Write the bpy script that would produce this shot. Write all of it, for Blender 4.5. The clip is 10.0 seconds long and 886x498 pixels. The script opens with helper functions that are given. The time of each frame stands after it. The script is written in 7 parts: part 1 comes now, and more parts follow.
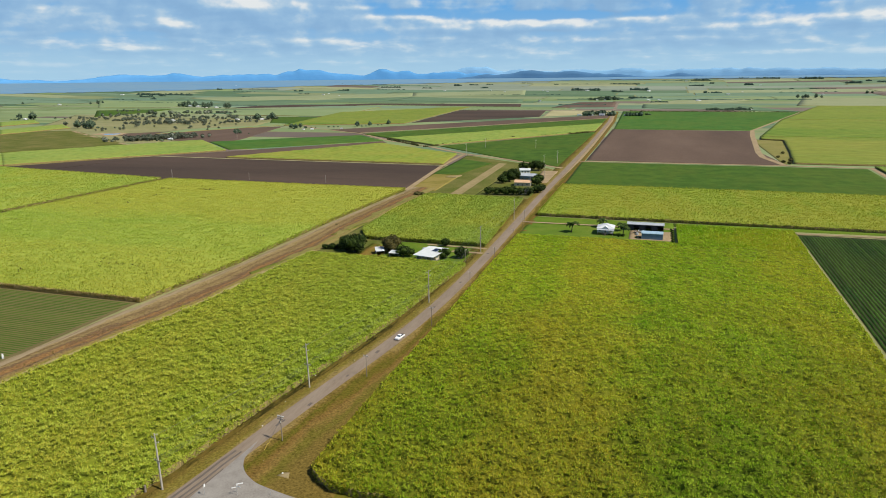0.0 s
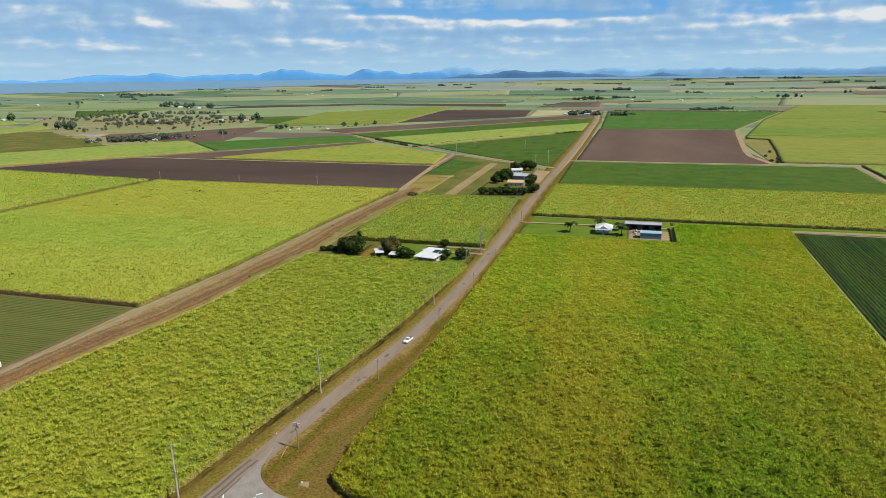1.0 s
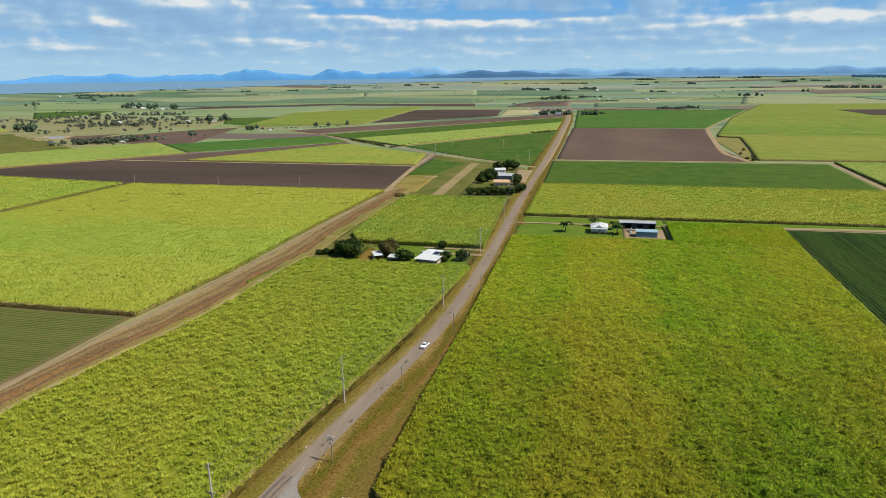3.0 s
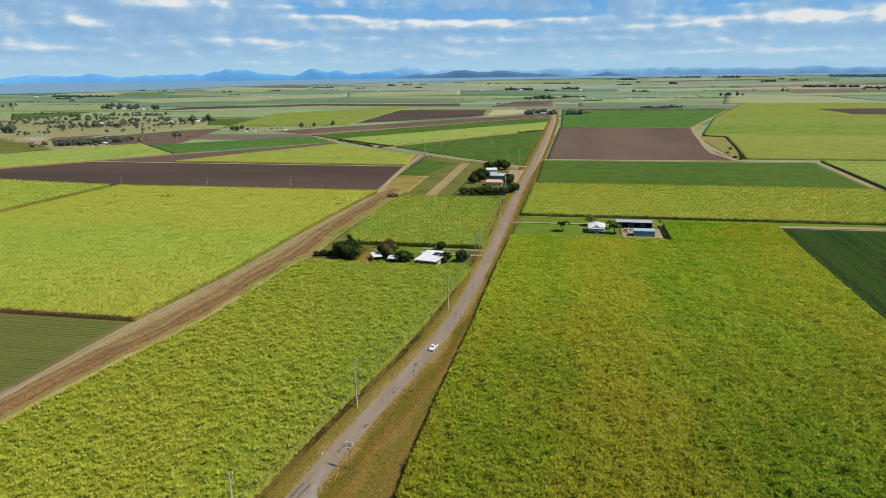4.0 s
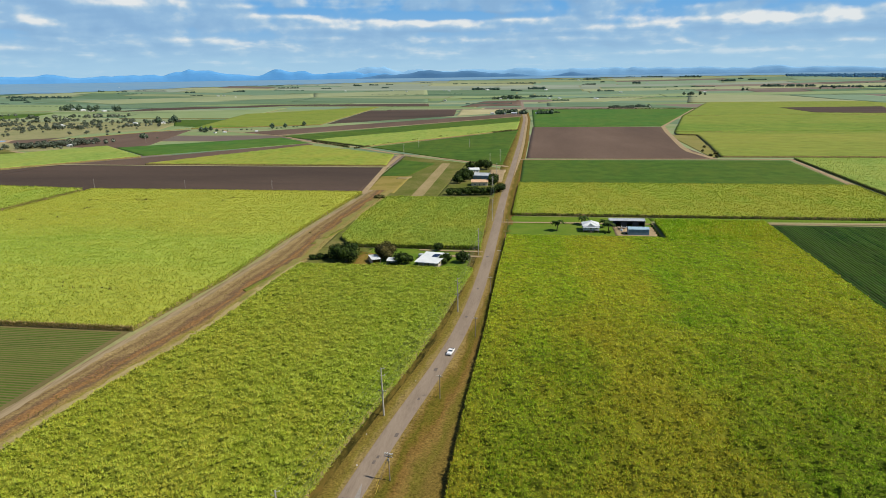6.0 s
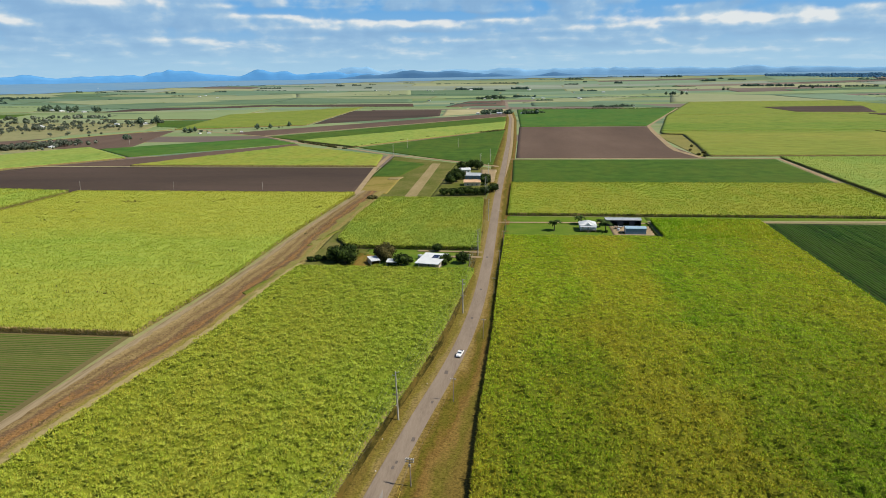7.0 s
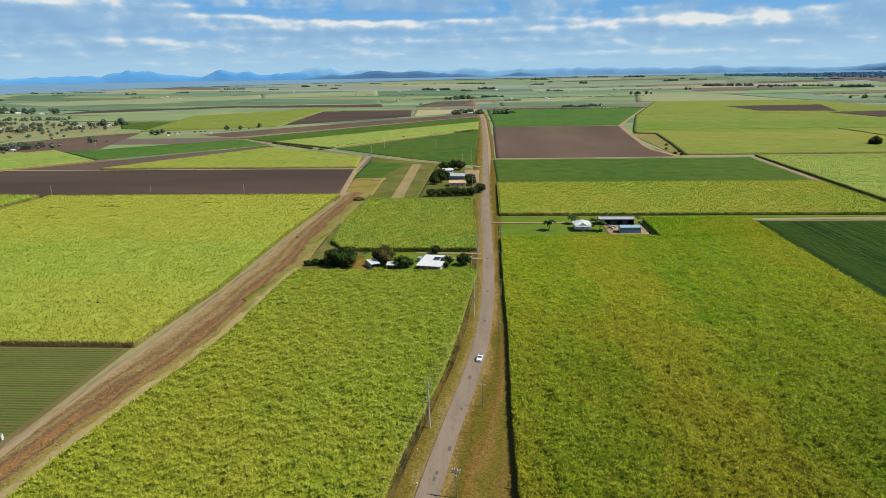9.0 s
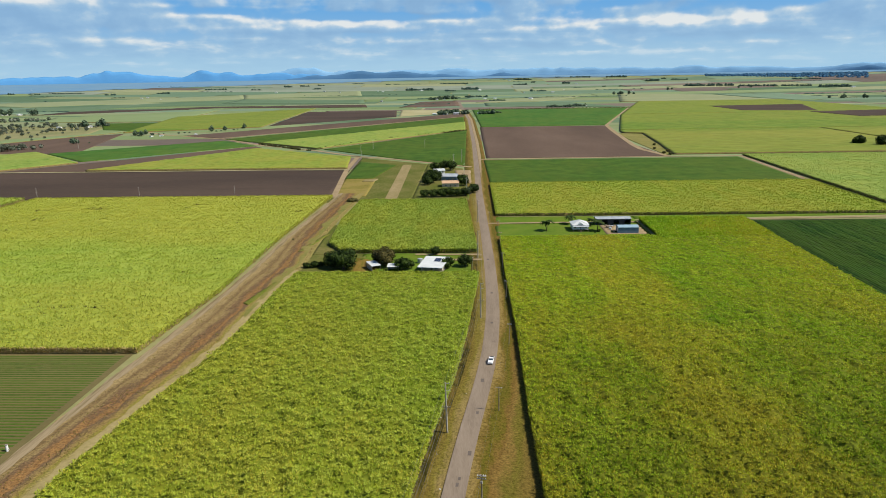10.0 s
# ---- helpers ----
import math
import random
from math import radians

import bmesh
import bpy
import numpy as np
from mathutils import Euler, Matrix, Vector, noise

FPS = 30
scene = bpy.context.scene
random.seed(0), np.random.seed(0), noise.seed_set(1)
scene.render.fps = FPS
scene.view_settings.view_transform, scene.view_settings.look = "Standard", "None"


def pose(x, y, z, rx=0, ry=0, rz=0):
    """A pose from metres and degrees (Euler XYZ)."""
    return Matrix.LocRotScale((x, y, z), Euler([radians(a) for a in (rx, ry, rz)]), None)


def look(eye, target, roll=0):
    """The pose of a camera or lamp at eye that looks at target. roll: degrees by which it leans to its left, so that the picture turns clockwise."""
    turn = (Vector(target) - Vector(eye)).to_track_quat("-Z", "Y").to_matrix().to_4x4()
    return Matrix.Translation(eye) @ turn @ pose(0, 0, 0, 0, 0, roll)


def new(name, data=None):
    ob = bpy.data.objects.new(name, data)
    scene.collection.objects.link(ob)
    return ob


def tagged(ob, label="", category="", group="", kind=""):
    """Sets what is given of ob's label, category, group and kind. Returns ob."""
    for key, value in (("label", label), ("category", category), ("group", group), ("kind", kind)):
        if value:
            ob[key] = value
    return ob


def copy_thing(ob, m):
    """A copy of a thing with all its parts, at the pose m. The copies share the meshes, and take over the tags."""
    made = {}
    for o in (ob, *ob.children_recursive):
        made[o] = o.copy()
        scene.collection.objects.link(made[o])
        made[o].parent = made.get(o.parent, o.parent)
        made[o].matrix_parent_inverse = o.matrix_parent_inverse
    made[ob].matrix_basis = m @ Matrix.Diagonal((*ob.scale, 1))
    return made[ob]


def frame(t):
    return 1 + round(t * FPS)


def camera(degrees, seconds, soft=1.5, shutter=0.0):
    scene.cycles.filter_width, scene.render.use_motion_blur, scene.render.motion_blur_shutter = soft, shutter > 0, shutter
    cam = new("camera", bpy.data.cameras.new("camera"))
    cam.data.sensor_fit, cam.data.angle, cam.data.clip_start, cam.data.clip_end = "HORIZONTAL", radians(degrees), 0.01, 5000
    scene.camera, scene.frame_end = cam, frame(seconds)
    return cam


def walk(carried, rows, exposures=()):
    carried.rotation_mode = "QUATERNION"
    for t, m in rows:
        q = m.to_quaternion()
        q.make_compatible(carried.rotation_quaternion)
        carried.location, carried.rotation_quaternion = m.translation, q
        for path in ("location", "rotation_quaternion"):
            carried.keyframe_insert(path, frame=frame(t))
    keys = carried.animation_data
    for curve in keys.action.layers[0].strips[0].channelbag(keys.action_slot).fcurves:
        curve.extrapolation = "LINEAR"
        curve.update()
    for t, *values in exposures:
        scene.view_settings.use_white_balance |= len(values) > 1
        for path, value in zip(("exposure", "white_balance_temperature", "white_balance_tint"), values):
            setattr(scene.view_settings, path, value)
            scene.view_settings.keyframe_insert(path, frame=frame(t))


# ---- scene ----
cam = camera(67.5, 10.0, soft=0.7)
PATH = [
    (0, (90.508, 14.613, 93.220), (78.794, 51.539, 83.207), -0.58),
    (0.5, (85.696, 14.693, 93.212), (74.465, 51.765, 83.192), -0.60),
    (1, (80.941, 14.796, 93.187), (70.194, 52.007, 83.162), -0.62),
    (1.5, (76.237, 14.924, 93.147), (65.979, 52.269, 83.117), -0.65),
    (2, (71.580, 15.080, 93.095), (61.813, 52.554, 83.060), -0.67),
    (2.5, (66.965, 15.268, 93.033), (57.692, 52.864, 82.992), -0.69),
    (4, (53.327, 16.050, 92.803), (45.550, 53.978, 82.748), -0.76),
    (4.5, (48.835, 16.394, 92.719), (41.560, 54.420, 82.659), -0.79),
    (5, (44.362, 16.785, 92.633), (37.591, 54.902, 82.569), -0.81),
    (5.5, (39.903, 17.225, 92.549), (33.639, 55.428, 82.481), -0.83),
    (7, (26.570, 18.876, 92.324), (21.830, 57.297, 82.245), -0.90),
    (7.5, (22.123, 19.547, 92.265), (17.895, 58.026, 82.182), -0.92),
    (8, (17.669, 20.282, 92.216), (13.951, 58.814, 82.131), -0.94),
    (8.5, (13.201, 21.086, 92.181), (9.995, 59.663, 82.093), -0.96),
    (9, (8.716, 21.961, 92.160), (6.021, 60.576, 82.071), -0.98),
    (9.5, (4.208, 22.910, 92.156), (2.025, 61.557, 82.065), -1.00),
    (10, (-0.326, 23.937, 92.171), (-1.998, 62.608, 82.079), -1.02),
]
walk(cam, [(t, look(eye, target, roll)) for t, eye, target, roll in PATH])

# ---- light ----
SUN_EL, SUN_AZ = 51.0, 99.0        # azimuth clockwise from +y
sun = new("sun", bpy.data.lights.new("sun", "SUN"))
sun.data.energy, sun.data.angle, sun.data.color = 5.0, radians(0.53), (1.0, 0.94, 0.82)
_s = Vector((math.sin(radians(SUN_AZ)) * math.cos(radians(SUN_EL)), math.cos(radians(SUN_AZ)) * math.cos(radians(SUN_EL)), math.sin(radians(SUN_EL))))
sun.matrix_world = look(_s * 300, (0, 0, 0))
scene.view_settings.exposure = 0.26

world = bpy.data.worlds.new("sky")
scene.world = world
world.use_nodes = True


class Nodes:
    """Short way to write node trees."""

    def __init__(self, tree):
        self.t = tree
        tree.nodes.clear()

    def add(self, kind):
        return self.t.nodes.new(kind)

    def put(self, socket, value):
        if isinstance(value, bpy.types.NodeSocket):
            self.t.links.new(value, socket)
        else:
            socket.default_value = value

    def math(self, op, a, b=0.0, c=0.0, clamp=False):
        n = self.add("ShaderNodeMath")
        n.operation, n.use_clamp = op, clamp
        for s, v in zip(n.inputs, (a, b, c)):
            self.put(s, v)
        return n.outputs[0]

    def noise(self, vec, scale, detail=4.0, rough=0.55, dist=0.0):
        n = self.add("ShaderNodeTexNoise")
        self.put(n.inputs["Vector"], vec)
        n.inputs["Scale"].default_value, n.inputs["Detail"].default_value = scale, detail
        n.inputs["Roughness"].default_value, n.inputs["Distortion"].default_value = rough, dist
        return n.outputs["Fac"]

    def ramp(self, fac, stops, mode="LINEAR"):
        n = self.add("ShaderNodeValToRGB")
        n.color_ramp.interpolation = mode
        el = n.color_ramp.elements
        while len(el) < len(stops):
            el.new(0.5)
        for e, (p, c) in zip(el, stops):
            e.position = p
            e.color = (*c, 1) if len(c) == 3 else c
        self.put(n.inputs[0], fac)
        return n.outputs[0]

    def mix(self, fac, a, b, mode="MIX"):
        n = self.add("ShaderNodeMix")
        n.data_type, n.blend_type = "RGBA", mode
        self.put(n.inputs[0], fac)
        self.put(n.inputs[6], (*a, 1) if isinstance(a, tuple) else a)
        self.put(n.inputs[7], (*b, 1) if isinstance(b, tuple) else b)
        return n.outputs[2]

    def scaled(self, vec, sx, sy, sz, rz=0.0):
        n = self.add("ShaderNodeMapping")
        self.put(n.inputs[0], vec)
        n.inputs["Scale"].default_value = (sx, sy, sz)
        n.inputs["Rotation"].default_value = (0, 0, rz)
        return n.outputs[0]


def build_sky():
    n = Nodes(world.node_tree)
    out = n.add("ShaderNodeOutputWorld")
    sky = n.add("ShaderNodeTexSky")
    sky.sky_type, sky.sun_disc, sky.sun_elevation, sky.sun_rotation = "NISHITA", False, radians(SUN_EL), radians(SUN_AZ)
    sky.air_density, sky.dust_density, sky.ozone_density = 1.0, 0.6, 2.0
    clear = n.add("ShaderNodeBackground")
    n.put(clear.inputs[0], sky.outputs[0])
    clear.inputs[1].default_value = 0.08
    sep = n.add("ShaderNodeSeparateXYZ")
    n.put(sep.inputs[0], n.add("ShaderNodeTexCoord").outputs["Generated"])
    x, y, z = sep.outputs
    az = n.math("MULTIPLY", n.math("ARCTAN2", x, y), 57.2958)
    el = n.math("MULTIPLY", n.math("ARCSINE", n.math("MAXIMUM", z, -0.02)), 57.2958)

    def at_height(shift_a, shift_e):
        """Cloud thickness: long decks that close up towards the horizon, with heaped puffs on them."""
        a, e = n.math("ADD", az, shift_a), n.math("MAXIMUM", n.math("ADD", el, shift_e), 0.0)
        deep = n.math("MULTIPLY", n.math("LOGARITHM", n.math("ADD", e, 1.6), 2.718), 3.2)
        deck = n.add("ShaderNodeCombineXYZ")
        n.put(deck.inputs[0], n.math("MULTIPLY", a, 0.075))
        n.put(deck.inputs[1], deep)
        deck.inputs[2].default_value = 4.7
        puff = n.add("ShaderNodeCombineXYZ")
        n.put(puff.inputs[0], n.math("MULTIPLY", a, 0.40))
        n.put(puff.inputs[1], n.math("MULTIPLY", deep, 1.3))
        puff.inputs[2].default_value = 1.3
        d = n.math("ADD", n.math("MULTIPLY", n.noise(deck.outputs[0], 1.0, 3.0, 0.5, 0.3), 0.5), n.math("MULTIPLY", n.noise(puff.outputs[0], 1.0, 4.5, 0.47, 0.1), 0.5))
        plain = d
        # heaps and clear gaps of this day's sky: azimuth, elevation, half width, half height, amount
        for a0, e0, wa, we, k in CLOUDS:
            g = n.math("ADD", n.math("POWER", n.math("ABSOLUTE", n.math("DIVIDE", n.math("SUBTRACT", a, a0), wa)), 2.0), n.math("POWER", n.math("ABSOLUTE", n.math("DIVIDE", n.math("SUBTRACT", e, e0), we)), 2.0))
            d = n.math("ADD", d, n.math("MULTIPLY", n.math("EXPONENT", n.math("MULTIPLY", g, -1.0)), k))
        return d, plain

    dens, plain = at_height(0.0, 0.0)
    lit = n.math("SUBTRACT", dens, at_height(0.6, 0.30)[0])
    cover = n.ramp(dens, [(0.37, (0, 0, 0)), (0.53, (1, 1, 1))], "EASE")
    # sunlit tops, pale sides and blue-grey undersides
    light = n.math("ADD", n.math("MULTIPLY", lit, 1.8), n.math("ADD", n.math("SUBTRACT", 1.04, plain), n.math("MULTIPLY", n.math("SUBTRACT", dens, plain), 0.5)))
    tone = n.ramp(light, [(0.2, (0.27, 0.46, 0.70)), (0.38, (0.295, 0.50, 0.75)), (0.52, (0.355, 0.565, 0.795)), (0.62, (0.51, 0.68, 0.83)), (0.73, (0.92, 0.94, 0.92))])
    cl = n.add("ShaderNodeBackground")
    n.put(cl.inputs[0], tone)
    cl.inputs[1].default_value = 0.75
    blue = n.add("ShaderNodeBackground")
    n.put(blue.inputs[0], n.ramp(z, [(0.0, (0.42, 0.63, 0.79)), (0.05, (0.25, 0.49, 0.78)), (0.10, (0.12, 0.40, 0.80)), (0.3, (0.028, 0.09, 0.25))]))
    blue.inputs[1].default_value = 0.80
    base = n.add("ShaderNodeMixShader")
    base.inputs[0].default_value = 0.9
    n.put(base.inputs[1], clear.outputs[0])
    n.put(base.inputs[2], blue.outputs[0])
    m1 = n.add("ShaderNodeMixShader")
    n.put(m1.inputs[0], n.math("MULTIPLY", cover, n.ramp(z, [(0.0, (0.3, 0.3, 0.3)), (0.035, (0.85, 0.85, 0.85)), (0.14, (0.95, 0.95, 0.95)), (0.36, (0.16, 0.16, 0.16))])))
    n.put(m1.inputs[1], base.outputs[0])
    n.put(m1.inputs[2], cl.outputs[0])
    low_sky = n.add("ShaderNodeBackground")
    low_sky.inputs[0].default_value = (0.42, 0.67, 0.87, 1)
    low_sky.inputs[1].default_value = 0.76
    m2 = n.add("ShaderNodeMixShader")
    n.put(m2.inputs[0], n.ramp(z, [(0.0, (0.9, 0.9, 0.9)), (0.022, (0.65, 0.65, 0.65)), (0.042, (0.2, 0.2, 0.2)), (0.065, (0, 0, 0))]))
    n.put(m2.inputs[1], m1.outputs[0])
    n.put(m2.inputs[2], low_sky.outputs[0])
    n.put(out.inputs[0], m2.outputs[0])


CLOUDS = [(-33.5, 5.5, 2.4, 0.7, 0.22), (-29.5, 5.8, 2.0, 0.6, 0.10), (-40.0, 4.1, 3.5, 0.5, 0.12), (-20.5, 5.2, 3.5, 0.32, -0.16), (-10.0, 4.8, 5.0, 0.36, -0.22), (-3.0, 5.6, 7.0, 0.6, -0.08), (-4.5, 4.75, 5.0, 0.28, -0.14), (0.0, 3.4, 9.0, 0.5, -0.07),
          (-12.0, 3.9, 12.0, 0.35, 0.06), (14.5, 3.9, 5.0, 0.5, 0.16), (22.0, 3.4, 6.0, 0.55, 0.14), (12.0, 5.4, 2.6, 0.35, -0.14), (22.0, 5.2, 8.0, 0.75, -0.24), (4.0, 3.5, 5.0, 0.3, 0.08), (-46.0, 4.6, 3.0, 0.8, 0.06)]
build_sky()


# ---- materials ----
def surface(name, stops, scale=0.2, fine=3.0, fine_amt=0.35, rough=0.9, bump=0.0, bump_scale=6.0, metal=0.0, stretch=(1, 1, 1), island=0.0, obj=0.0, spec=0.3, trans=0.0, turn=0.0, spread=0.18):
    """A rough coloured surface: a ramp over noise at two scales, in metres."""
    m = bpy.data.materials.new(name)
    m.use_nodes = True
    n = Nodes(m.node_tree)
    out = n.add("ShaderNodeOutputMaterial")
    b = n.add("ShaderNodeBsdfPrincipled")
    geo = n.add("ShaderNodeNewGeometry")
    pos = n.scaled(geo.outputs["Position"], *stretch, turn)
    f = n.noise(pos, scale, 5.0, 0.6)
    g = n.noise(pos, fine, 4.0, 0.6)
    v = n.math("ADD", n.math("MULTIPLY", f, 1.0 - fine_amt), n.math("MULTIPLY", g, fine_amt))
    if island:
        v = n.math("ADD", v, n.math("MULTIPLY", n.math("SUBTRACT", geo.outputs["Random Per Island"], 0.5), island))
    if obj:
        info = n.add("ShaderNodeObjectInfo")
        v = n.math("ADD", v, n.math("MULTIPLY", n.math("SUBTRACT", info.outputs["Random"], 0.5), obj))
    k = len(stops) - 1
    col = n.ramp(v, [(0.5 - spread + 2 * spread * i / max(k, 1), c) for i, c in enumerate(stops)])
    n.put(b.inputs["Base Color"], col)
    b.inputs["Roughness"].default_value, b.inputs["Metallic"].default_value = rough, metal
    b.inputs["Specular IOR Level"].default_value = spec
    if bump:
        bn = n.add("ShaderNodeBump")
        bn.inputs["Strength"].default_value, bn.inputs["Distance"].default_value = min(bump, 1.0), 0.1
        n.put(bn.inputs["Height"], n.noise(pos, bump_scale, 4.0, 0.6))
        n.put(b.inputs["Normal"], bn.outputs[0])
    if trans:
        tr = n.add("ShaderNodeBsdfTranslucent")
        n.put(tr.inputs[0], col)
        mx = n.add("ShaderNodeMixShader")
        mx.inputs[0].default_value = trans
        n.put(mx.inputs[1], b.outputs[0])
        n.put(mx.inputs[2], tr.outputs[0])
        n.put(out.inputs[0], mx.outputs[0])
    else:
        n.put(out.inputs[0], b.outputs[0])
    return m


def crop_surface(name, dark, mid, light, yellow, patch=0.011, rough=0.85, island=0.0, trans=0.0, clump=0.35, streak_x=False, columns=None, bands=None, mixed=None):
    """Leafy crop: big ripening patches, clumps and single leaves."""
    m = bpy.data.materials.new(name)
    m.use_nodes = True
    n = Nodes(m.node_tree)
    out = n.add("ShaderNodeOutputMaterial")
    b = n.add("ShaderNodeBsdfPrincipled")
    geo = n.add("ShaderNodeNewGeometry")
    pos = geo.outputs["Position"]
    leaf = n.math("ADD", n.math("MULTIPLY", n.noise(n.scaled(pos, 0.35, 1, 1) if streak_x else pos, clump, 4.0, 0.62), 0.68), n.math("MULTIPLY", n.noise(pos, 1.4 if island else 2.6, 4.0, 0.75), 0.32))
    if island:
        leaf = n.math("ADD", leaf, n.math("MULTIPLY", n.math("SUBTRACT", geo.outputs["Random Per Island"], 0.5), island))
    col = n.ramp(leaf, [(0.36, dark), (0.48, mid), (0.60, light)])
    ripe = n.math("ADD", n.math("MULTIPLY", n.noise(pos, patch, 5.0, 0.62), 0.62), n.math("MULTIPLY", n.noise(n.scaled(pos, 0.25 if streak_x else 1, 1 if streak_x else 0.25, 1), 0.05 if streak_x else 0.09, 4.0, 0.6), 0.38))
    ripe = n.ramp(ripe, [(0.43, (0, 0, 0)), (0.57, (1, 1, 1))])
    if columns:
        # ripening in broad strips along the rows: start, width, stops, how ripe the near end is, near and far
        # brightness
        x0, wide, stops, fresh, near_tone, young = columns
        axes = n.add("ShaderNodeSeparateXYZ")
        n.put(axes.inputs[0], pos)
        u = n.math("ADD", n.math("DIVIDE", n.math("SUBTRACT", axes.outputs[0], x0), wide), n.math("MULTIPLY", n.math("SUBTRACT", n.noise(pos, 0.035, 5.0, 0.65), 0.5), 0.28))
        strip = n.ramp(u, [(p, (v, v, v)) for p, v in stops])
        ripe = n.math("ADD", n.math("MULTIPLY", strip, 0.66), n.math("MULTIPLY", ripe, 0.34))
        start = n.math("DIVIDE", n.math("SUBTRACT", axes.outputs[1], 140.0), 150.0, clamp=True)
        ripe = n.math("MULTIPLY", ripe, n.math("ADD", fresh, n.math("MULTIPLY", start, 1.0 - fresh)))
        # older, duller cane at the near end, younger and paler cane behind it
        # brightness painted into the colour: darker at the near end, lighter with distance
        depth_fac = n.math("ADD", n.math("DIVIDE", n.math("SUBTRACT", axes.outputs[1], 150.0), 170.0), n.math("MULTIPLY", n.math("SUBTRACT", n.noise(pos, 0.03, 4.0, 0.6), 0.5), 0.8))
        depth_tone = n.ramp(depth_fac, [(0.1, (near_tone, near_tone, near_tone * 0.9)), (0.9, (young * 0.96, young * 1.02, young))])
    if bands:
        # zones of one field planted at different times: start, depth and ripeness along y
        y0, deep, stops = bands
        axes = n.add("ShaderNodeSeparateXYZ")
        n.put(axes.inputs[0], pos)
        u = n.math("ADD", n.math("DIVIDE", n.math("SUBTRACT", axes.outputs[1], y0), deep), n.math("MULTIPLY", n.math("SUBTRACT", n.noise(n.scaled(pos, 0.3, 1, 1), 0.03, 4.0, 0.6), 0.5), 0.12))
        ripe = n.math("ADD", n.math("MULTIPLY", n.ramp(u, [(p, (v, v, v)) for p, v in stops]), 0.7), n.math("MULTIPLY", ripe, 0.3))
    if mixed:
        # green and dry blades side by side, more dry ones where the crop is riper
        dry = n.ramp(n.math("FRACT", n.math("MULTIPLY", geo.outputs["Random Per Island"], 17.3)), [(0.0, mixed[0]), (0.5, mixed[1]), (1.0, mixed[2])])
        chance = n.math("ADD", n.math("MULTIPLY", n.math("SUBTRACT", n.math("MULTIPLY", ripe, 0.82), geo.outputs["Random Per Island"]), 4.0), 0.5, clamp=True)
        col = n.mix(n.math("MULTIPLY", chance, 0.85), n.mix(n.math("MULTIPLY", ripe, 0.45), col, yellow), dry)
    else:
        col = n.mix(n.math("MULTIPLY", ripe, 0.75), col, n.mix(leaf, tuple(c * 0.55 for c in yellow), tuple(min(1, c * 1.35) for c in yellow)))
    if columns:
        col = n.mix(1.0, col, depth_tone, "MULTIPLY")
    n.put(b.inputs["Base Color"], col)
    b.inputs["Roughness"].default_value = rough
    b.inputs["Specular IOR Level"].default_value = 0.12
    if trans:
        tr = n.add("ShaderNodeBsdfTranslucent")
        n.put(tr.inputs[0], col)
        mx = n.add("ShaderNodeMixShader")
        mx.inputs[0].default_value = trans
        n.put(mx.inputs[1], b.outputs[0])
        n.put(mx.inputs[2], tr.outputs[0])
        n.put(out.inputs[0], mx.outputs[0])
    else:
        n.put(out.inputs[0], b.outputs[0])
    return m


def glass(name, tint=(0.05, 0.07, 0.09)):
    m = bpy.data.materials.new(name)
    m.use_nodes = True
    b = m.node_tree.nodes["Principled BSDF"]
    b.inputs["Base Color"].default_value = (*tint, 1)
    b.inputs["Roughness"].default_value = 0.06
    b.inputs["Specular IOR Level"].default_value = 0.8
    return m


def lane_surface(name, lanes, wander=11.0):
    """Rough grass whose cover changes with the distance from the road: lanes of (metres aside, colour)."""
    m = bpy.data.materials.new(name)
    m.use_nodes = True
    n = Nodes(m.node_tree)
    out = n.add("ShaderNodeOutputMaterial")
    b = n.add("ShaderNodeBsdfPrincipled")
    pos = n.add("ShaderNodeNewGeometry").outputs["Position"]
    aside = n.add("ShaderNodeAttribute")
    aside.attribute_name = "aside"
    sway = n.math("ADD", n.math("MULTIPLY", n.math("SUBTRACT", n.noise(n.scaled(pos, 1, 0.22, 1), 0.16, 5.0, 0.62), 0.5), wander), n.math("MULTIPLY", n.math("SUBTRACT", n.noise(pos, 0.9, 4.0, 0.65), 0.5), 4.5))
    u = n.math("DIVIDE", n.math("ADD", n.math("ADD", aside.outputs["Fac"], sway), 20.0), 40.0)
    col = n.ramp(u, [((x + 20.0) / 40.0, c) for x, c in lanes])
    speck = n.ramp(n.noise(pos, 1.6, 4.0, 0.65), [(0.3, (0.5, 0.5, 0.5)), (0.7, (1.42, 1.42, 1.42))])
    n.put(b.inputs["Base Color"], n.mix(1.0, col, speck, "MULTIPLY"))
    b.inputs["Roughness"].default_value, b.inputs["Specular IOR Level"].default_value = 0.95, 0.05
    bn = n.add("ShaderNodeBump")
    bn.inputs["Strength"].default_value, bn.inputs["Distance"].default_value = 0.6, 0.1
    n.put(bn.inputs["Height"], n.noise(pos, 5.0, 4.0, 0.6))
    n.put(b.inputs["Normal"], bn.outputs[0])
    n.put(out.inputs[0], b.outputs[0])
    return m


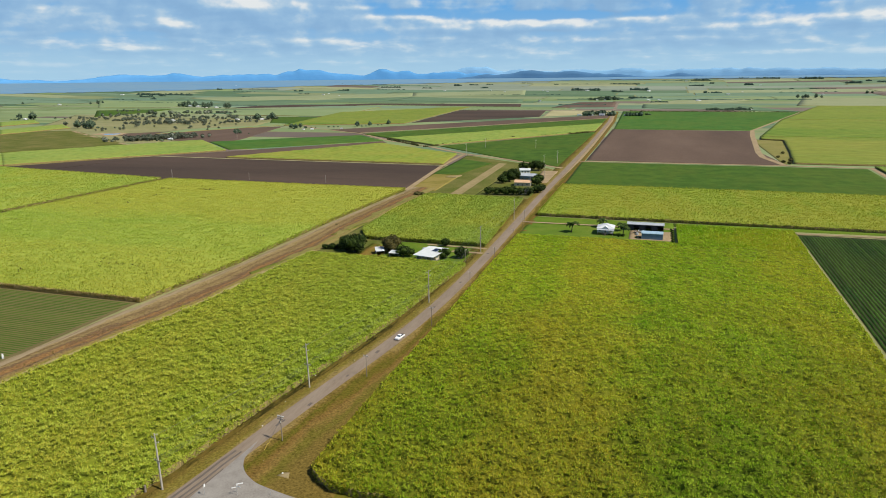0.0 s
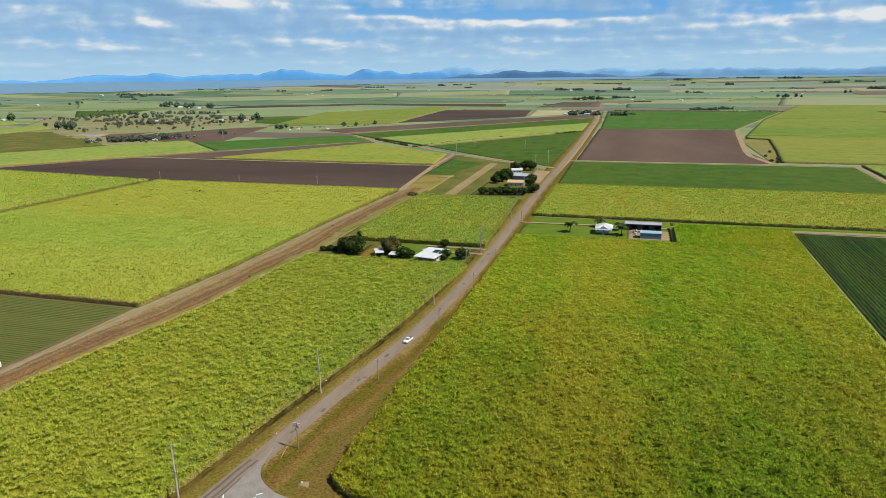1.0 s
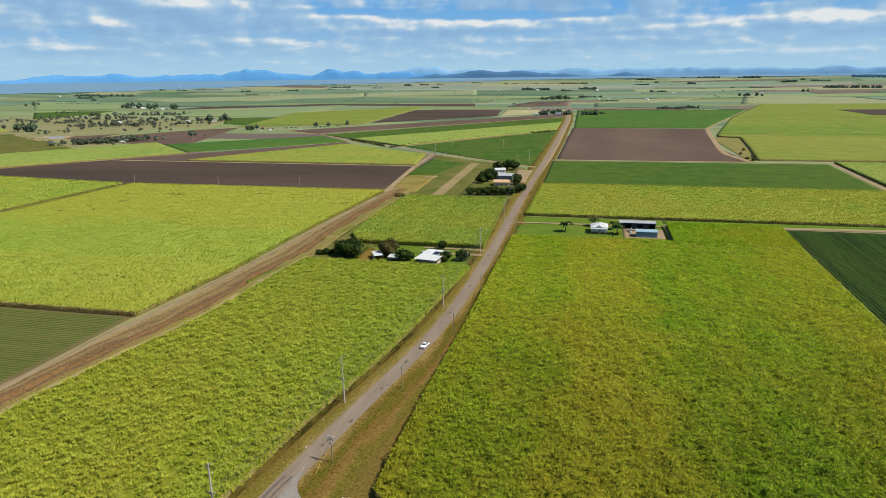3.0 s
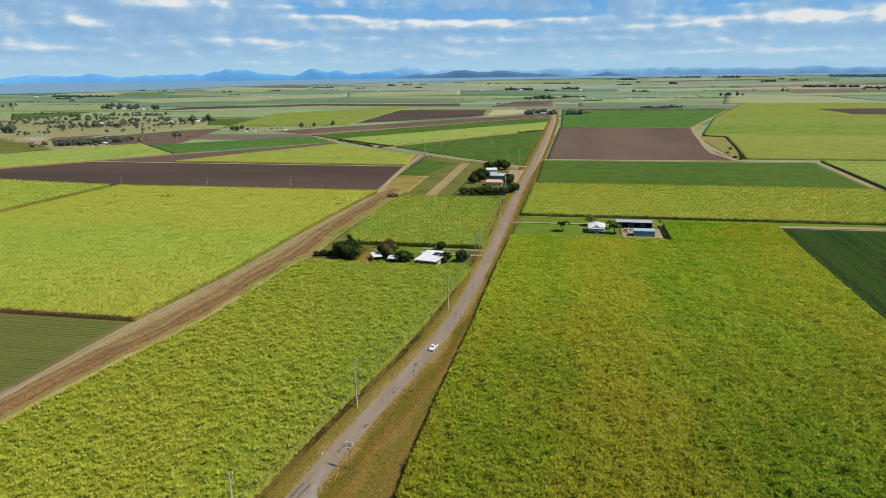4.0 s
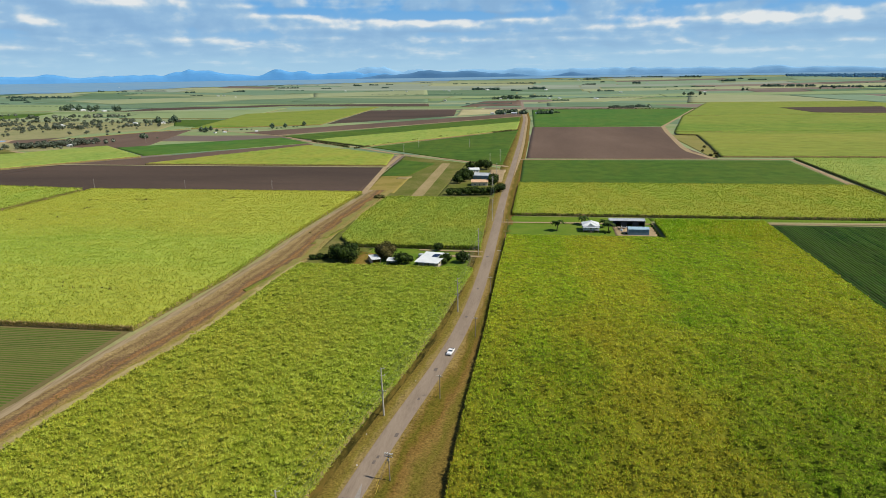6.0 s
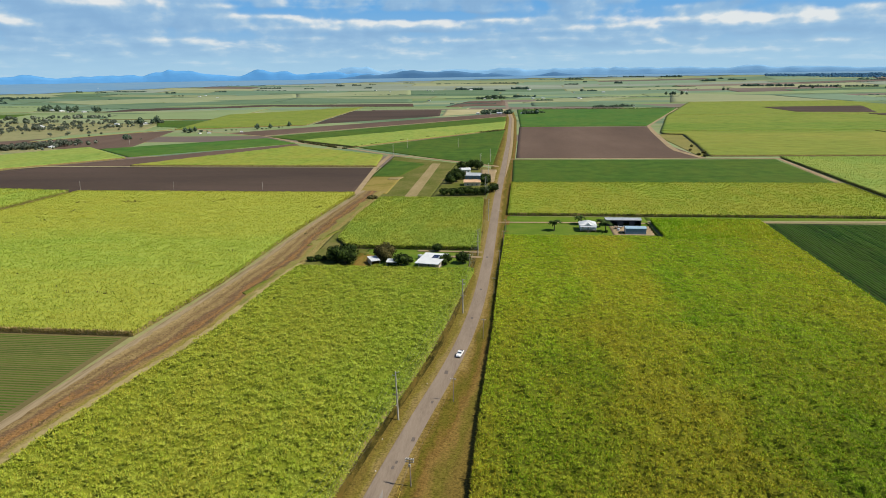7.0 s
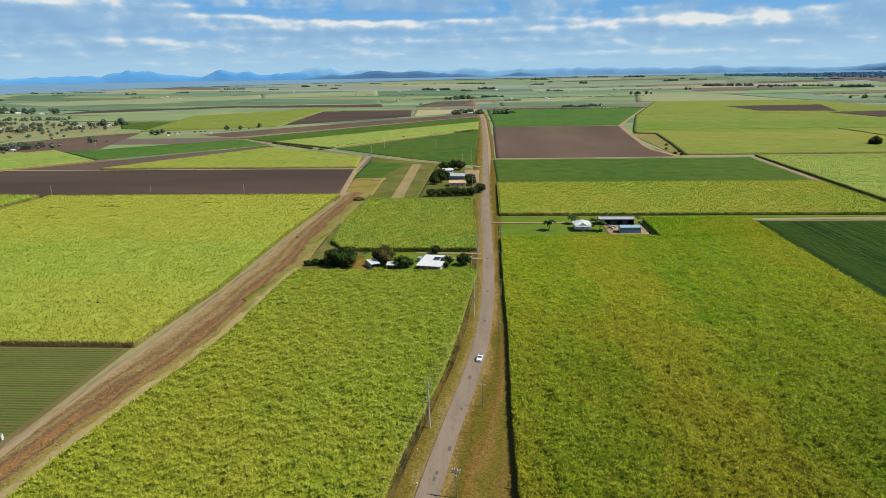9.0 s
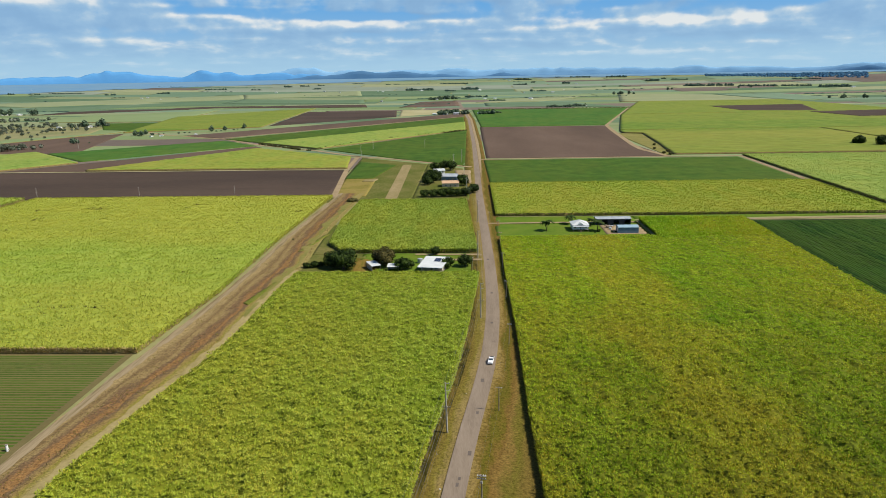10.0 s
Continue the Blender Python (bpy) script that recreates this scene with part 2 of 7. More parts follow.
M = {}
M["ground"] = surface("dry_grass_plain", [(0.13, 0.14, 0.045), (0.20, 0.20, 0.075), (0.26, 0.24, 0.11)], 0.01, 0.3, 0.4)
M["grass"] = surface("mown_grass", [(0.06, 0.115, 0.008), (0.09, 0.145, 0.012), (0.14, 0.165, 0.022)], 0.08, 1.2, 0.5, bump=0.5, spec=0.1)
M["rank_grass"] = surface("rank_green_drain_grass", [(0.075, 0.10, 0.012), (0.10, 0.125, 0.015), (0.15, 0.135, 0.035), (0.10, 0.12, 0.015)], 0.25, 1.2, 0.45, bump=0.5, spec=0.05)
M["pasture"] = surface("dull_pasture_grass", [(0.055, 0.075, 0.010), (0.085, 0.098, 0.018), (0.125, 0.118, 0.034), (0.17, 0.145, 0.055)], 0.03, 0.5, 0.45, bump=0.5, spec=0.05, spread=0.15)
M["verge"] = surface("dry_verge_grass", [(0.05, 0.072, 0.005), (0.09, 0.098, 0.009), (0.135, 0.105, 0.017), (0.185, 0.125, 0.03), (0.125, 0.082, 0.015), (0.085, 0.095, 0.008), (0.15, 0.118, 0.02)], 0.14, 0.9, 0.3, bump=0.6, stretch=(1, 0.13, 1), spec=0.05, spread=0.17)
M["verge_lanes"] = lane_surface("verge_of_grass_and_dirt", [(-14, (0.06, 0.07, 0.008)), (-10, (0.075, 0.06, 0.012)), (-7.5, (0.14, 0.10, 0.022)), (-5, (0.15, 0.122, 0.022)), (-3, (0.21, 0.155, 0.055)), (3, (0.20, 0.14, 0.045)),
                                                                 (4.5, (0.135, 0.092, 0.02)), (6.0, (0.088, 0.08, 0.010)), (7.5, (0.115, 0.085, 0.014)), (9.0, (0.142, 0.086, 0.022)), (10.5, (0.165, 0.108, 0.028)), (13, (0.11, 0.095, 0.015)), (16, (0.135, 0.095, 0.022))])
M["ditch"] = surface("damp_ditch_grass", [(0.022, 0.020, 0.005), (0.045, 0.038, 0.008), (0.10, 0.075, 0.016), (0.13, 0.085, 0.02)], 0.1, 0.9, 0.5, bump=0.6, stretch=(1, 0.25, 1), spec=0.05, spread=0.13)
M["tuft"] = surface("dry_grass_tufts", [(0.15, 0.15, 0.018), (0.21, 0.18, 0.035), (0.27, 0.205, 0.055)], 0.06, 0.7, 0.4, island=0.4, trans=0.35)
M["weeds"] = surface("dead_brown_weeds", [(0.18, 0.12, 0.055), (0.26, 0.18, 0.08), (0.34, 0.25, 0.105)], 0.06, 0.7, 0.4, island=0.5, trans=0.3)
M["road"] = surface("worn_asphalt", [(0.145, 0.112, 0.082), (0.205, 0.16, 0.118), (0.245, 0.195, 0.147)], 0.25, 3.0, 0.45, rough=0.9, stretch=(1, 0.15, 1), bump=0.2, spec=0.15)
M["concrete"] = surface("pale_bitumen", [(0.17, 0.15, 0.13), (0.225, 0.205, 0.18), (0.265, 0.245, 0.215)], 0.25, 2.0, 0.4, spec=0.1)
M["patch"] = surface("dark_bitumen_patch", [(0.085, 0.07, 0.06), (0.14, 0.115, 0.095)], 0.6, 4.0, 0.4, spec=0.15)
M["track"] = surface("dirt_track", [(0.19, 0.138, 0.078), (0.275, 0.205, 0.118), (0.34, 0.26, 0.155)], 0.1, 1.0, 0.45, bump=0.3, spec=0.1)
M["track_grey"] = surface("pale_dirt_wheel_track", [(0.123, 0.0989, 0.044), (0.194, 0.146, 0.08), (0.273, 0.211, 0.128), (0.176, 0.133, 0.072)], 0.7, 2.0, 0.35, bump=0.3, stretch=(1, 0.05, 1), spec=0.1, spread=0.14)
M["dry_strip"] = surface("dry_yellow_grass_strip", [(0.19, 0.155, 0.058), (0.275, 0.22, 0.095), (0.335, 0.27, 0.135)], 0.08, 0.8, 0.5, bump=0.3, spec=0.05)
M["soil"] = surface("ploughed_brown_soil", [(0.075, 0.051, 0.037), (0.104, 0.070, 0.050), (0.132, 0.091, 0.066)], 0.012, 0.5, 0.3, bump=0.6, bump_scale=1.5, stretch=(1, 0.25, 1), spec=0.1)
# earth between the rows, much darker than the other soils
M["row_earth"] = surface("dark_row_earth", [(0.022, 0.022, 0.012), (0.034, 0.032, 0.018)], 0.03, 0.6, 0.4, bump=0.4, spec=0.05)
M["row_soil"] = surface("grey_brown_soil_between_rows", [(0.103, 0.0871, 0.0346), (0.129, 0.105, 0.0432), (0.155, 0.12, 0.054)], 0.03, 0.6, 0.4, bump=0.4, spec=0.08)
M["soil_dark"] = surface("dark_ploughed_soil", [(0.044, 0.031, 0.024), (0.060, 0.042, 0.031), (0.082, 0.056, 0.042)], 0.012, 0.5, 0.3, bump=0.6, bump_scale=1.5, stretch=(0.25, 1, 1), spec=0.1)
M["drain"] = lane_surface("burnt_drain_scrub", [(-20, (0.26, 0.19, 0.085)), (-17, (0.15, 0.10, 0.045)), (-15, (0.23, 0.165, 0.07)), (-12.5, (0.125, 0.078, 0.042)), (-10.5, (0.23, 0.125, 0.045)), (-8.5, (0.12, 0.08, 0.045)),
                                                  (-6.5, (0.225, 0.155, 0.055)), (-4.8, (0.185, 0.16, 0.032)), (-3.2, (0.235, 0.185, 0.07)), (-1, (0.22, 0.18, 0.06)), (2, (0.19, 0.165, 0.045)), (6, (0.17, 0.15, 0.03))], 10.0)
M["rough_grass"] = surface("rough_dry_grass", [(0.10, 0.115, 0.014), (0.165, 0.15, 0.03), (0.235, 0.185, 0.062)], 0.03, 0.6, 0.45, bump=0.5)
# last two numbers: near and far brightness painted into the cane colour
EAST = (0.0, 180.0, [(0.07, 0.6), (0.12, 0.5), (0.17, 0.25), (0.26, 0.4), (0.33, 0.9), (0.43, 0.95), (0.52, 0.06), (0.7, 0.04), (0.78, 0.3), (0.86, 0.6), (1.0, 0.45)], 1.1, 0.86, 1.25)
WEST = (-100.0, 100.0, [(0.0, 0.35), (0.3, 0.5), (0.55, 0.4), (0.75, 0.15), (0.95, 0.03)], 1.1, 0.97, 1.0)
# understorey painted darker than its leaves, so gaps between blades look shaded
M["cane"] = crop_surface("darkened_cane_understorey", (0.04, 0.07, 0.003), (0.075, 0.11, 0.005), (0.11, 0.145, 0.009), (0.19, 0.16, 0.012), clump=0.5, columns=EAST)
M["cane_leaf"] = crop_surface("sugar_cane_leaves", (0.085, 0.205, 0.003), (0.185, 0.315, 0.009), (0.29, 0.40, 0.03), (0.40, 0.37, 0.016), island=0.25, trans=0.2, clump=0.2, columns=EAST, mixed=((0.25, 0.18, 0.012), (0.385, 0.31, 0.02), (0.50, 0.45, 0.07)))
M["cane_l"] = crop_surface("darkened_pale_understorey", (0.077, 0.11, 0.0066), (0.127, 0.165, 0.011), (0.165, 0.204, 0.0198), (0.187, 0.171, 0.0165), clump=0.5, columns=WEST)
M["cane_l_leaf"] = crop_surface("pale_cane_leaves", (0.18, 0.275, 0.014), (0.285, 0.38, 0.03), (0.38, 0.46, 0.075), (0.44, 0.40, 0.04), island=0.2, trans=0.2, clump=0.3, columns=WEST, mixed=((0.34, 0.28, 0.03), (0.43, 0.39, 0.045), (0.51, 0.48, 0.10)))
ZONES = (236.0, 305.0, [(0.0, 0.7), (0.2, 0.55), (0.28, 0.03), (0.45, 0.08), (0.55, 0.85), (1.0, 1.0)])
M["cane_b"] = crop_surface("lighter_cane_canopy", (0.165, 0.235, 0.026), (0.225, 0.30, 0.04), (0.265, 0.34, 0.056), (0.325, 0.31, 0.04), clump=0.25, streak_x=True, bands=ZONES)
M["cane_b_leaf"] = crop_surface("lighter_cane_leaves", (0.205, 0.295, 0.028), (0.265, 0.36, 0.042), (0.315, 0.405, 0.062), (0.39, 0.375, 0.045), island=0.25, trans=0.2, clump=0.12, streak_x=True, bands=ZONES, mixed=((0.30, 0.285, 0.03), (0.37, 0.36, 0.044), (0.43, 0.43, 0.08)))
M["cane_c"] = crop_surface("golden_cane_canopy", (0.134, 0.181, 0.0168), (0.193, 0.244, 0.0252), (0.235, 0.281, 0.037), (0.252, 0.256, 0.0302), clump=0.25)
M["cane_c_leaf"] = crop_surface("golden_cane_leaves", (0.183, 0.252, 0.0185), (0.249, 0.323, 0.0286), (0.307, 0.374, 0.0504), (0.324, 0.344, 0.0378), island=0.3, trans=0.2, clump=0.15, mixed=((0.274, 0.269, 0.0294), (0.34, 0.344, 0.042), (0.39, 0.395, 0.0672)))
M["cane_g"] = crop_surface("fresh_green_cane_canopy", (0.10, 0.165, 0.022), (0.16, 0.23, 0.038), (0.21, 0.28, 0.056), (0.23, 0.265, 0.05), clump=0.15)
M["cane_g_leaf"] = crop_surface("fresh_green_cane_leaves", (0.17, 0.26, 0.04), (0.225, 0.315, 0.06), (0.27, 0.36, 0.08), (0.29, 0.34, 0.07), island=0.25, trans=0.2, clump=0.1)
M["cane_far"] = crop_surface("distant_cane_canopy", (0.11, 0.155, 0.016), (0.165, 0.215, 0.026), (0.21, 0.255, 0.04), (0.235, 0.235, 0.036), clump=0.15)
M["cane_m"] = crop_surface("mid_green_cane_canopy", (0.18, 0.25, 0.03), (0.215, 0.29, 0.04), (0.24, 0.315, 0.05), (0.29, 0.315, 0.045), clump=0.1)
M["cane_m_leaf"] = crop_surface("mid_green_cane_leaves", (0.22, 0.30, 0.035), (0.265, 0.345, 0.048), (0.30, 0.38, 0.065), (0.36, 0.38, 0.05), island=0.25, trans=0.2, clump=0.1)
M["dry_patch"] = surface("dry_yellow_rough_grass", [(0.12, 0.115, 0.02), (0.185, 0.15, 0.035), (0.23, 0.175, 0.055), (0.16, 0.145, 0.025)], 0.05, 0.6, 0.4, bump=0.5, spec=0.05, spread=0.13)
M["airstrip"] = surface("worn_dirt_strip_in_grass", [(0.17, 0.145, 0.055), (0.235, 0.185, 0.09), (0.29, 0.225, 0.125)], 0.1, 0.8, 0.45, bump=0.3, stretch=(1, 0.3, 1), spec=0.05)
M["stalks"] = surface("cane_stalk_edge", [(0.06, 0.052, 0.014), (0.13, 0.105, 0.034), (0.24, 0.18, 0.07), (0.13, 0.12, 0.024)], 0.6, 3.0, 0.75, stretch=(1, 1, 0.12))
M["dead_leaf"] = surface("dead_cane_leaves", [(0.39, 0.273, 0.111), (0.572, 0.429, 0.182), (0.715, 0.559, 0.273)], 0.6, 3.0, 0.5, island=0.7, trans=0.4)
# dead cane browns, darkened further to paint the shade inside hollows
M["fallen"] = surface("shade_dark_fallen_cane", [(0.0325, 0.0292, 0.0052), (0.0553, 0.0442, 0.0091), (0.091, 0.065, 0.0195)], 0.4, 2.0, 0.5, island=0.6, trans=0.1)
M["dry_stalks"] = surface("dry_cane_stalk_edge", [(0.216, 0.162, 0.054), (0.459, 0.338, 0.135), (0.729, 0.54, 0.243), (0.405, 0.324, 0.0945)], 0.6, 3.0, 0.75, stretch=(1, 1, 0.12))
M["green_crop"] = crop_surface("low_green_crop", (0.026, 0.062, 0.004), (0.039, 0.085, 0.006), (0.058, 0.108, 0.01), (0.066, 0.102, 0.009), patch=0.01, clump=0.06)
M["bright_crop"] = crop_surface("young_green_crop", (0.028, 0.08, 0.008), (0.040, 0.108, 0.012), (0.055, 0.13, 0.018), (0.075, 0.125, 0.016), patch=0.008, clump=0.04)
M["row_crop"] = crop_surface("row_crop_leaves", (0.012, 0.042, 0.004), (0.022, 0.062, 0.006), (0.038, 0.084, 0.009), (0.04, 0.076, 0.008), patch=0.02, clump=0.8, island=0.3)
M["row_crop_b"] = crop_surface("olive_row_crop_leaves", (0.036, 0.0702, 0.00704), (0.0496, 0.086, 0.00968), (0.063, 0.101, 0.0132), (0.072, 0.103, 0.0141), patch=0.02, clump=0.8, island=0.2)
M["pale_crop"] = crop_surface("pale_ripe_crop", (0.0615, 0.116, 0.00935), (0.102, 0.163, 0.017), (0.143, 0.206, 0.0289), (0.238, 0.224, 0.0408), patch=0.012, clump=0.15, streak_x=True, bands=(790.0, 1200.0, [(0.0, 0.6), (0.10, 0.6), (0.14, 0.95), (0.23, 0.9), (0.28, 0.05), (0.41, 0.0), (0.46, 0.45), (0.75, 0.4), (1.0, 0.5)]))
M["straw"] = surface("straw_stubble", [(0.24, 0.22, 0.10), (0.31, 0.28, 0.14), (0.36, 0.32, 0.18)], 0.01, 0.3, 0.3)
M["paddock"] = surface("dry_grazing_paddock", [(0.12, 0.14, 0.045), (0.19, 0.185, 0.075), (0.26, 0.22, 0.11)], 0.012, 0.1, 0.45)
# far fields and hedges: haze painted in as paler, bluer base colours
M["plain_a"] = surface("hazed_pale_green_fields", [(0.135, 0.19, 0.0675), (0.185, 0.235, 0.101)], 0.004, 0.03, 0.4, island=0.6)
M["plain_b"] = surface("hazed_straw_fields", [(0.166, 0.195, 0.0901), (0.218, 0.245, 0.126)], 0.004, 0.03, 0.4, island=0.6)
M["plain_c"] = surface("hazed_green_fields", [(0.0651, 0.12, 0.0546), (0.105, 0.16, 0.0845)], 0.004, 0.03, 0.4, island=0.6)
M["plain_d"] = surface("hazed_brown_fields", [(0.105, 0.08, 0.062), (0.155, 0.12, 0.09)], 0.004, 0.03, 0.4, island=0.6)
M["plain_e"] = surface("hazed_blue_green_fields", [(0.1, 0.165, 0.095), (0.145, 0.21, 0.125)], 0.004, 0.03, 0.4, island=0.6)
M["plain_h"] = surface("hazed_grey_straw_fields", [(0.167, 0.2, 0.144), (0.209, 0.242, 0.178)], 0.004, 0.03, 0.4, island=0.6)
M["plain_f"] = surface("hazed_golden_fields", [(0.172, 0.199, 0.0863), (0.233, 0.247, 0.127)], 0.004, 0.03, 0.4, island=0.6)
M["hedge_far"] = surface("hazed_hedge_leaves", [(0.042, 0.0816, 0.066), (0.072, 0.12, 0.09)], 0.1, 0.5, 0.4, trans=0.1, island=0.5)
# forest canopy with distance haze painted in as blue
M["forest_far"] = surface("hazed_forest_canopy", [(0.042, 0.11, 0.19), (0.05, 0.122, 0.205), (0.06, 0.135, 0.21)], 0.02, 0.1, 0.5, island=0.1, spec=0.0)
M["leaf"] = surface("dense_dark_leaves", [(0.010, 0.020, 0.003), (0.020, 0.038, 0.005), (0.045, 0.072, 0.011)], 0.4, 2.0, 0.4, rough=0.7, island=0.5, trans=0.12, spec=0.12)
M["leaf_olive"] = surface("olive_brown_leaves", [(0.022, 0.022, 0.006), (0.05, 0.048, 0.012), (0.10, 0.085, 0.025)], 0.4, 2.0, 0.4, rough=0.7, island=0.5, trans=0.12, spec=0.12)
# leaves of distant trees, haze painted in as a paler tone
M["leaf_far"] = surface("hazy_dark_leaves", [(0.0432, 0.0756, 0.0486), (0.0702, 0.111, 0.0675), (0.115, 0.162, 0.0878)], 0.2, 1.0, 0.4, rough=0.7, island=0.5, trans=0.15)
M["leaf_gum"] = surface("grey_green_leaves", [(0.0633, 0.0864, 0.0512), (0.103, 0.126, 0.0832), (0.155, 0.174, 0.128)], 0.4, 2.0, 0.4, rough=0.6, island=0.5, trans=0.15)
M["scrub"] = surface("scrub_leaves", [(0.05, 0.055, 0.014), (0.09, 0.09, 0.026), (0.14, 0.12, 0.042)], 0.4, 2.0, 0.4, island=0.5, trans=0.15)
M["bark"] = surface("grey_brown_bark", [(0.07, 0.05, 0.035), (0.13, 0.10, 0.075)], 1.0, 6.0, 0.5, stretch=(1, 1, 0.2), bump=0.5)
M["white_roof"] = surface("white_painted_iron", [(0.44, 0.46, 0.47), (0.52, 0.54, 0.545), (0.58, 0.59, 0.585)], 0.3, 2.0, 0.4, rough=0.5)
M["grey_roof"] = surface("galvanised_iron", [(0.36, 0.39, 0.42), (0.46, 0.49, 0.52), (0.54, 0.56, 0.58)], 0.3, 2.0, 0.4, rough=0.4, metal=0.3)
M["tan_roof"] = surface("tan_painted_iron", [(0.40, 0.25, 0.14), (0.50, 0.33, 0.20), (0.56, 0.38, 0.25)], 0.3, 2.0, 0.4, rough=0.6)
M["blue_iron"] = surface("blue_grey_cladding", [(0.10, 0.17, 0.25), (0.14, 0.22, 0.31), (0.18, 0.27, 0.36)], 0.4, 3.0, 0.4, rough=0.5)
M["blue_roof"] = surface("pale_blue_iron", [(0.24, 0.35, 0.43), (0.30, 0.42, 0.50)], 0.4, 3.0, 0.4, rough=0.5)
# near-black colour that paints the shade of the shed's open bays
M["shade_dark_wall"] = surface("shade_dark_cladding", [(0.015, 0.025, 0.04), (0.025, 0.04, 0.06)], 0.4, 3.0, 0.4, rough=0.6)
M["white_wall"] = surface("white_weatherboard", [(0.60, 0.60, 0.58), (0.74, 0.74, 0.72), (0.80, 0.80, 0.78)], 0.5, 3.0, 0.4, rough=0.6)
M["cream_wall"] = surface("cream_fibro_wall", [(0.45, 0.38, 0.26), (0.56, 0.48, 0.35)], 0.5, 3.0, 0.4, rough=0.7)
M["timber"] = surface("weathered_timber", [(0.13, 0.10, 0.075), (0.22, 0.18, 0.14), (0.30, 0.26, 0.21)], 0.8, 6.0, 0.5, stretch=(1, 1, 0.1), bump=0.4)
M["pole_grey"] = surface("pale_timber_pole", [(0.28, 0.25, 0.21), (0.38, 0.35, 0.30), (0.46, 0.43, 0.38)], 0.8, 6.0, 0.5, stretch=(1, 1, 0.1))
M["steel"] = surface("galvanised_steel", [(0.45, 0.46, 0.47), (0.58, 0.59, 0.60)], 1.0, 6.0, 0.4, rough=0.4, metal=0.6)
M["ceramic"] = surface("insulator_ceramic", [(0.55, 0.55, 0.53), (0.70, 0.70, 0.68)], 2.0, 8.0, 0.4, rough=0.25)
M["wire"] = surface("aluminium_wire", [(0.10, 0.10, 0.10), (0.16, 0.16, 0.16)], 1.0, 6.0, 0.4, rough=0.5, metal=0.5)
M["guard"] = surface("faded_yellow_plastic", [(0.50, 0.36, 0.05), (0.60, 0.45, 0.09)], 1.0, 6.0, 0.3, rough=0.5)
M["white"] = surface("white_enamel", [(0.72, 0.72, 0.71), (0.80, 0.80, 0.79)], 1.0, 6.0, 0.3, rough=0.3)
M["car_white"] = surface("white_car_paint", [(0.74, 0.74, 0.74), (0.82, 0.82, 0.82)], 0.8, 5.0, 0.2, rough=0.18, spec=0.6)
M["black"] = surface("black_rubber", [(0.012, 0.012, 0.012), (0.03, 0.03, 0.03)], 2.0, 8.0, 0.4, rough=0.8)
M["solar"] = surface("solar_cells", [(0.012, 0.018, 0.045), (0.022, 0.03, 0.07)], 2.0, 8.0, 0.3, rough=0.12, spec=0.7)
M["glass"] = glass("window_glass")
M["red"] = surface("red_lens", [(0.35, 0.02, 0.02), (0.5, 0.03, 0.03)], 2.0, 8.0, 0.3, rough=0.2)
M["lamp"] = surface("clear_lens", [(0.6, 0.6, 0.6), (0.75, 0.75, 0.75)], 2.0, 8.0, 0.3, rough=0.1)
M["water"] = surface("muddy_pond_water", [(0.10, 0.13, 0.15), (0.16, 0.19, 0.21)], 0.05, 0.3, 0.3, rough=0.08, spec=0.6)
# haze of the distance painted into the hills' blue base colours
M["range_near"] = surface("hazed_wooded_hills", [(0.0633, 0.151, 0.28), (0.0828, 0.179, 0.308)], 0.004, 0.02, 0.4, spec=0.0)
M["range_mid"] = surface("hazed_blue_range", [(0.08, 0.245, 0.48), (0.105, 0.285, 0.53)], 0.004, 0.02, 0.4, spec=0.0)
M["range_far"] = surface("hazed_far_range", [(0.178, 0.347, 0.532), (0.2, 0.369, 0.556)], 0.004, 0.02, 0.4, spec=0.0)
# woodland colours shifted to blue to paint the haze over them
M["far_wood"] = surface("hazed_blue_woodland", [(0.105, 0.21, 0.33), (0.12, 0.225, 0.335), (0.14, 0.235, 0.32), (0.11, 0.215, 0.335)], 0.004, 0.03, 0.5, stretch=(0.3, 1, 1), spec=0.0)


# ---- mesh helpers ----
def mesh_of(name, verts, faces, mats, index=None, smooth=False):
    me = bpy.data.meshes.new(name)
    me.from_pydata(verts, [], faces)
    for m in mats if isinstance(mats, (list, tuple)) else [mats]:
        me.materials.append(m)
    if index is not None:
        me.polygons.foreach_set("material_index", np.asarray(index, dtype=np.int32))
    if smooth:
        me.polygons.foreach_set("use_smooth", np.ones(len(me.polygons), dtype=bool))
    me.update()
    return me


def mesh_np(name, v, quads, mats, index=None):
    """A mesh from numpy arrays of vertices and quads."""
    me = bpy.data.meshes.new(name)
    v, quads = np.asarray(v, dtype=np.float32), np.asarray(quads, dtype=np.int32)
    nf, k = quads.shape
    me.vertices.add(len(v))
    me.vertices.foreach_set("co", v.ravel())
    me.loops.add(nf * k)
    me.loops.foreach_set("vertex_index", quads.ravel())
    me.polygons.add(nf)
    me.polygons.foreach_set("loop_start", np.arange(0, nf * k, k, dtype=np.int32))
    for m in mats if isinstance(mats, (list, tuple)) else [mats]:
        me.materials.append(m)
    if index is not None:
        me.polygons.foreach_set("material_index", np.asarray(index, dtype=np.int32))
    me.update(calc_edges=True)
    return me


def part(name, data, parent, label="", m=None):
    """A mesh as one object under a thing or a part."""
    ob = new(name, data)
    ob.parent = parent
    if m is not None:
        ob.matrix_basis = m
    return tagged(ob, label)


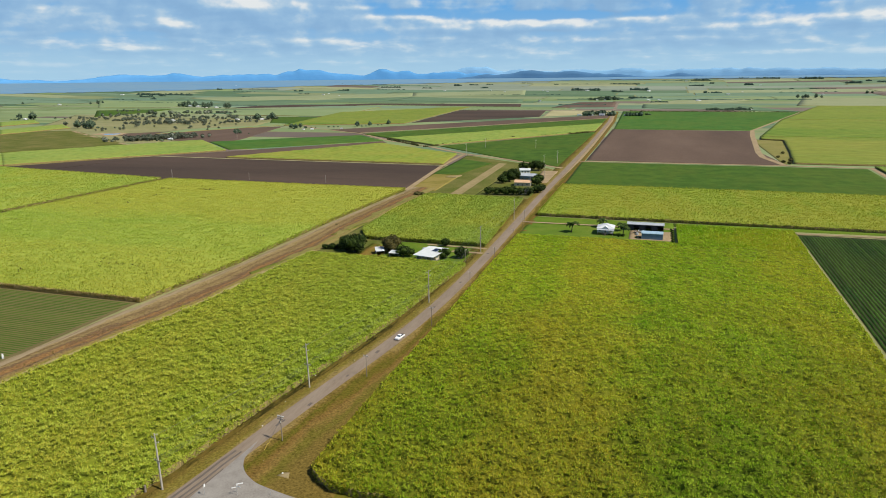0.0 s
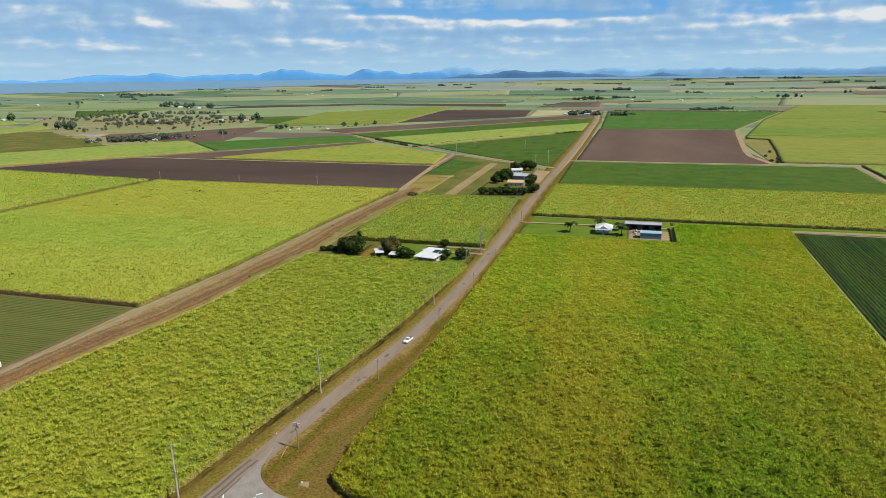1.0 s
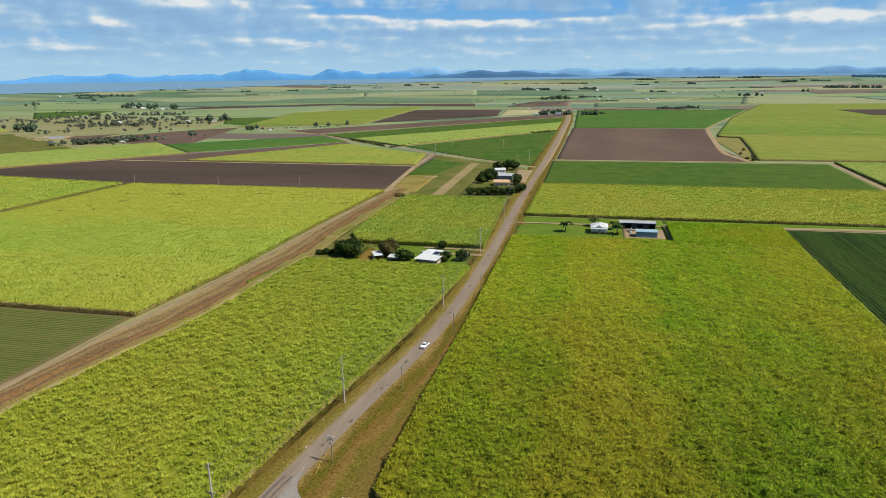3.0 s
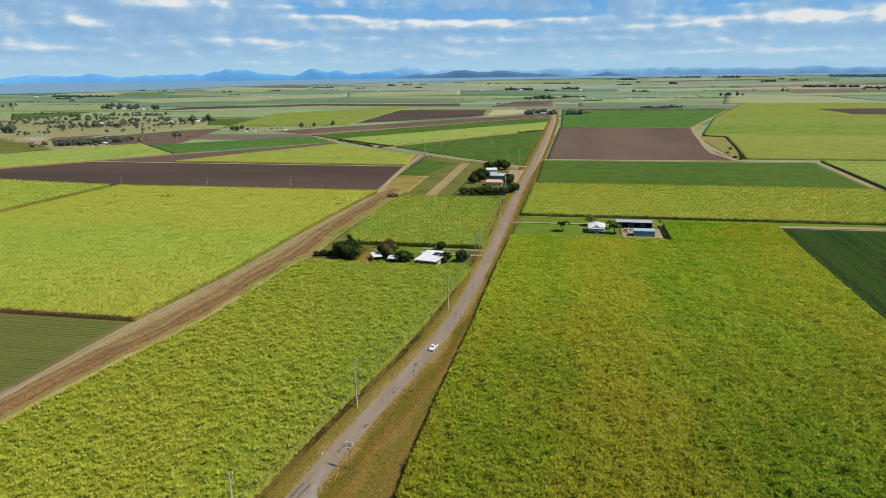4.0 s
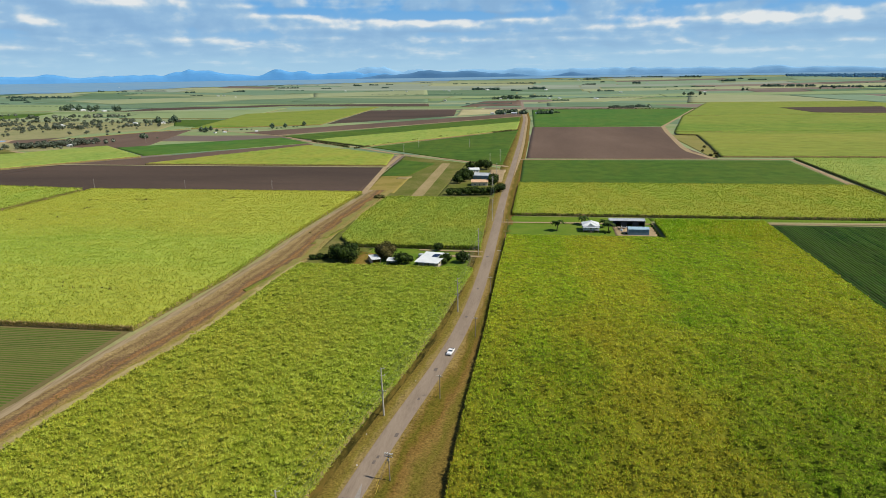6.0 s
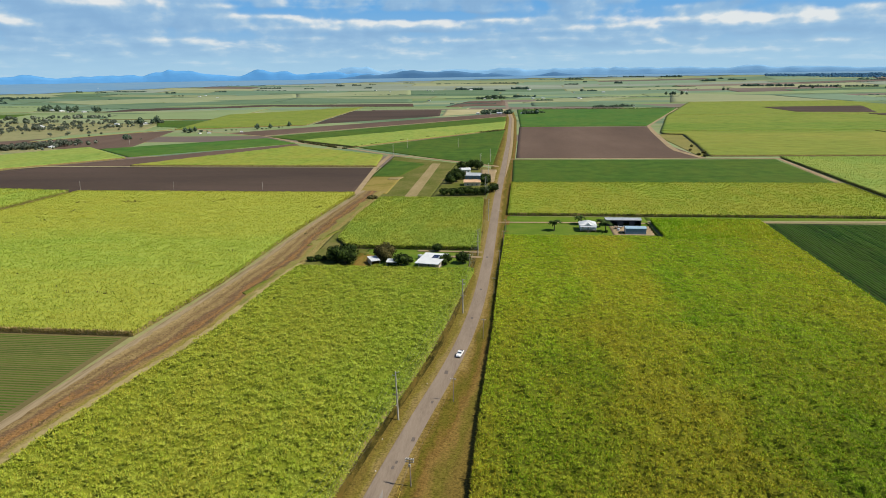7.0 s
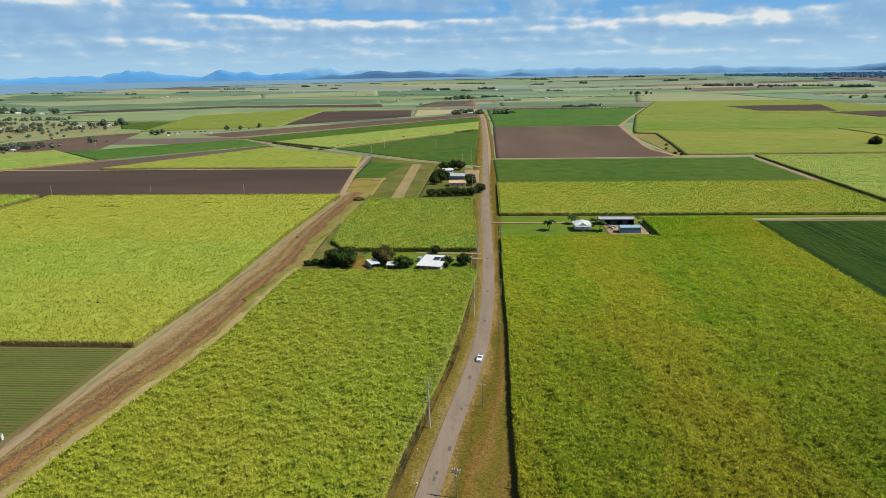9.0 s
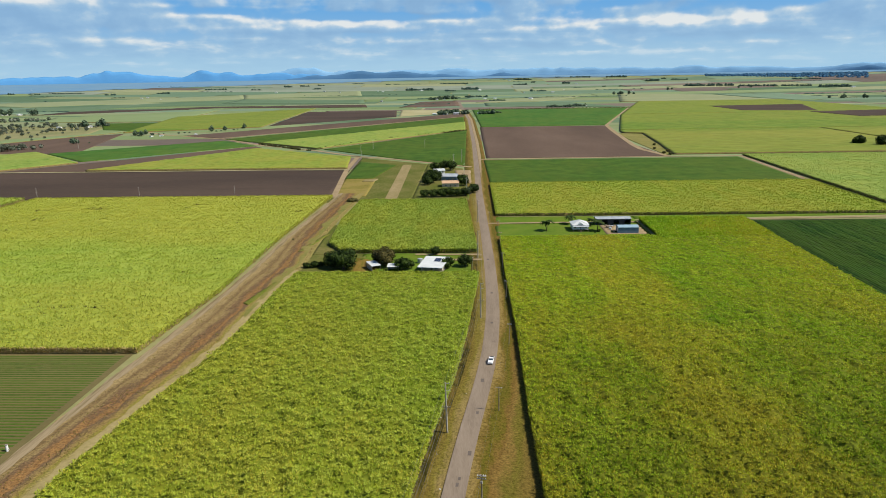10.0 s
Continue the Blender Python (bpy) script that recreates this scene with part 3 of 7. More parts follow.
class Shape:
    """Collects boxes, tubes and plates of one part."""

    def __init__(self):
        self.v, self.f = [], []

    def add(self, v, f):
        k = len(self.v)
        self.v += [tuple(p) for p in v]
        self.f += [tuple(i + k for i in q) for q in f]
        return self

    def box(self, x0, x1, y0, y1, z0, z1, bevel=0.0):
        b = min(bevel, (x1 - x0) / 3, (y1 - y0) / 3)
        if b <= 0:
            v = [(x, y, z) for z in (z0, z1) for x, y in ((x0, y0), (x1, y0), (x1, y1), (x0, y1))]
            return self.add(v, [(3, 2, 1, 0), (4, 5, 6, 7), (0, 1, 5, 4), (1, 2, 6, 5), (2, 3, 7, 6), (3, 0, 4, 7)])
        c = [(x0 + b, y0), (x1 - b, y0), (x1, y0 + b), (x1, y1 - b), (x1 - b, y1), (x0 + b, y1), (x0, y1 - b), (x0, y0 + b)]
        return self.prism(c, z0, z1)

    def prism(self, c, z0, z1):
        n = len(c)
        v = [(x, y, z0) for x, y in c] + [(x, y, z1) for x, y in c]
        return self.add(v, [tuple(reversed(range(n))), tuple(range(n, 2 * n))] + [(i, (i + 1) % n, n + (i + 1) % n, n + i) for i in range(n)])

    def tube(self, a, b, r0, r1=None, n=8):
        a, b = Vector(a), Vector(b)
        r1 = r0 if r1 is None else r1
        d = (b - a).normalized()
        u = d.orthogonal().normalized()
        w = d.cross(u)
        v = []
        for p, r in ((a, r0), (b, r1)):
            v += [p + (u * math.cos(2 * math.pi * i / n) + w * math.sin(2 * math.pi * i / n)) * r for i in range(n)]
        return self.add(v, [tuple(reversed(range(n))), tuple(range(n, 2 * n))] + [(i, (i + 1) % n, n + (i + 1) % n, n + i) for i in range(n)])

    def side(self, outline, y0, y1):
        """An outline in x and z drawn out along y."""
        n = len(outline)
        v = [(x, y0, z) for x, z in outline] + [(x, y1, z) for x, z in outline]
        return self.add(v, [tuple(range(n)), tuple(reversed(range(n, 2 * n)))] + [(i, n + i, n + (i + 1) % n, (i + 1) % n) for i in range(n)])

    def mesh(self, name, mat, smooth=False):
        return mesh_of(name, self.v, self.f, mat, smooth=smooth)


def value_noise(x, y, size, seed):
    """Smooth noise from 0 to 1 with lumps of that size."""
    r = np.random.default_rng(seed)
    tab = r.random(4096)
    u, w = x / size, y / size
    iu, iw = np.floor(u).astype(np.int64), np.floor(w).astype(np.int64)
    fu, fw = u - iu, w - iw
    fu, fw = fu * fu * (3 - 2 * fu), fw * fw * (3 - 2 * fw)
    h = lambda i, j: tab[(i * 73856093 ^ j * 19349663) & 4095]
    return (h(iu, iw) * (1 - fu) + h(iu + 1, iw) * fu) * (1 - fw) + (h(iu, iw + 1) * (1 - fu) + h(iu + 1, iw + 1) * fu) * fw


def stools(x, y, size, seed):
    """The nearest cane stool of a loose planting: how far off (0 at its heart), which way out, and a number of its own."""
    r = np.random.default_rng(seed)
    tab = r.random((3, 4096))
    iu, iw = np.floor(x / size).astype(np.int64), np.floor(y / size).astype(np.int64)
    best, out, own = np.full(x.shape, 9.0), np.zeros(x.shape), np.zeros(x.shape)
    for a in (-1, 0, 1):
        for b in (-1, 0, 1):
            h = ((iu + a) * 73856093 ^ (iw + b) * 19349663) & 4095
            dx, dy = x / size - (iu + a + tab[0, h]), y / size - (iw + b + tab[1, h])
            d = np.hypot(dx, dy)
            near = d < best
            best, out, own = np.where(near, d, best), np.where(near, np.arctan2(dy, dx), out), np.where(near, tab[2, h], own)
    return best, out, own


def ground_z(x, y):
    """Flat near the road, then bent up towards the hills so the far plain fits the camera's view."""
    r = np.hypot(np.asarray(x) - 45.0, np.asarray(y) - 15.0)
    v = 41.5 - 0.0183 * (np.maximum(r, 2600.0) - 2600.0)
    return np.where(r <= 2600.0, 0.0, np.maximum(0.0, 92.0 - r * v / 1173.0))


def gz(x, y):
    return float(ground_z(x, y))


def road_x(y):
    """The middle of the road."""
    return sum(np.interp(np.asarray(y, dtype=float) + k, RY, RX) for k in (-16, -8, 0, 8, 16)) / 5


RY = np.array([-160, 0, 60, 90, 124, 131, 142, 155, 173, 200, 225, 250, 285, 340, 430, 540, 710, 970, 1486, 1760, 2640, 3090, 4700])
RX = np.array([-41, -22, -15, -11.5, -7.9, -7.3, -6.1, -4.5, -2.6, 1.5, 5.0, 7.2, 8.8, 9.2, 8.2, 6.8, 6.4, 5.0, -2.5, -14, -45, -67, -150])


# ---- large structure ----
def ribbon(name, ys, left, right, heights, mat, z0=0.0, seed=1, rough=0.0, across=None, middle=None):
    """A strip of ground along y between two edges, with a cross profile of heights."""
    k = len(heights)
    us = np.linspace(0, 1, k) if across is None else np.asarray(across)
    ys = np.asarray(ys, dtype=float)
    L, R = left(ys), right(ys)
    X = L[:, None] + (R - L)[:, None] * us[None, :]
    Y = np.repeat(ys[:, None], k, 1)
    Z = np.asarray(heights)[None, :] + ground_z(X, Y) + z0
    if rough:
        Z = Z + rough * (value_noise(X, Y, 2.5, seed) - 0.5) + rough * 0.7 * (value_noise(X, Y, 0.9, seed + 1) - 0.5)
    n = len(ys)
    i, j = np.meshgrid(np.arange(n - 1), np.arange(k - 1), indexing="ij")
    a = (i * k + j).ravel()
    me = mesh_np(name, np.stack([X, Y, Z], -1).reshape(-1, 3), np.stack([a, a + 1, a + k + 1, a + k], 1), mat)
    if middle is not None:
        # how far each point lies to the side of a line, for ground cover that runs along it
        me.attributes.new("aside", "FLOAT", "POINT").data.foreach_set("value", (X - middle(ys)[:, None]).ravel().astype(np.float32))
    return new(name, me)


def along(name, points, width, mat, z=0.1, step=12.0):
    """A track along a line of points."""
    v, f = [], []
    pts = [Vector(p) for p in points]
    line = []
    for a, b in zip(pts, pts[1:]):
        k = max(1, int((b - a).length / step))
        line += [a.lerp(b, i / k) for i in range(k)]
    line.append(pts[-1])
    for i, p in enumerate(line):
        d = (line[min(i + 1, len(line) - 1)] - line[max(i - 1, 0)]).normalized()
        s = Vector((d.y, -d.x)) * width / 2
        for q in (p - s, p + s):
            v.append((q.x, q.y, gz(q.x, q.y) + z))
    f = [(2 * i, 2 * i + 1, 2 * i + 3, 2 * i + 2) for i in range(len(line) - 1)]
    return tagged(new(name, mesh_of(name, v, f, mat)), kind="structure")


def build_ground():
    rings = [0, 60, 150, 300, 500, 800, 1200, 1700, 2200, 2600, 2750, 2900, 3100, 3300, 3500, 3700, 3900, 4100, 4300, 4500, 4690]
    n = 96
    v = [(45, 15, 0)]
    for r in rings[1:]:
        for i in range(n):
            a = 2 * math.pi * i / n
            x, y = 45 + r * math.cos(a), 15 + r * math.sin(a)
            v.append((x, y, gz(x, y)))
    f = [(0, 1 + i, 1 + (i + 1) % n) for i in range(n)]
    for k in range(len(rings) - 2):
        a, b = 1 + k * n, 1 + (k + 1) * n
        f += [(a + i, b + i, b + (i + 1) % n, a + (i + 1) % n) for i in range(n)]
    tagged(new("ground", mesh_of("ground", v, f, M["ground"])), "flat dry grass plain reaching to distant hills", "ground", kind="structure")


build_ground()
YS = np.concatenate([np.arange(-160, 420, 4.0), np.arange(420, 1900, 20.0)])
lane = 2.72
tagged(ribbon("pavement_verge", YS, lambda y: road_x(y) - np.interp(y, [0, 120, 700, 1900], [13, 11, 13, 14]), lambda y: road_x(y) + np.interp(y, [-160, 80, 110, 135, 160, 200, 260, 420, 1900], [14, 20, 66, 30, 21, 15, 10, 10, 14]),
              [0.12, 0.11, 0.10, 0.14, 0.32, 0.42, 0.42, 0.34, 0.18, 0.15, 0.13, 0.12], M["verge_lanes"], 0.0, 5, 0.10, [0, 0.08, 0.16, 0.24, 0.33, 0.4, 0.52, 0.60, 0.68, 0.78, 0.9, 1], road_x),
       "dry brown-green grass verge beside the road", "verge", kind="structure")
tagged(ribbon("road", YS, lambda y: road_x(y) - lane, lambda y: road_x(y) + lane, [0.47, 0.50, 0.52, 0.50, 0.47], M["road"]), "narrow worn grey-brown bitumen country road", "road", kind="structure")
tagged(ribbon("road_far", np.arange(1900, 2451, 50.0), lambda y: road_x(y) - 4.8, lambda y: road_x(y) + 4.8, [1.1, 1.1, 1.1], M["road"]), "far straight stretch of the country road", "road", kind="structure")
tagged(ribbon("road_shoulder", np.arange(640, 1900, 20.0), lambda y: road_x(y) + 3.1, lambda y: road_x(y) + np.interp(y, [640, 800, 1900], [3.6, 6.5, 8.0]), [0.46, 0.46], M["track"]), "pale dirt shoulder beside the road", "shoulder", kind="structure")

tagged(ribbon("ditch", np.arange(-160, 420, 4.0), lambda y: road_x(y) - np.interp(y, [0, 150, 185, 240, 420], [13.5, 12.2, 11.3, 10.5, 8.5]), lambda y: road_x(y) - np.interp(y, [0, 150, 420], [9.2, 7.6, 5.6]), [0.22, 0.18, 0.19, 0.24], M["ditch"], 0.0, 6, 0.08), "damp dark grassy ditch beside the road", "ditch", kind="structure")

tagged(ribbon("footpath", np.arange(60, 420, 3.0), lambda y: road_x(y) - np.interp(y, [0, 150, 185, 240, 420], [12.6, 10.9, 9.4, 9.4, 8.0]) - 0.35, lambda y: road_x(y) - np.interp(y, [0, 150, 185, 240, 420], [12.6, 10.9, 9.4, 9.4, 8.0]) + 0.2 + 0.1 * np.sin(y * 0.3), [0.3, 0.31, 0.3], M["pasture"], 0.0, 8, 0.03), "thin trodden grass path at the foot of the cane", "path", kind="structure")

# the drain with its tracks, left of the near cane
SY = np.arange(-160, 560, 1.5)
dl = lambda y: np.interp(y, [-160, 0, 170, 217, 250, 300, 340, 410, 540], [-122, -119.6, -117.8, -115.9, -113.2, -110.8, -110.5, -111.5, -108])
dr = lambda y: np.interp(y, [0, 150, 185, 200, 222, 239, 255, 309, 343, 395, 446, 520], [-103, -100, -96.6, -94.2, -90.3, -88.3, -87.5, -86.6, -84, -87.5, -88, -87])
tagged(ribbon("drain_bank", SY, dl, dr, [0.35, 0.38, 0.36, 0.55, 0.42, 0.32, 0.30, 0.42, 0.60, 0.42, 0.35, 0.3], M["drain"], 0.0, 9, 0.3, [0, 0.1, 0.2, 0.3, 0.4, 0.5, 0.58, 0.68, 0.78, 0.86, 0.94, 1], dr),
       "scrubby reddish-brown drain bank between cane fields", "drain", kind="structure")
tagged(ribbon("dirt_track", SY, lambda y: dl(y) + 0.3 + 0.25 * np.sin(y * 0.17) + 0.15 * np.sin(y * 0.61), lambda y: dl(y) + 3.3 + 0.3 * np.sin(y * 0.23) + 0.2 * np.sin(y * 0.7), [0.50, 0.52, 0.56, 0.52, 0.44], M["track_grey"], 0.02, 11, 0.05), "pale dirt farm track along the drain", "track", kind="structure")
tagged(ribbon("dirt_track", np.arange(-160, 338, 3.0), lambda y: dr(y) - 4.0 + 0.5 * np.sin(y * 0.21) + 0.4 * np.sin(y * 0.67), lambda y: dr(y) - 0.6, [0.62, 0.70, 0.72], M["dry_strip"], 0.02, 12, 0.08), "dry grassy headland track beside the cane", "track", kind="structure")
tagged(ribbon("grass_strip", np.arange(262, 545, 3.0), lambda y: dr(y) - 3.1 - np.clip((y - 262) / 30, 0, 1) * (3.4 - 1.5 * np.sin(y * 0.11) - np.sin(y * 0.31)), lambda y: dr(y) - 2.9, [0.50, 0.62, 0.68, 0.66], M["rough_grass"], 0.03, 13, 0.1), "olive grass strip between drain and headland", "grass", kind="structure")


# ---- fields ----
def lay(corners=None, sections=None):
    """The plan of a field: from u, v in 0..1 to x, y."""
    if corners:
        c = np.array(corners, dtype=float)
        return lambda u, v: tuple((c[0, k] * (1 - u) + c[1, k] * u) * (1 - v) + (c[3, k] * (1 - u) + c[2, k] * u) * v for k in (0, 1))
    s = np.array(sections, dtype=float)

    def go(u, v):
        y = s[0, 0] + (s[-1, 0] - s[0, 0]) * v
        xl, xr = np.interp(y, s[:, 0], s[:, 1]), np.interp(y, s[:, 0], s[:, 2])
        return xl + (xr - xl) * u, y
    return go


def field(name, label, plan, h, cell, mat, side=None, amp=0.35, seed=1, leaves=0.0, leaf_mat=None, blade=1.2, category="field", gaps=0.0, bias=1.0, calm=0.0, per=5, lean=0.75, wide=0.075, stool=1.7, tuss=0.6, south=False, deep=1.0, lie=(1.0, 3.2)):
    """A crop as a lumpy canopy with a side wall of stalks, and blades that stand out of it."""
    e = [np.array(plan(np.array(a), np.array(b))) for a, b in ((0.0, 0.0), (1.0, 0.0), (1.0, 1.0), (0.0, 1.0))]
    w = max(np.linalg.norm(e[1] - e[0]), np.linalg.norm(e[2] - e[3]))
    l = max(np.linalg.norm(e[3] - e[0]), np.linalg.norm(e[2] - e[1]))
    nu, nv = max(2, int(w / cell) + 1), max(2, int(l / cell) + 1)
    r = np.random.default_rng(seed)
    U, V = np.meshgrid(np.linspace(0, 1, nu), np.linspace(0, 1, nv))
    inner = np.zeros_like(U)
    inner[1:-1, 1:-1] = 1
    U = U + inner * (r.random(U.shape) - 0.5) * 0.7 / nu
    V = V + inner * (r.random(U.shape) - 0.5) * 0.7 / nv

    def still(y):
        """Relief flattened towards the far end to fit the camera's view: smoother cane looks brighter."""
        return 1 - calm * np.clip((y - e[0][1]) / max(e[3][1] - e[0][1], 1.0), 0, 1)

    def top(x, y):
        a = value_noise(x, y, max(1.1, cell * 1.3), seed) - 0.5
        b = value_noise(x, y, max(1.7, cell * 2.2), seed + 7) - 0.5
        c = value_noise(x, y, 23.0, seed + 13) - 0.5
        d = value_noise(x, y, 5.0, seed + 17) - 0.5
        z = h * (1 + amp * still(y) * (0.35 * a + 0.75 * b + 0.55 * d + 0.25 * c))
        return z - h * gaps * hollow(x, y)

    def hollow(x, y):
        """Where the crop has fallen flat."""
        return np.clip(value_noise(x * lie[0], y * lie[1], 11.0, seed + 21) * 8 - 7.0, 0, 1) if gaps else 0.0 * x
    X, Y = plan(U, V)
    if h > 1:
        X = X + (1 - inner) * (r.random(U.shape) - 0.5) * min(0.6, cell)
        Y = Y + (1 - inner) * (r.random(U.shape) - 0.5) * min(0.6, cell)
    Z = top(X, Y)
    if h > 1:
        Z = np.where(inner > 0, Z - (deep * still(Y) ** 0.5 * (0.5 * blade + 0.3 * stool * tuss) if leaves else 0.0), h * (0.72 + 0.2 * r.random(U.shape)))
    Z = Z + ground_z(X, Y)
    v = np.stack([X, Y, Z], -1).reshape(-1, 3)
    i, j = np.meshgrid(np.arange(nv - 1), np.arange(nu - 1), indexing="ij")
    a = (i * nu + j).ravel()
    q = np.stack([a, a + 1, a + nu + 1, a + nu], 1)
    ring = np.concatenate([np.arange(nu), np.arange(1, nv) * nu + nu - 1, (nv - 1) * nu + np.arange(nu - 2, -1, -1), np.arange(nv - 2, 0, -1) * nu])
    low = v[ring].copy()
    if h > 1:
        mid = low.mean(0)[None, :2] - low[:, :2]
        low[:, :2] += 0.15 * mid / np.maximum(np.linalg.norm(mid, axis=1), 1)[:, None]
    low[:, 2] = ground_z(low[:, 0], low[:, 1]) - 0.05
    k, m = len(v), len(ring)
    nxt = (np.arange(m) + 1) % m
    skirt = np.stack([k + np.arange(m), k + nxt, ring[nxt], ring], 1)
    index = np.concatenate([np.zeros(len(q)), np.ones(m)])
    if south:
        index[len(q):len(q) + nu - 1] = 2
    ob = new(name, mesh_np(name, np.concatenate([v, low]), np.concatenate([q, skirt]), [mat, side or mat, M["dry_stalks"]], index))
    tagged(ob, label, category, kind="stuff")
    if leaves:
        n = int(w * l * leaves)
        bu, bv = r.random(n), r.random(n) ** bias
        # a denser fringe of leaves along the edges
        edge = int(2 * (w + l) * (13 if leaves > 0.9 else 9 if leaves > 0.5 else 4))
        eu, ev = r.random(edge), r.random(edge)
        s = r.integers(0, 4, edge)
        eu = np.where(s == 0, 0, np.where(s == 1, 1, eu))
        ev = np.where(s == 2, 0, np.where(s == 3, 1, ev))
        if gaps > 0.4:
            stands = hollow(*plan(bu, bv)) < 0.25 + 0.5 * r.random(n)
            fx, fy = plan(bu[~stands], bv[~stands])
            tagged(part("fallen_cane", blades(fx, fy, top(fx, fy) + ground_z(fx, fy) - 0.5 * blade, 1.1, M["fallen"], r, 5, 1.25, 0.14), ob, "brown fallen dead cane in a hollow, darkened as shade"), kind="stuff")
            bu, bv = bu[stands], bv[stands]
            n = len(bu)
        bx, by = plan(np.concatenate([bu, eu]), np.concatenate([bv, ev]))
        bz = top(bx, by) + ground_z(bx, by) - 0.45 * blade
        far, out, own = stools(bx, by, stool, seed + 31)
        bz[:n] += (stool * tuss * still(by) * ((0.45 - far) * 0.9 + 0.8 * (own - 0.5)))[:n]
        bz[n:] = ground_z(bx[n:], by[n:]) + h * (0.12 + 0.76 * r.random(edge) ** 0.7)
        if south:
            # a ragged face of dead leaves hanging on the outer stalks
            bare = int(w * 26)
            du = r.random(bare)
            dx, dy = plan(du, np.zeros(bare))
            dz = ground_z(dx, dy) + h * (0.05 + 0.8 * r.random(bare))
            tagged(part("dead_leaves", blades(dx, dy - 0.45 * r.random(bare), dz, 0.75, M["dead_leaf"], r, 4, 1.0, 0.11), ob, "ragged brown dead cane leaves"), kind="stuff")
        tagged(part("leaves", blades(bx, by, bz, blade, leaf_mat, r, per, lean, wide, 0.3, out), ob, "arching green cane leaves"), kind="stuff")
    return ob


def blades(x, y, z, size, mat, r, k=5, lean=0.75, wide=0.075, spread=0.3, out=None):
    """Slim leaf blades, a few round every point, each leaning its own way."""
    n = len(x) * k
    bx, by, bz = (np.repeat(a, k) for a in (x, y, z))
    an, off = r.random(n) * 2 * np.pi, r.random(n) * 2 * np.pi
    if out is not None:
        an = np.where(r.random(n) < 0.65, np.repeat(out, k) + 0.8 * r.standard_normal(n), an)
    ln = size * (0.65 + 0.7 * r.random(n))
    tilt = lean * (0.1 + 1.3 * r.random(n))
    wd = ln * wide * (0.75 + 0.6 * r.random(n))
    cx, cy = np.cos(an), np.sin(an)
    p0 = np.stack([bx + spread * size * np.cos(off), by + spread * size * np.sin(off), bz], 1)
    tip = p0 + np.stack([cx * ln * np.sin(tilt), cy * ln * np.sin(tilt), ln * np.cos(tilt)], 1)
    turn = an + 1.2 * (r.random(n) - 0.5)
    sd = np.stack([-np.sin(turn) * wd, np.cos(turn) * wd, 0.15 * wd], 1)
    v = np.stack([p0 - sd, p0 + sd, tip], 1).reshape(-1, 3)
    return mesh_np("leaves", v, np.arange(n * 3).reshape(-1, 3), mat)


def tufts(name, label, plan, n, z, size, mat, seed):
    """Scattered grass tussocks."""
    r = np.random.default_rng(seed)
    x, y = plan(r.random(n), r.random(n))
    keep = value_noise(x, y, 7.0, seed) * 0.6 + value_noise(x, y, 2.0, seed + 1) * 0.4 > 0.45
    x, y = x[keep], y[keep]
    return tagged(new(name, blades(x, y, np.full(len(x), z), size, mat, r, 6, 0.9, 0.1)), label, "grass", kind="stuff")


def rows_field(name, label, x0, x1, y0, y1, gap, along_x, h, mat, seed, fill=1.0, earth="soil", skew=0.0):
    """Low crop in rows on bare soil."""
    r = np.random.default_rng(seed)
    far = skew * (y1 - y0)
    base = Shape().add([(x0, y0, 0.12), (x1 + 1.4, y0, 0.12), (x1 + far + 1.4, y1 + 1.5, 0.12), (x0 + far, y1 + 1.5, 0.12)], [(0, 1, 2, 3)])
    ob = tagged(new(name, base.mesh(name, M[earth])), label, "field", kind="stuff")
    a0, a1, b0, b1 = (x0, x1, y0, y1) if along_x else (y0, y1, x0, x1)
    A = np.arange(a0, a1, 2.6)
    B = np.arange(b0 + gap / 2, b1, gap)
    k = len(A)
    vs, qs = [], []
    for m, b in enumerate(B):
        wl = fill * gap * (0.20 + 0.11 * r.random(k))
        wr = fill * gap * (0.20 + 0.11 * r.random(k))
        z = h * (0.55 + 0.75 * r.random(k))
        z[0] = z[-1] = 0.0
        row = np.stack([np.stack([A, b - wl, np.full(k, 0.13)], 1), np.stack([A, b + 0.1 * (r.random(k) - 0.5), 0.13 + z], 1), np.stack([A, b + wr, np.full(k, 0.13)], 1)], 1).reshape(-1, 3)
        vs.append(row)
        s = np.arange(k - 1) * 3 + m * k * 3
        qs += [np.stack([s, s + 1, s + 4, s + 3], 1), np.stack([s + 1, s + 2, s + 5, s + 4], 1)]
    v = np.concatenate(vs)
    if not along_x:
        v = v[:, [1, 0, 2]]
    v[:, 0] += skew * (v[:, 1] - y0)
    tagged(part("crop_rows", mesh_np("crop_rows", v, np.concatenate(qs), mat), ob, "dark green crop plants in rows"), kind="stuff")
    return ob


CANE = "dense yellow-green sugar cane field, tall and leafy"
L1 = lay(sections=[(40, -100, -27), (100, -100, -20.5), (124, -99.5, -17.8), (140, -99, -15.6), (158, -98.4, -14), (170, -97, -12.5), (185, -95.4, -10.4), (209, -91.6, -6.6), (222, -89.2, -5), (240, -87.2, -3.2), (255, -86.5, -2), (283, -86, 0.2), (309, -85.6, 2.2), (326, -84, 3.4)])
R1 = lay(sections=[(135.5, 24, 165.5), (137.5, 20, 165.5), (141, 16.4, 165.6), (150, 16.1, 165.8), (190, 15.8, 166.4), (250, 16.5, 167.6), (330, 16.2, 169.9), (397, 16.7, 171.5)])
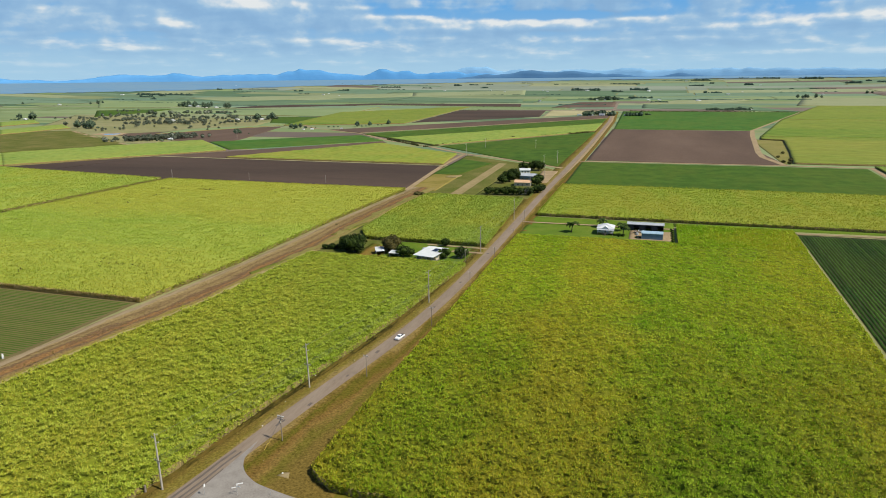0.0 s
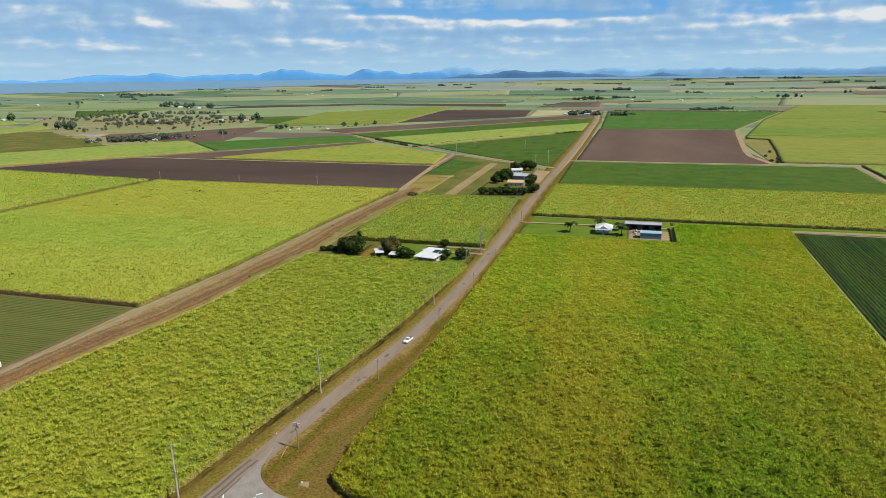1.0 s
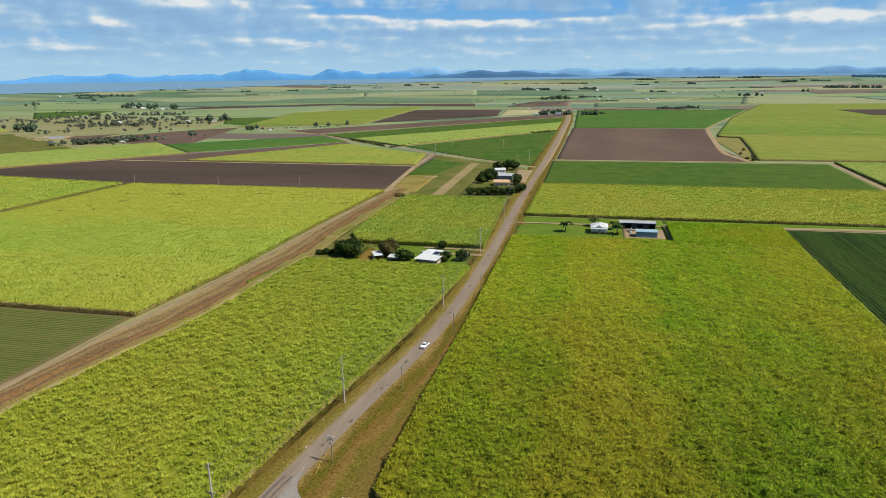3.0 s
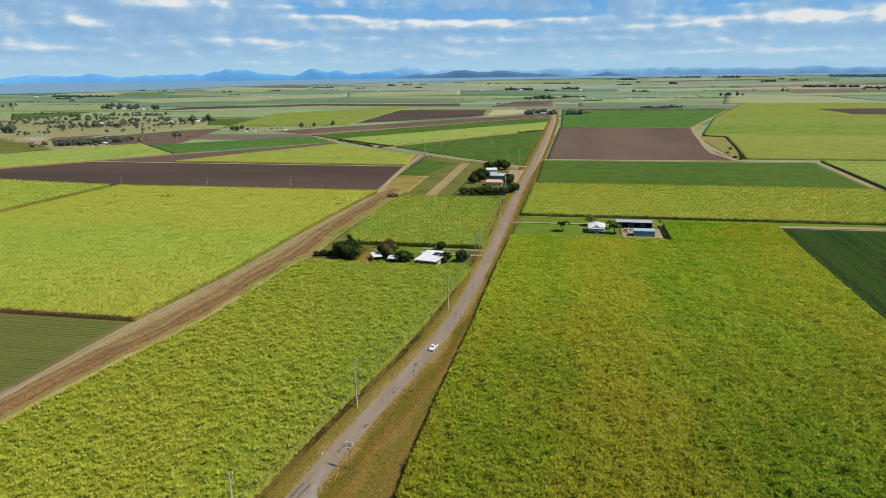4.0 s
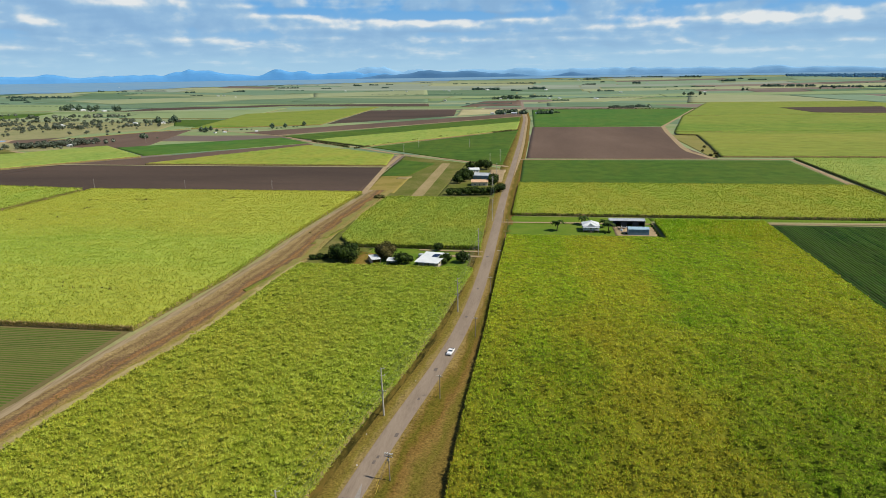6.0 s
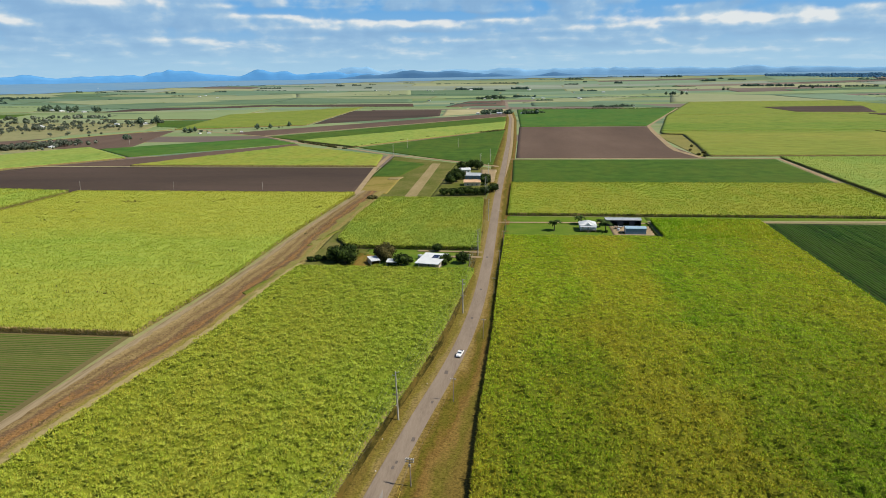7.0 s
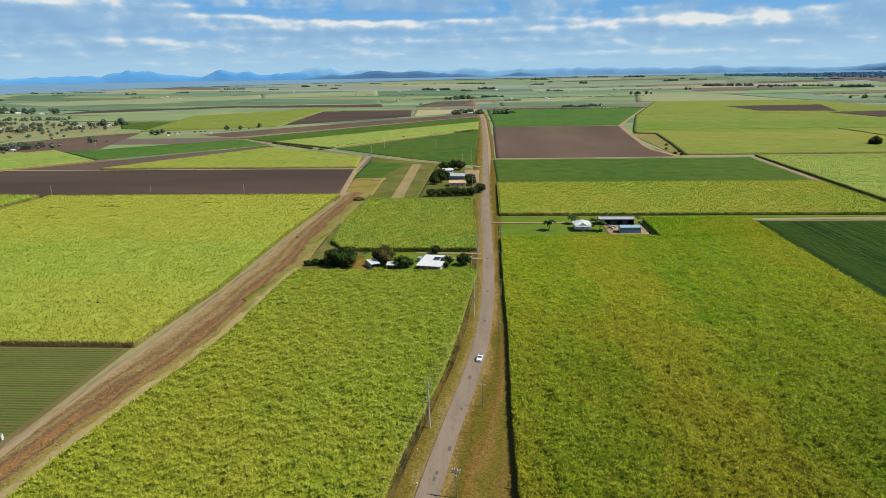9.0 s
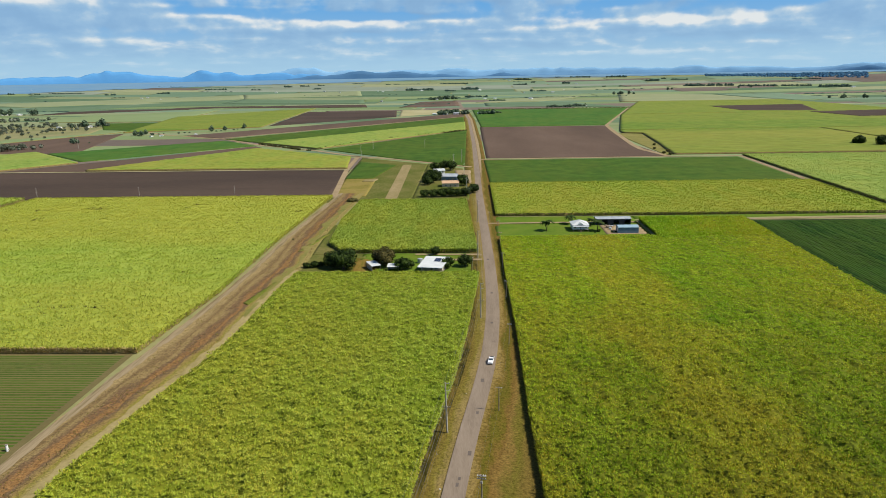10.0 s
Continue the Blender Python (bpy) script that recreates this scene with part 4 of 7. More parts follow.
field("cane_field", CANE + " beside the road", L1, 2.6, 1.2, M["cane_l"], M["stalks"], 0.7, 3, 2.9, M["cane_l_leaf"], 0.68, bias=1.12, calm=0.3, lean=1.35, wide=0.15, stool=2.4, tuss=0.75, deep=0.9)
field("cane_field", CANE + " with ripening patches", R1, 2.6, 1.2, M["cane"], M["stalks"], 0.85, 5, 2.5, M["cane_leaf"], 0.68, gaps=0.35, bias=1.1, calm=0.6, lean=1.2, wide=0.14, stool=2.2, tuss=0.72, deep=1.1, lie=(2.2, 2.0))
field("cane_field", CANE + " along the near road", lay(sections=[(-160, -103, -50), (0, -100.5, -33), (40, -100, -27)]), 2.6, 2.0, M["cane_l"], M["stalks"], 0.6, 4)
field("cane_field", CANE + " behind the side road", lay(sections=[(-160, -12, 163), (0, 4, 163), (60, 16, 163), (96, 34, 163), (104, 60, 174)]), 2.6, 2.0, M["cane"], M["stalks"], 0.6, 7)
field("cane_field", CANE + " beyond the farm sheds", lay(sections=[(397, 108, 171.5), (446, 108, 173)]), 2.5, 1.2, M["cane"], M["stalks"], 0.5, 6, 2.0, M["cane_leaf"], 1.2, per=5, lean=0.9, wide=0.08)
field("cane_field", CANE + " behind the white-roofed house", lay(sections=[(369, -70, 3.0), (386, -80, 2.2), (450, -85, -0.5), (519, -83, -4)]), 2.5, 1.2, M["cane_m"], M["stalks"], 0.5, 8, 2.0, M["cane_m_leaf"], 1.0, per=4, lean=1.15, wide=0.12, stool=2.2, tuss=0.45)
field("cane_field", CANE + " beside the drain", lay(sections=[(235, -356, -117.2), (300, -355, -112.6), (410, -354, -113.2), (541, -352, -110)]), 2.5, 2.2, M["cane_b"], M["stalks"], 0.3, 10, 0.95, M["cane_b_leaf"], 0.8, gaps=0.6, bias=1.2, per=4, lean=1.2, wide=0.14, stool=2.6, tuss=0.25, south=True)
field("cane_field", CANE + " across the ditch", lay(corners=[(-720, 280), (-367, 280), (-362, 541), (-600, 570)]), 2.5, 3.0, M["cane_m"], M["stalks"], 0.3, 12, 0.25, M["cane_m_leaf"], 1.1, per=4, lean=1.2, wide=0.15, stool=3.0, tuss=0.15)
field("cane_field", CANE + " across the road", lay(sections=[(463, 17, 283), (596, 17, 288)]), 2.5, 1.8, M["cane_c"], M["stalks"], 0.4, 14, 0.8, M["cane_c_leaf"], 0.9, per=4, lean=1.15, wide=0.13, stool=2.8, tuss=0.35)
field("cane_field", "light green sugar cane field beyond a hedge", lay(sections=[(463, 291, 700), (593, 297, 700), (785, 306, 700)]), 2.4, 3.0, M["cane_g"], M["stalks"], 0.3, 16, 0.2, M["cane_g_leaf"], 0.8, per=4, lean=1.2, wide=0.16, stool=3.0, tuss=0.15)
field("cane_field", "pale ripening sugar cane field on the plain", lay(sections=[(800, 234, 560), (880, 244, 560), (905, 248, 560), (1080, 268, 560), (1092, 240, 560), (1130, 244, 560)]), 2.4, 4.0, M["pale_crop"], M["stalks"], 0.25, 18)
field("cane_field", "pale ripening sugar cane field with streaks", lay(corners=[(245, 1134), (900, 1134), (900, 1560), (339, 1560)]), 2.4, 6.0, M["pale_crop"], M["stalks"], 0.25, 20)
field("cane_field", "pale ripening sugar cane field far off", lay(corners=[(564, 806), (1100, 812), (1100, 1130), (564, 1130)]), 2.4, 6.0, M["pale_crop"], M["stalks"], 0.25, 22)
field("cane_field", "pale ripening sugar cane field along the plain", lay(corners=[(341, 1566), (1000, 1566), (1000, 2250), (545, 2250)]), 2.4, 8.0, M["pale_crop"], M["stalks"], 0.2, 24)
field("crop_field", "low dark green crop field beside the road", lay(corners=[(17, 598), (287, 604), (296, 772), (15, 768)]), 0.5, 3.0, M["green_crop"], None, 0.3, 26)
field("crop_field", "bright green young crop field", lay(corners=[(20, 1264), (248, 1272), (430, 1890), (6, 1900)]), 0.6, 8.0, M["bright_crop"], None, 0.2, 28)
field("ploughed_field", "bare ploughed brown soil field", lay(sections=[(786, 18, 226), (913, 18, 216), (1150, 18, 236), (1260, 18, 247)]), 0.25, 6.0, M["soil"], None, 0.4, 30, category="soil field")
field("ploughed_field", "dark ploughed bare soil field", lay(corners=[(-540, 545), (-112, 541), (-124, 700), (-512, 707)]), 0.25, 5.0, M["soil_dark"], None, 0.4, 32, category="soil field")
field("ploughed_field", "dark ploughed soil tapering beside cane", lay(corners=[(-612, 580), (-540, 545), (-512, 707), (-560, 652)]), 0.25, 5.0, M["soil_dark"], None, 0.4, 33, category="soil field")
field("cane_field", "yellow-green cane field behind dark soil", lay(corners=[(-410, 713), (-128, 708), (-141, 805), (-288, 918)]), 2.4, 3.0, M["cane_far"], M["stalks"], 0.3, 34)
field("cane_field", "light green cane field beside dark soil", lay(corners=[(-616, 585), (-459, 784), (-592, 910), (-738, 684)]), 2.4, 4.0, M["cane_g"], M["stalks"], 0.3, 36)
field("cane_field", "light green cane field on the plain", lay(corners=[(-760, 400), (-616, 585), (-738, 684), (-900, 500)]), 2.4, 5.0, M["cane_g"], M["stalks"], 0.3, 37)
field("ploughed_field", "narrow bare brown soil strip", lay(corners=[(-505, 716), (-412, 714), (-290, 942), (-305, 963)]), 0.2, 6.0, M["soil"], None, 0.3, 38, category="soil field")
field("crop_field", "bright green low crop strip", lay(corners=[(-466, 800), (-306, 966), (-384, 1055), (-568, 895)]), 0.6, 6.0, M["bright_crop"], None, 0.3, 40)
field("ploughed_field", "brown bare soil strip beside paddock", lay(corners=[(-558, 876), (-540, 934), (-631, 1225), (-853, 984)]), 0.25, 8.0, M["soil"], None, 0.3, 42, category="soil field")
field("crop_field", "dark green crop field beside the diagonal road", lay(corners=[(-76, 784), (-6, 722), (-6, 1190), (-195, 905)]), 0.6, 5.0, M["green_crop"], None, 0.3, 44)
field("cane_field", "light cane strip beside dark green crop", lay(corners=[(-204, 908), (-8, 1196), (-10, 1392), (-312, 1004)]), 2.2, 5.0, M["cane_g"], M["stalks"], 0.3, 46)
field("crop_field", "dark green crop strip on the plain", lay(corners=[(-316, 1012), (-12, 1398), (-14, 1580), (-392, 1078)]), 0.6, 6.0, M["green_crop"], None, 0.3, 48)
field("ploughed_field", "long brown bare soil strip", lay(corners=[(-404, 1100), (-14, 1600), (-14, 1740), (-498, 1158)]), 0.25, 8.0, M["soil"], None, 0.3, 50, category="soil field")
field("cane_field", "pale green cane field on the plain", lay(corners=[(-640, 1240), (-412, 1340), (-480, 2120), (-760, 1750)]), 2.2, 8.0, M["pale_crop"], M["stalks"], 0.2, 52)
field("ploughed_field", "dark bare soil field on the plain", lay(corners=[(-408, 1370), (-175, 1626), (-217, 2030), (-477, 2126)]), 0.25, 8.0, M["soil_dark"], None, 0.3, 54, category="soil field")
field("crop_field", "pale straw field on the plain", lay(corners=[(-170, 1640), (-18, 1780), (-20, 2060), (-205, 2070)]), 0.4, 8.0, M["straw"], None, 0.3, 56)
field("crop_field", "green crop field at a farm road", lay(corners=[(-728, 1330), (-600, 1275), (-640, 1530), (-844, 1535)]), 0.5, 8.0, M["green_crop"], None, 0.3, 58)
field("ploughed_field", "far dark bare soil strip", lay(corners=[(-1277, 1945), (-694, 2370), (-951, 2592), (-1295, 2217)]), 1.2, 20.0, M["soil_dark"], None, 0.1, 60, category="soil field")
field("ploughed_field", "far dark bare soil field", lay(corners=[(-819, 2248), (-323, 2148), (-362, 2371), (-694, 2370)]), 1.3, 20.0, M["soil_dark"], None, 0.1, 160, category="soil field")
field("ploughed_field", "far red-brown bare soil beside the road", lay(corners=[(-217, 2095), (-29, 2151), (-49, 2600), (-179, 2548)]), 1.3, 20.0, M["soil"], None, 0.1, 161, category="soil field")
field("cane_field", "pale cane field across the open plain", lay(corners=[(-1026, 1590), (-690, 1560), (-780, 2110), (-1118, 1806)]), 1.7, 15.0, M["plain_a"], M["stalks"], 0.1, 162)
field("cane_field", "pale cane field west on the plain", lay(corners=[(-1802, 1941), (-1533, 2001), (-1755, 2412), (-2221, 2383)]), 2.4, 20.0, M["plain_a"], M["stalks"], 0.1, 163)
field("crop_field", "dark green crop behind the paddock trees", lay(corners=[(-1347, 1462), (-1372, 1704), (-1445, 1890), (-1645, 1776)]), 0.8, 20.0, M["green_crop"], None, 0.1, 164)
field("crop_field", "long green crop strip on the plain", lay(corners=[(-1425, 2147), (-969, 2638), (-988, 2970), (-1560, 2343)]), 2.2, 25.0, M["plain_c"], None, 0.05, 165)
field("crop_field", "long green crop strip across the plain", lay(corners=[(-969, 2638), (-380, 2474), (-435, 2789), (-988, 2970)]), 2.2, 25.0, M["plain_c"], None, 0.05, 166)
field("crop_field", "straw-coloured stubble strip on the plain", lay(corners=[(-1640, 2461), (-1006, 3020), (-1107, 3311), (-1999, 2664)]), 2.2, 25.0, M["plain_b"], None, 0.05, 167)
field("crop_field", "straw-coloured stubble strip across the plain", lay(corners=[(-1006, 3020), (-497, 3148), (-576, 3602), (-1107, 3311)]), 2.2, 25.0, M["plain_b"], None, 0.05, 168)
field("crop_field", "green crop field beyond the far farm", lay(corners=[(49, 2100), (442, 1910), (330, 2300), (49, 2357)]), 1.4, 20.0, M["plain_c"], None, 0.1, 169)
field("crop_field", "straw stubble strip beyond the far farm", lay(corners=[(20, 2372), (236, 2392), (487, 2835), (155, 2701)]), 2.2, 25.0, M["plain_f"], None, 0.05, 170)
field("crop_field", "blue-green crop strip beyond the stubble", lay(corners=[(-15, 2730), (163, 2770), (561, 3020), (1, 2931)]), 2.2, 25.0, M["plain_e"], None, 0.05, 171)
field("cane_field", "pale cane far across the plain", lay(corners=[(490, 2262), (1000, 2258), (950, 2740), (640, 3000)]), 2.2, 25.0, M["plain_f"], M["stalks"], 0.05, 172)
field("crop_field", "blue-green crop field far across the plain", lay(corners=[(1004, 2200), (1208, 2247), (1206, 2723), (960, 2750)]), 2.6, 25.0, M["plain_e"], None, 0.05, 173)
field("cane_field", "pale green cane strip behind brown soil", lay(corners=[(-763, 1005), (-656, 1235), (-656, 1276), (-780, 1121)]), 1.2, 10.0, M["plain_a"], M["stalks"], 0.1, 174)
field("cane_field", "pale cane strip west of the olive field", lay(corners=[(-1038, 930), (-1046, 1094), (-1154, 1175), (-1143, 1017)]), 2.4, 8.0, M["cane_g"], M["stalks"], 0.1, 175)
field("cane_field", "narrow pale cane strip west of the paddock", lay(corners=[(-1252, 1108), (-1261, 1214), (-1375, 1301), (-1382, 1215)]), 2.4, 8.0, M["cane_g"], M["stalks"], 0.1, 176)
field("crop_field", "dull olive low crop field", lay(corners=[(-760, 694), (-650, 820), (-985, 1045), (-1110, 980)]), 0.5, 8.0, M["pasture"], None, 0.3, 62)
field("paddock", "dry grazing paddock with scattered trees", lay(corners=[(-985, 900), (-560, 830), (-770, 1430), (-1500, 1550)]), 0.15, 12.0, M["paddock"], None, 0.3, 64, category="paddock")
field("ploughed_field", "dark bare soil field among pale cane", lay(corners=[(640, 1640), (790, 1590), (900, 1900), (640, 1880)]), 2.9, 10.0, M["soil_dark"], None, 0.1, 66, category="soil field")
field("ploughed_field", "second dark soil field among pale cane", lay(corners=[(764, 1380), (1050, 1400), (1050, 1610), (748, 1560)]), 2.9, 10.0, M["soil_dark"], None, 0.1, 67, category="soil field")
field("grass_strip", "rough grass triangle beside the diagonal road", lay(corners=[(-112, 520), (-46, 520), (-46, 742), (-128, 806)]), 0.12, 3.0, M["pasture"], None, 0.5, 68, category="grass")
field("grass_strip", "mown grass beside farm buildings", lay(corners=[(-46, 520), (0, 525), (-8, 704), (-46, 742)]), 0.13, 3.0, M["pasture"], None, 0.5, 69, category="grass")
field("yard_lawn", "mown green lawn round the white-roofed house", lay(corners=[(-58, 327), (4, 327), (2.5, 368), (-58, 368)]), 0.12, 3.0, M["grass"], None, 0.4, 70, category="lawn")
field("grass_strip", "rough dry grass at the yard end", lay(corners=[(-87, 327), (-56, 327), (-56, 368), (-87, 368)]), 0.11, 3.0, M["pasture"], None, 0.4, 77, category="grass")
field("yard_earth", "bare brown earth yard under big trees", lay(corners=[(-62, 327), (-46, 327), (-46, 352), (-62, 360)]), 0.16, 3.0, M["verge"], None, 0.4, 71, category="yard")
field("yard_lawn", "mown green lawn along the driveway", lay(corners=[(15, 397), (106, 397), (106, 461), (15, 461)]), 0.12, 3.0, M["grass"], None, 0.4, 72, category="lawn")
field("grass_strip", "green headland strip beside the row crop", lay(corners=[(106, 451), (520, 470), (520, 490), (106, 461)]), 0.12, 4.0, M["grass"], None, 0.4, 73, category="grass")
field("grass_strip", "rough grassy corner fenced by cane edges", lay(corners=[(224, 800), (246, 800), (268, 1092), (226, 1092)]), 0.2, 4.0, M["rough_grass"], None, 0.5, 74, category="grass")
field("grass_strip", "rough green grass between drain and yard", lay(corners=[(-86, 366), (-66, 366), (-86, 440), (-89, 440)]), 0.2, 2.0, M["pasture"], None, 0.5, 75, category="grass")
for plan in ([(-97, 287), (-94, 284), (-88.6, 324), (-90.8, 320)], [(-95, 372), (-92, 372), (-86, 413), (-88.5, 411)]):
    field("grass_strip", "fresh green grass growing in the drain", lay(corners=plan), 0.6, 1.0, M["rank_grass"], None, 0.5, 79, category="grass")
field("grass_strip", "yellow dry grass beside the drain end", lay(corners=[(-110, 545), (-84, 545), (-88, 640), (-118, 640)]), 0.22, 3.0, M["dry_patch"], None, 0.5, 76, category="grass")
field("dirt_mound", "low heap of bare tan dirt on dry grass", lay(corners=[(-99, 622), (-88, 620), (-86, 634), (-98, 632)]), 0.7, 1.5, M["airstrip"], None, 0.9, 176, category="dirt")
field("crop_field", "low dark green crop corner beside the farm road", lay(corners=[(-118, 640), (-92, 640), (-80, 735), (-124, 770)]), 0.3, 3.0, M["green_crop"], None, 0.3, 82)
field("grass_strip", "dry brown verge along the side road", lay(corners=[(14, 128), (180, 122), (180, 137), (14, 139)]), 0.1, 3.0, M["verge"], None, 0.4, 78, category="grass")
rows_field("row_crop_field", "dark green row crop with soil between rows", -300, -119.5, 30, 233, 1.6, True, 0.2, M["row_crop_b"], 80, 1.1, "row_soil")
rows_field("row_crop_field", "dark green row crop beyond the cane", 165.2, 410, 30, 444, 1.65, False, 0.6, M["row_crop"], 81, 1.4, "row_earth", 0.0262)


DR = lay(sections=[(float(y), float(dl(y)) + 4.0, float(dr(y)) - 1.0) for y in (60, 150, 222, 255, 309, 343, 395, 446, 530)])
tufts("grass_tufts", "dry green and brown tussocks on the drain bank", DR, 3000, 0.4, 0.4, M["tuft"], 41)
VL = lay(sections=[(float(y), float(road_x(y)) - 11, float(road_x(y)) - 3.2) for y in range(60, 420, 20)])
VR = lay(sections=[(float(y), float(road_x(y)) + 3.2, 15.5) for y in range(140, 420, 20)])
tufts("scrub_tufts", "straw and brown dead weeds on the drain bank", DR, 4500, 0.4, 0.45, M["weeds"], 47)
tufts("grass_tufts", "dry tussocks on the road verge", VL, 4500, 0.15, 0.3, M["tuft"], 43)
tufts("grass_tufts", "dry tussocks on the wide road verge", VR, 3500, 0.12, 0.28, M["tuft"], 45)


def patchwork():
    """Far fields of many colours, on the open plain, with haze painted into those colours."""
    r = np.random.default_rng(17)
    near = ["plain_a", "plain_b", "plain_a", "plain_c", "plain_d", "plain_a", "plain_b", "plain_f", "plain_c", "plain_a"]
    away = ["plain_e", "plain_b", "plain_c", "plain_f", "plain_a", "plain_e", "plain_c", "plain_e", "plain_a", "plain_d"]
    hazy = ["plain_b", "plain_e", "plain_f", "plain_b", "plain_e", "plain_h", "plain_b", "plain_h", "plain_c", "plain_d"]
    out = {k: ([], []) for k in near + away + hazy}
    hv, hf = [], []
    y = 700.0
    while y < 4700:
        dy = (24 + 75 * r.random()) * (1 + y / 2600)
        x = -4300.0 + 300 * r.random()
        while x < 4300:
            dx = (150 + 650 * r.random()) * (0.7 + y / 4000)
            key = (near if y < 2000 else away if y < 3300 else hazy)[r.integers(0, 10)]
            if math.hypot(x + dx / 2 - 45, y + dy - 15) < 4560:
                v, f = out[key]
                k = max(1, int(dx / 120))
                s = len(v)
                sk = 0.35 * (y - 700) * 0.02
                for b in (0, 1):
                    for a in range(k + 1):
                        px, py = x + 4 + (dx - 8) * a / k + sk, y + 3 + (dy - 6) * b
                        d = math.hypot(px - 45, py - 15)
                        c = min(1.0, 4600.0 / d)
                        px, py = 45 + (px - 45) * c, 15 + (py - 15) * c
                        v.append((px, py, gz(px, py) + 0.06 + (0.6 if py > 1950 else 0) + (0.9 if d > 2500 else 0)))
                f += [(s + a, s + a + 1, s + a + k + 2, s + a + k + 1) for a in range(k)]
                if y > 2050 and r.random() < 0.22:
                    # a low dark strip on part of the field's edge, for hedges and shaded cane edges
                    a0, a1 = sorted(r.random(2))
                    n = max(2, int((a1 - a0) * dx / 9))
                    s = len(hv)
                    for a in range(n + 1):
                        px, py = x + dx * (a0 + (a1 - a0) * a / n), y
                        if math.hypot(px - 45, py - 15) > 4500:
                            px = 45 + (px - 45) * 4500 / math.hypot(px - 45, py - 15)
                        g0 = gz(px, py)
                        hv += [(px, py - 2, g0), (px, py, g0 + 2.2 + 3.2 * r.random() ** 2), (px, py + 3, g0)]
                    for a in range(n):
                        q = s + 3 * a
                        hf += [(q, q + 3, q + 4, q + 1), (q + 1, q + 4, q + 5, q + 2)]
            x += dx
        y += dy
    tagged(new("field_edge_strips", mesh_of("field_edge_strips", hv, hf, M["hedge_far"])), "low dark strips between distant fields, for hedges and shaded cane edges", "hedge", kind="stuff")
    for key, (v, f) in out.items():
        tagged(new("far_fields", mesh_of("far_fields", v, f, M[key])), "distant flat farm fields in pale hazed strips", "fields", kind="stuff")


patchwork()

# farm roads
along("farm_road", [(2, 712), (-76, 778), (-142, 826), (-221, 911), (-295, 966), (-396, 1086), (-534, 1181), (-797, 1473)], 6.5, M["track"], 0.35)
along("farm_road", [(11, 776), (224, 784), (312, 781), (800, 800)], 6.5, M["track"], 0.35)
along("farm_road", [(-640, 592), (-512, 710), (-405, 708), (-122, 706)], 4.0, M["straw"], 0.4)
along("farm_road", [(-109, 540), (-128, 706), (-135, 822)], 5.0, M["track"], 0.35)
along("farm_road", [(-62, 522), (-68, 738)], 9.5, M["airstrip"], 0.3)
along("driveway", [(11, 440), (60, 441), (108, 441)], 3.0, M["track"], 0.42)
along("driveway", [(8, 354), (-12, 354)], 3.2, M["track"], 0.4)
along("driveway", [(7, 364), (-30, 365)], 2.6, M["track"], 0.4)
along("farm_road", [(224, 786), (212, 860), (214, 913), (236, 1150), (250, 1272), (432, 1890)], 7.0, M["track"], 0.42)
along("farm_road", [(-14, 1590), (-404, 1098)], 7.0, M["track"], 0.42)
along("farm_road", [(302, 778), (292, 617), (288, 540), (286, 463)], 5.0, M["track"], 0.3)
along("farm_road", [(176, 448), (520, 462)], 3.0, M["track"], 0.3)
for x, y, w in ((-3.9, 158, 0.7), (-3.4, 160.5, 0.6), (-1.0, 171, 0.9), (1.2, 192, 0.7), (3.0, 212, 1.1), (7.5, 262, 0.9), (8.6, 298, 1.0), (8.4, 352, 1.2)):
    along("road_patch", [(x, y), (x + 0.1, y + w * 2.2)], w, M["patch"], 0.545, 1.0)
along("field_ditch", [(-361.5, 240), (-361, 300), (-360, 410), (-357, 543)], 7.0, M["ditch"], 0.12)
along("farm_road", [(-976, 1033), (-845, 945), (-727, 865), (-656, 826)], 7.0, M["track"], 0.5)


def first(ob, m):
    ob.matrix_basis = m
    return ob


def pond():
    """A shallow farm dam with a bare bank."""
    bank, water = Shape(), Shape()
    rim = [(1 + 0.18 * math.sin(3 * a + 0.6) + 0.1 * math.sin(5 * a), a) for a in (2 * math.pi * i / 28 for i in range(28))]
    ring = lambda k, z: [(k * 17 * q * math.cos(a), k * 26 * q * math.sin(a), z) for q, a in rim]
    n = 28
    bank.add(ring(1.5, 0.1) + ring(1.12, 1.3) + ring(1.0, 0.35), [(r * n + i, r * n + (i + 1) % n, (r + 1) * n + (i + 1) % n, (r + 1) * n + i) for r in (0, 1) for i in range(n)])
    water.add(ring(1.03, 0.45), [tuple(range(n))])
    m = pose(-845, 988, 0, 0, 0, 55)
    tagged(first(new("pond_bank", bank.mesh("pond_bank", M["track"])), m), "bare earth bank round a small farm dam", "bank", kind="structure")
    tagged(first(new("water", water.mesh("water", M["water"])), m), "muddy grey water of a small farm dam", "water", kind="structure")


pond()
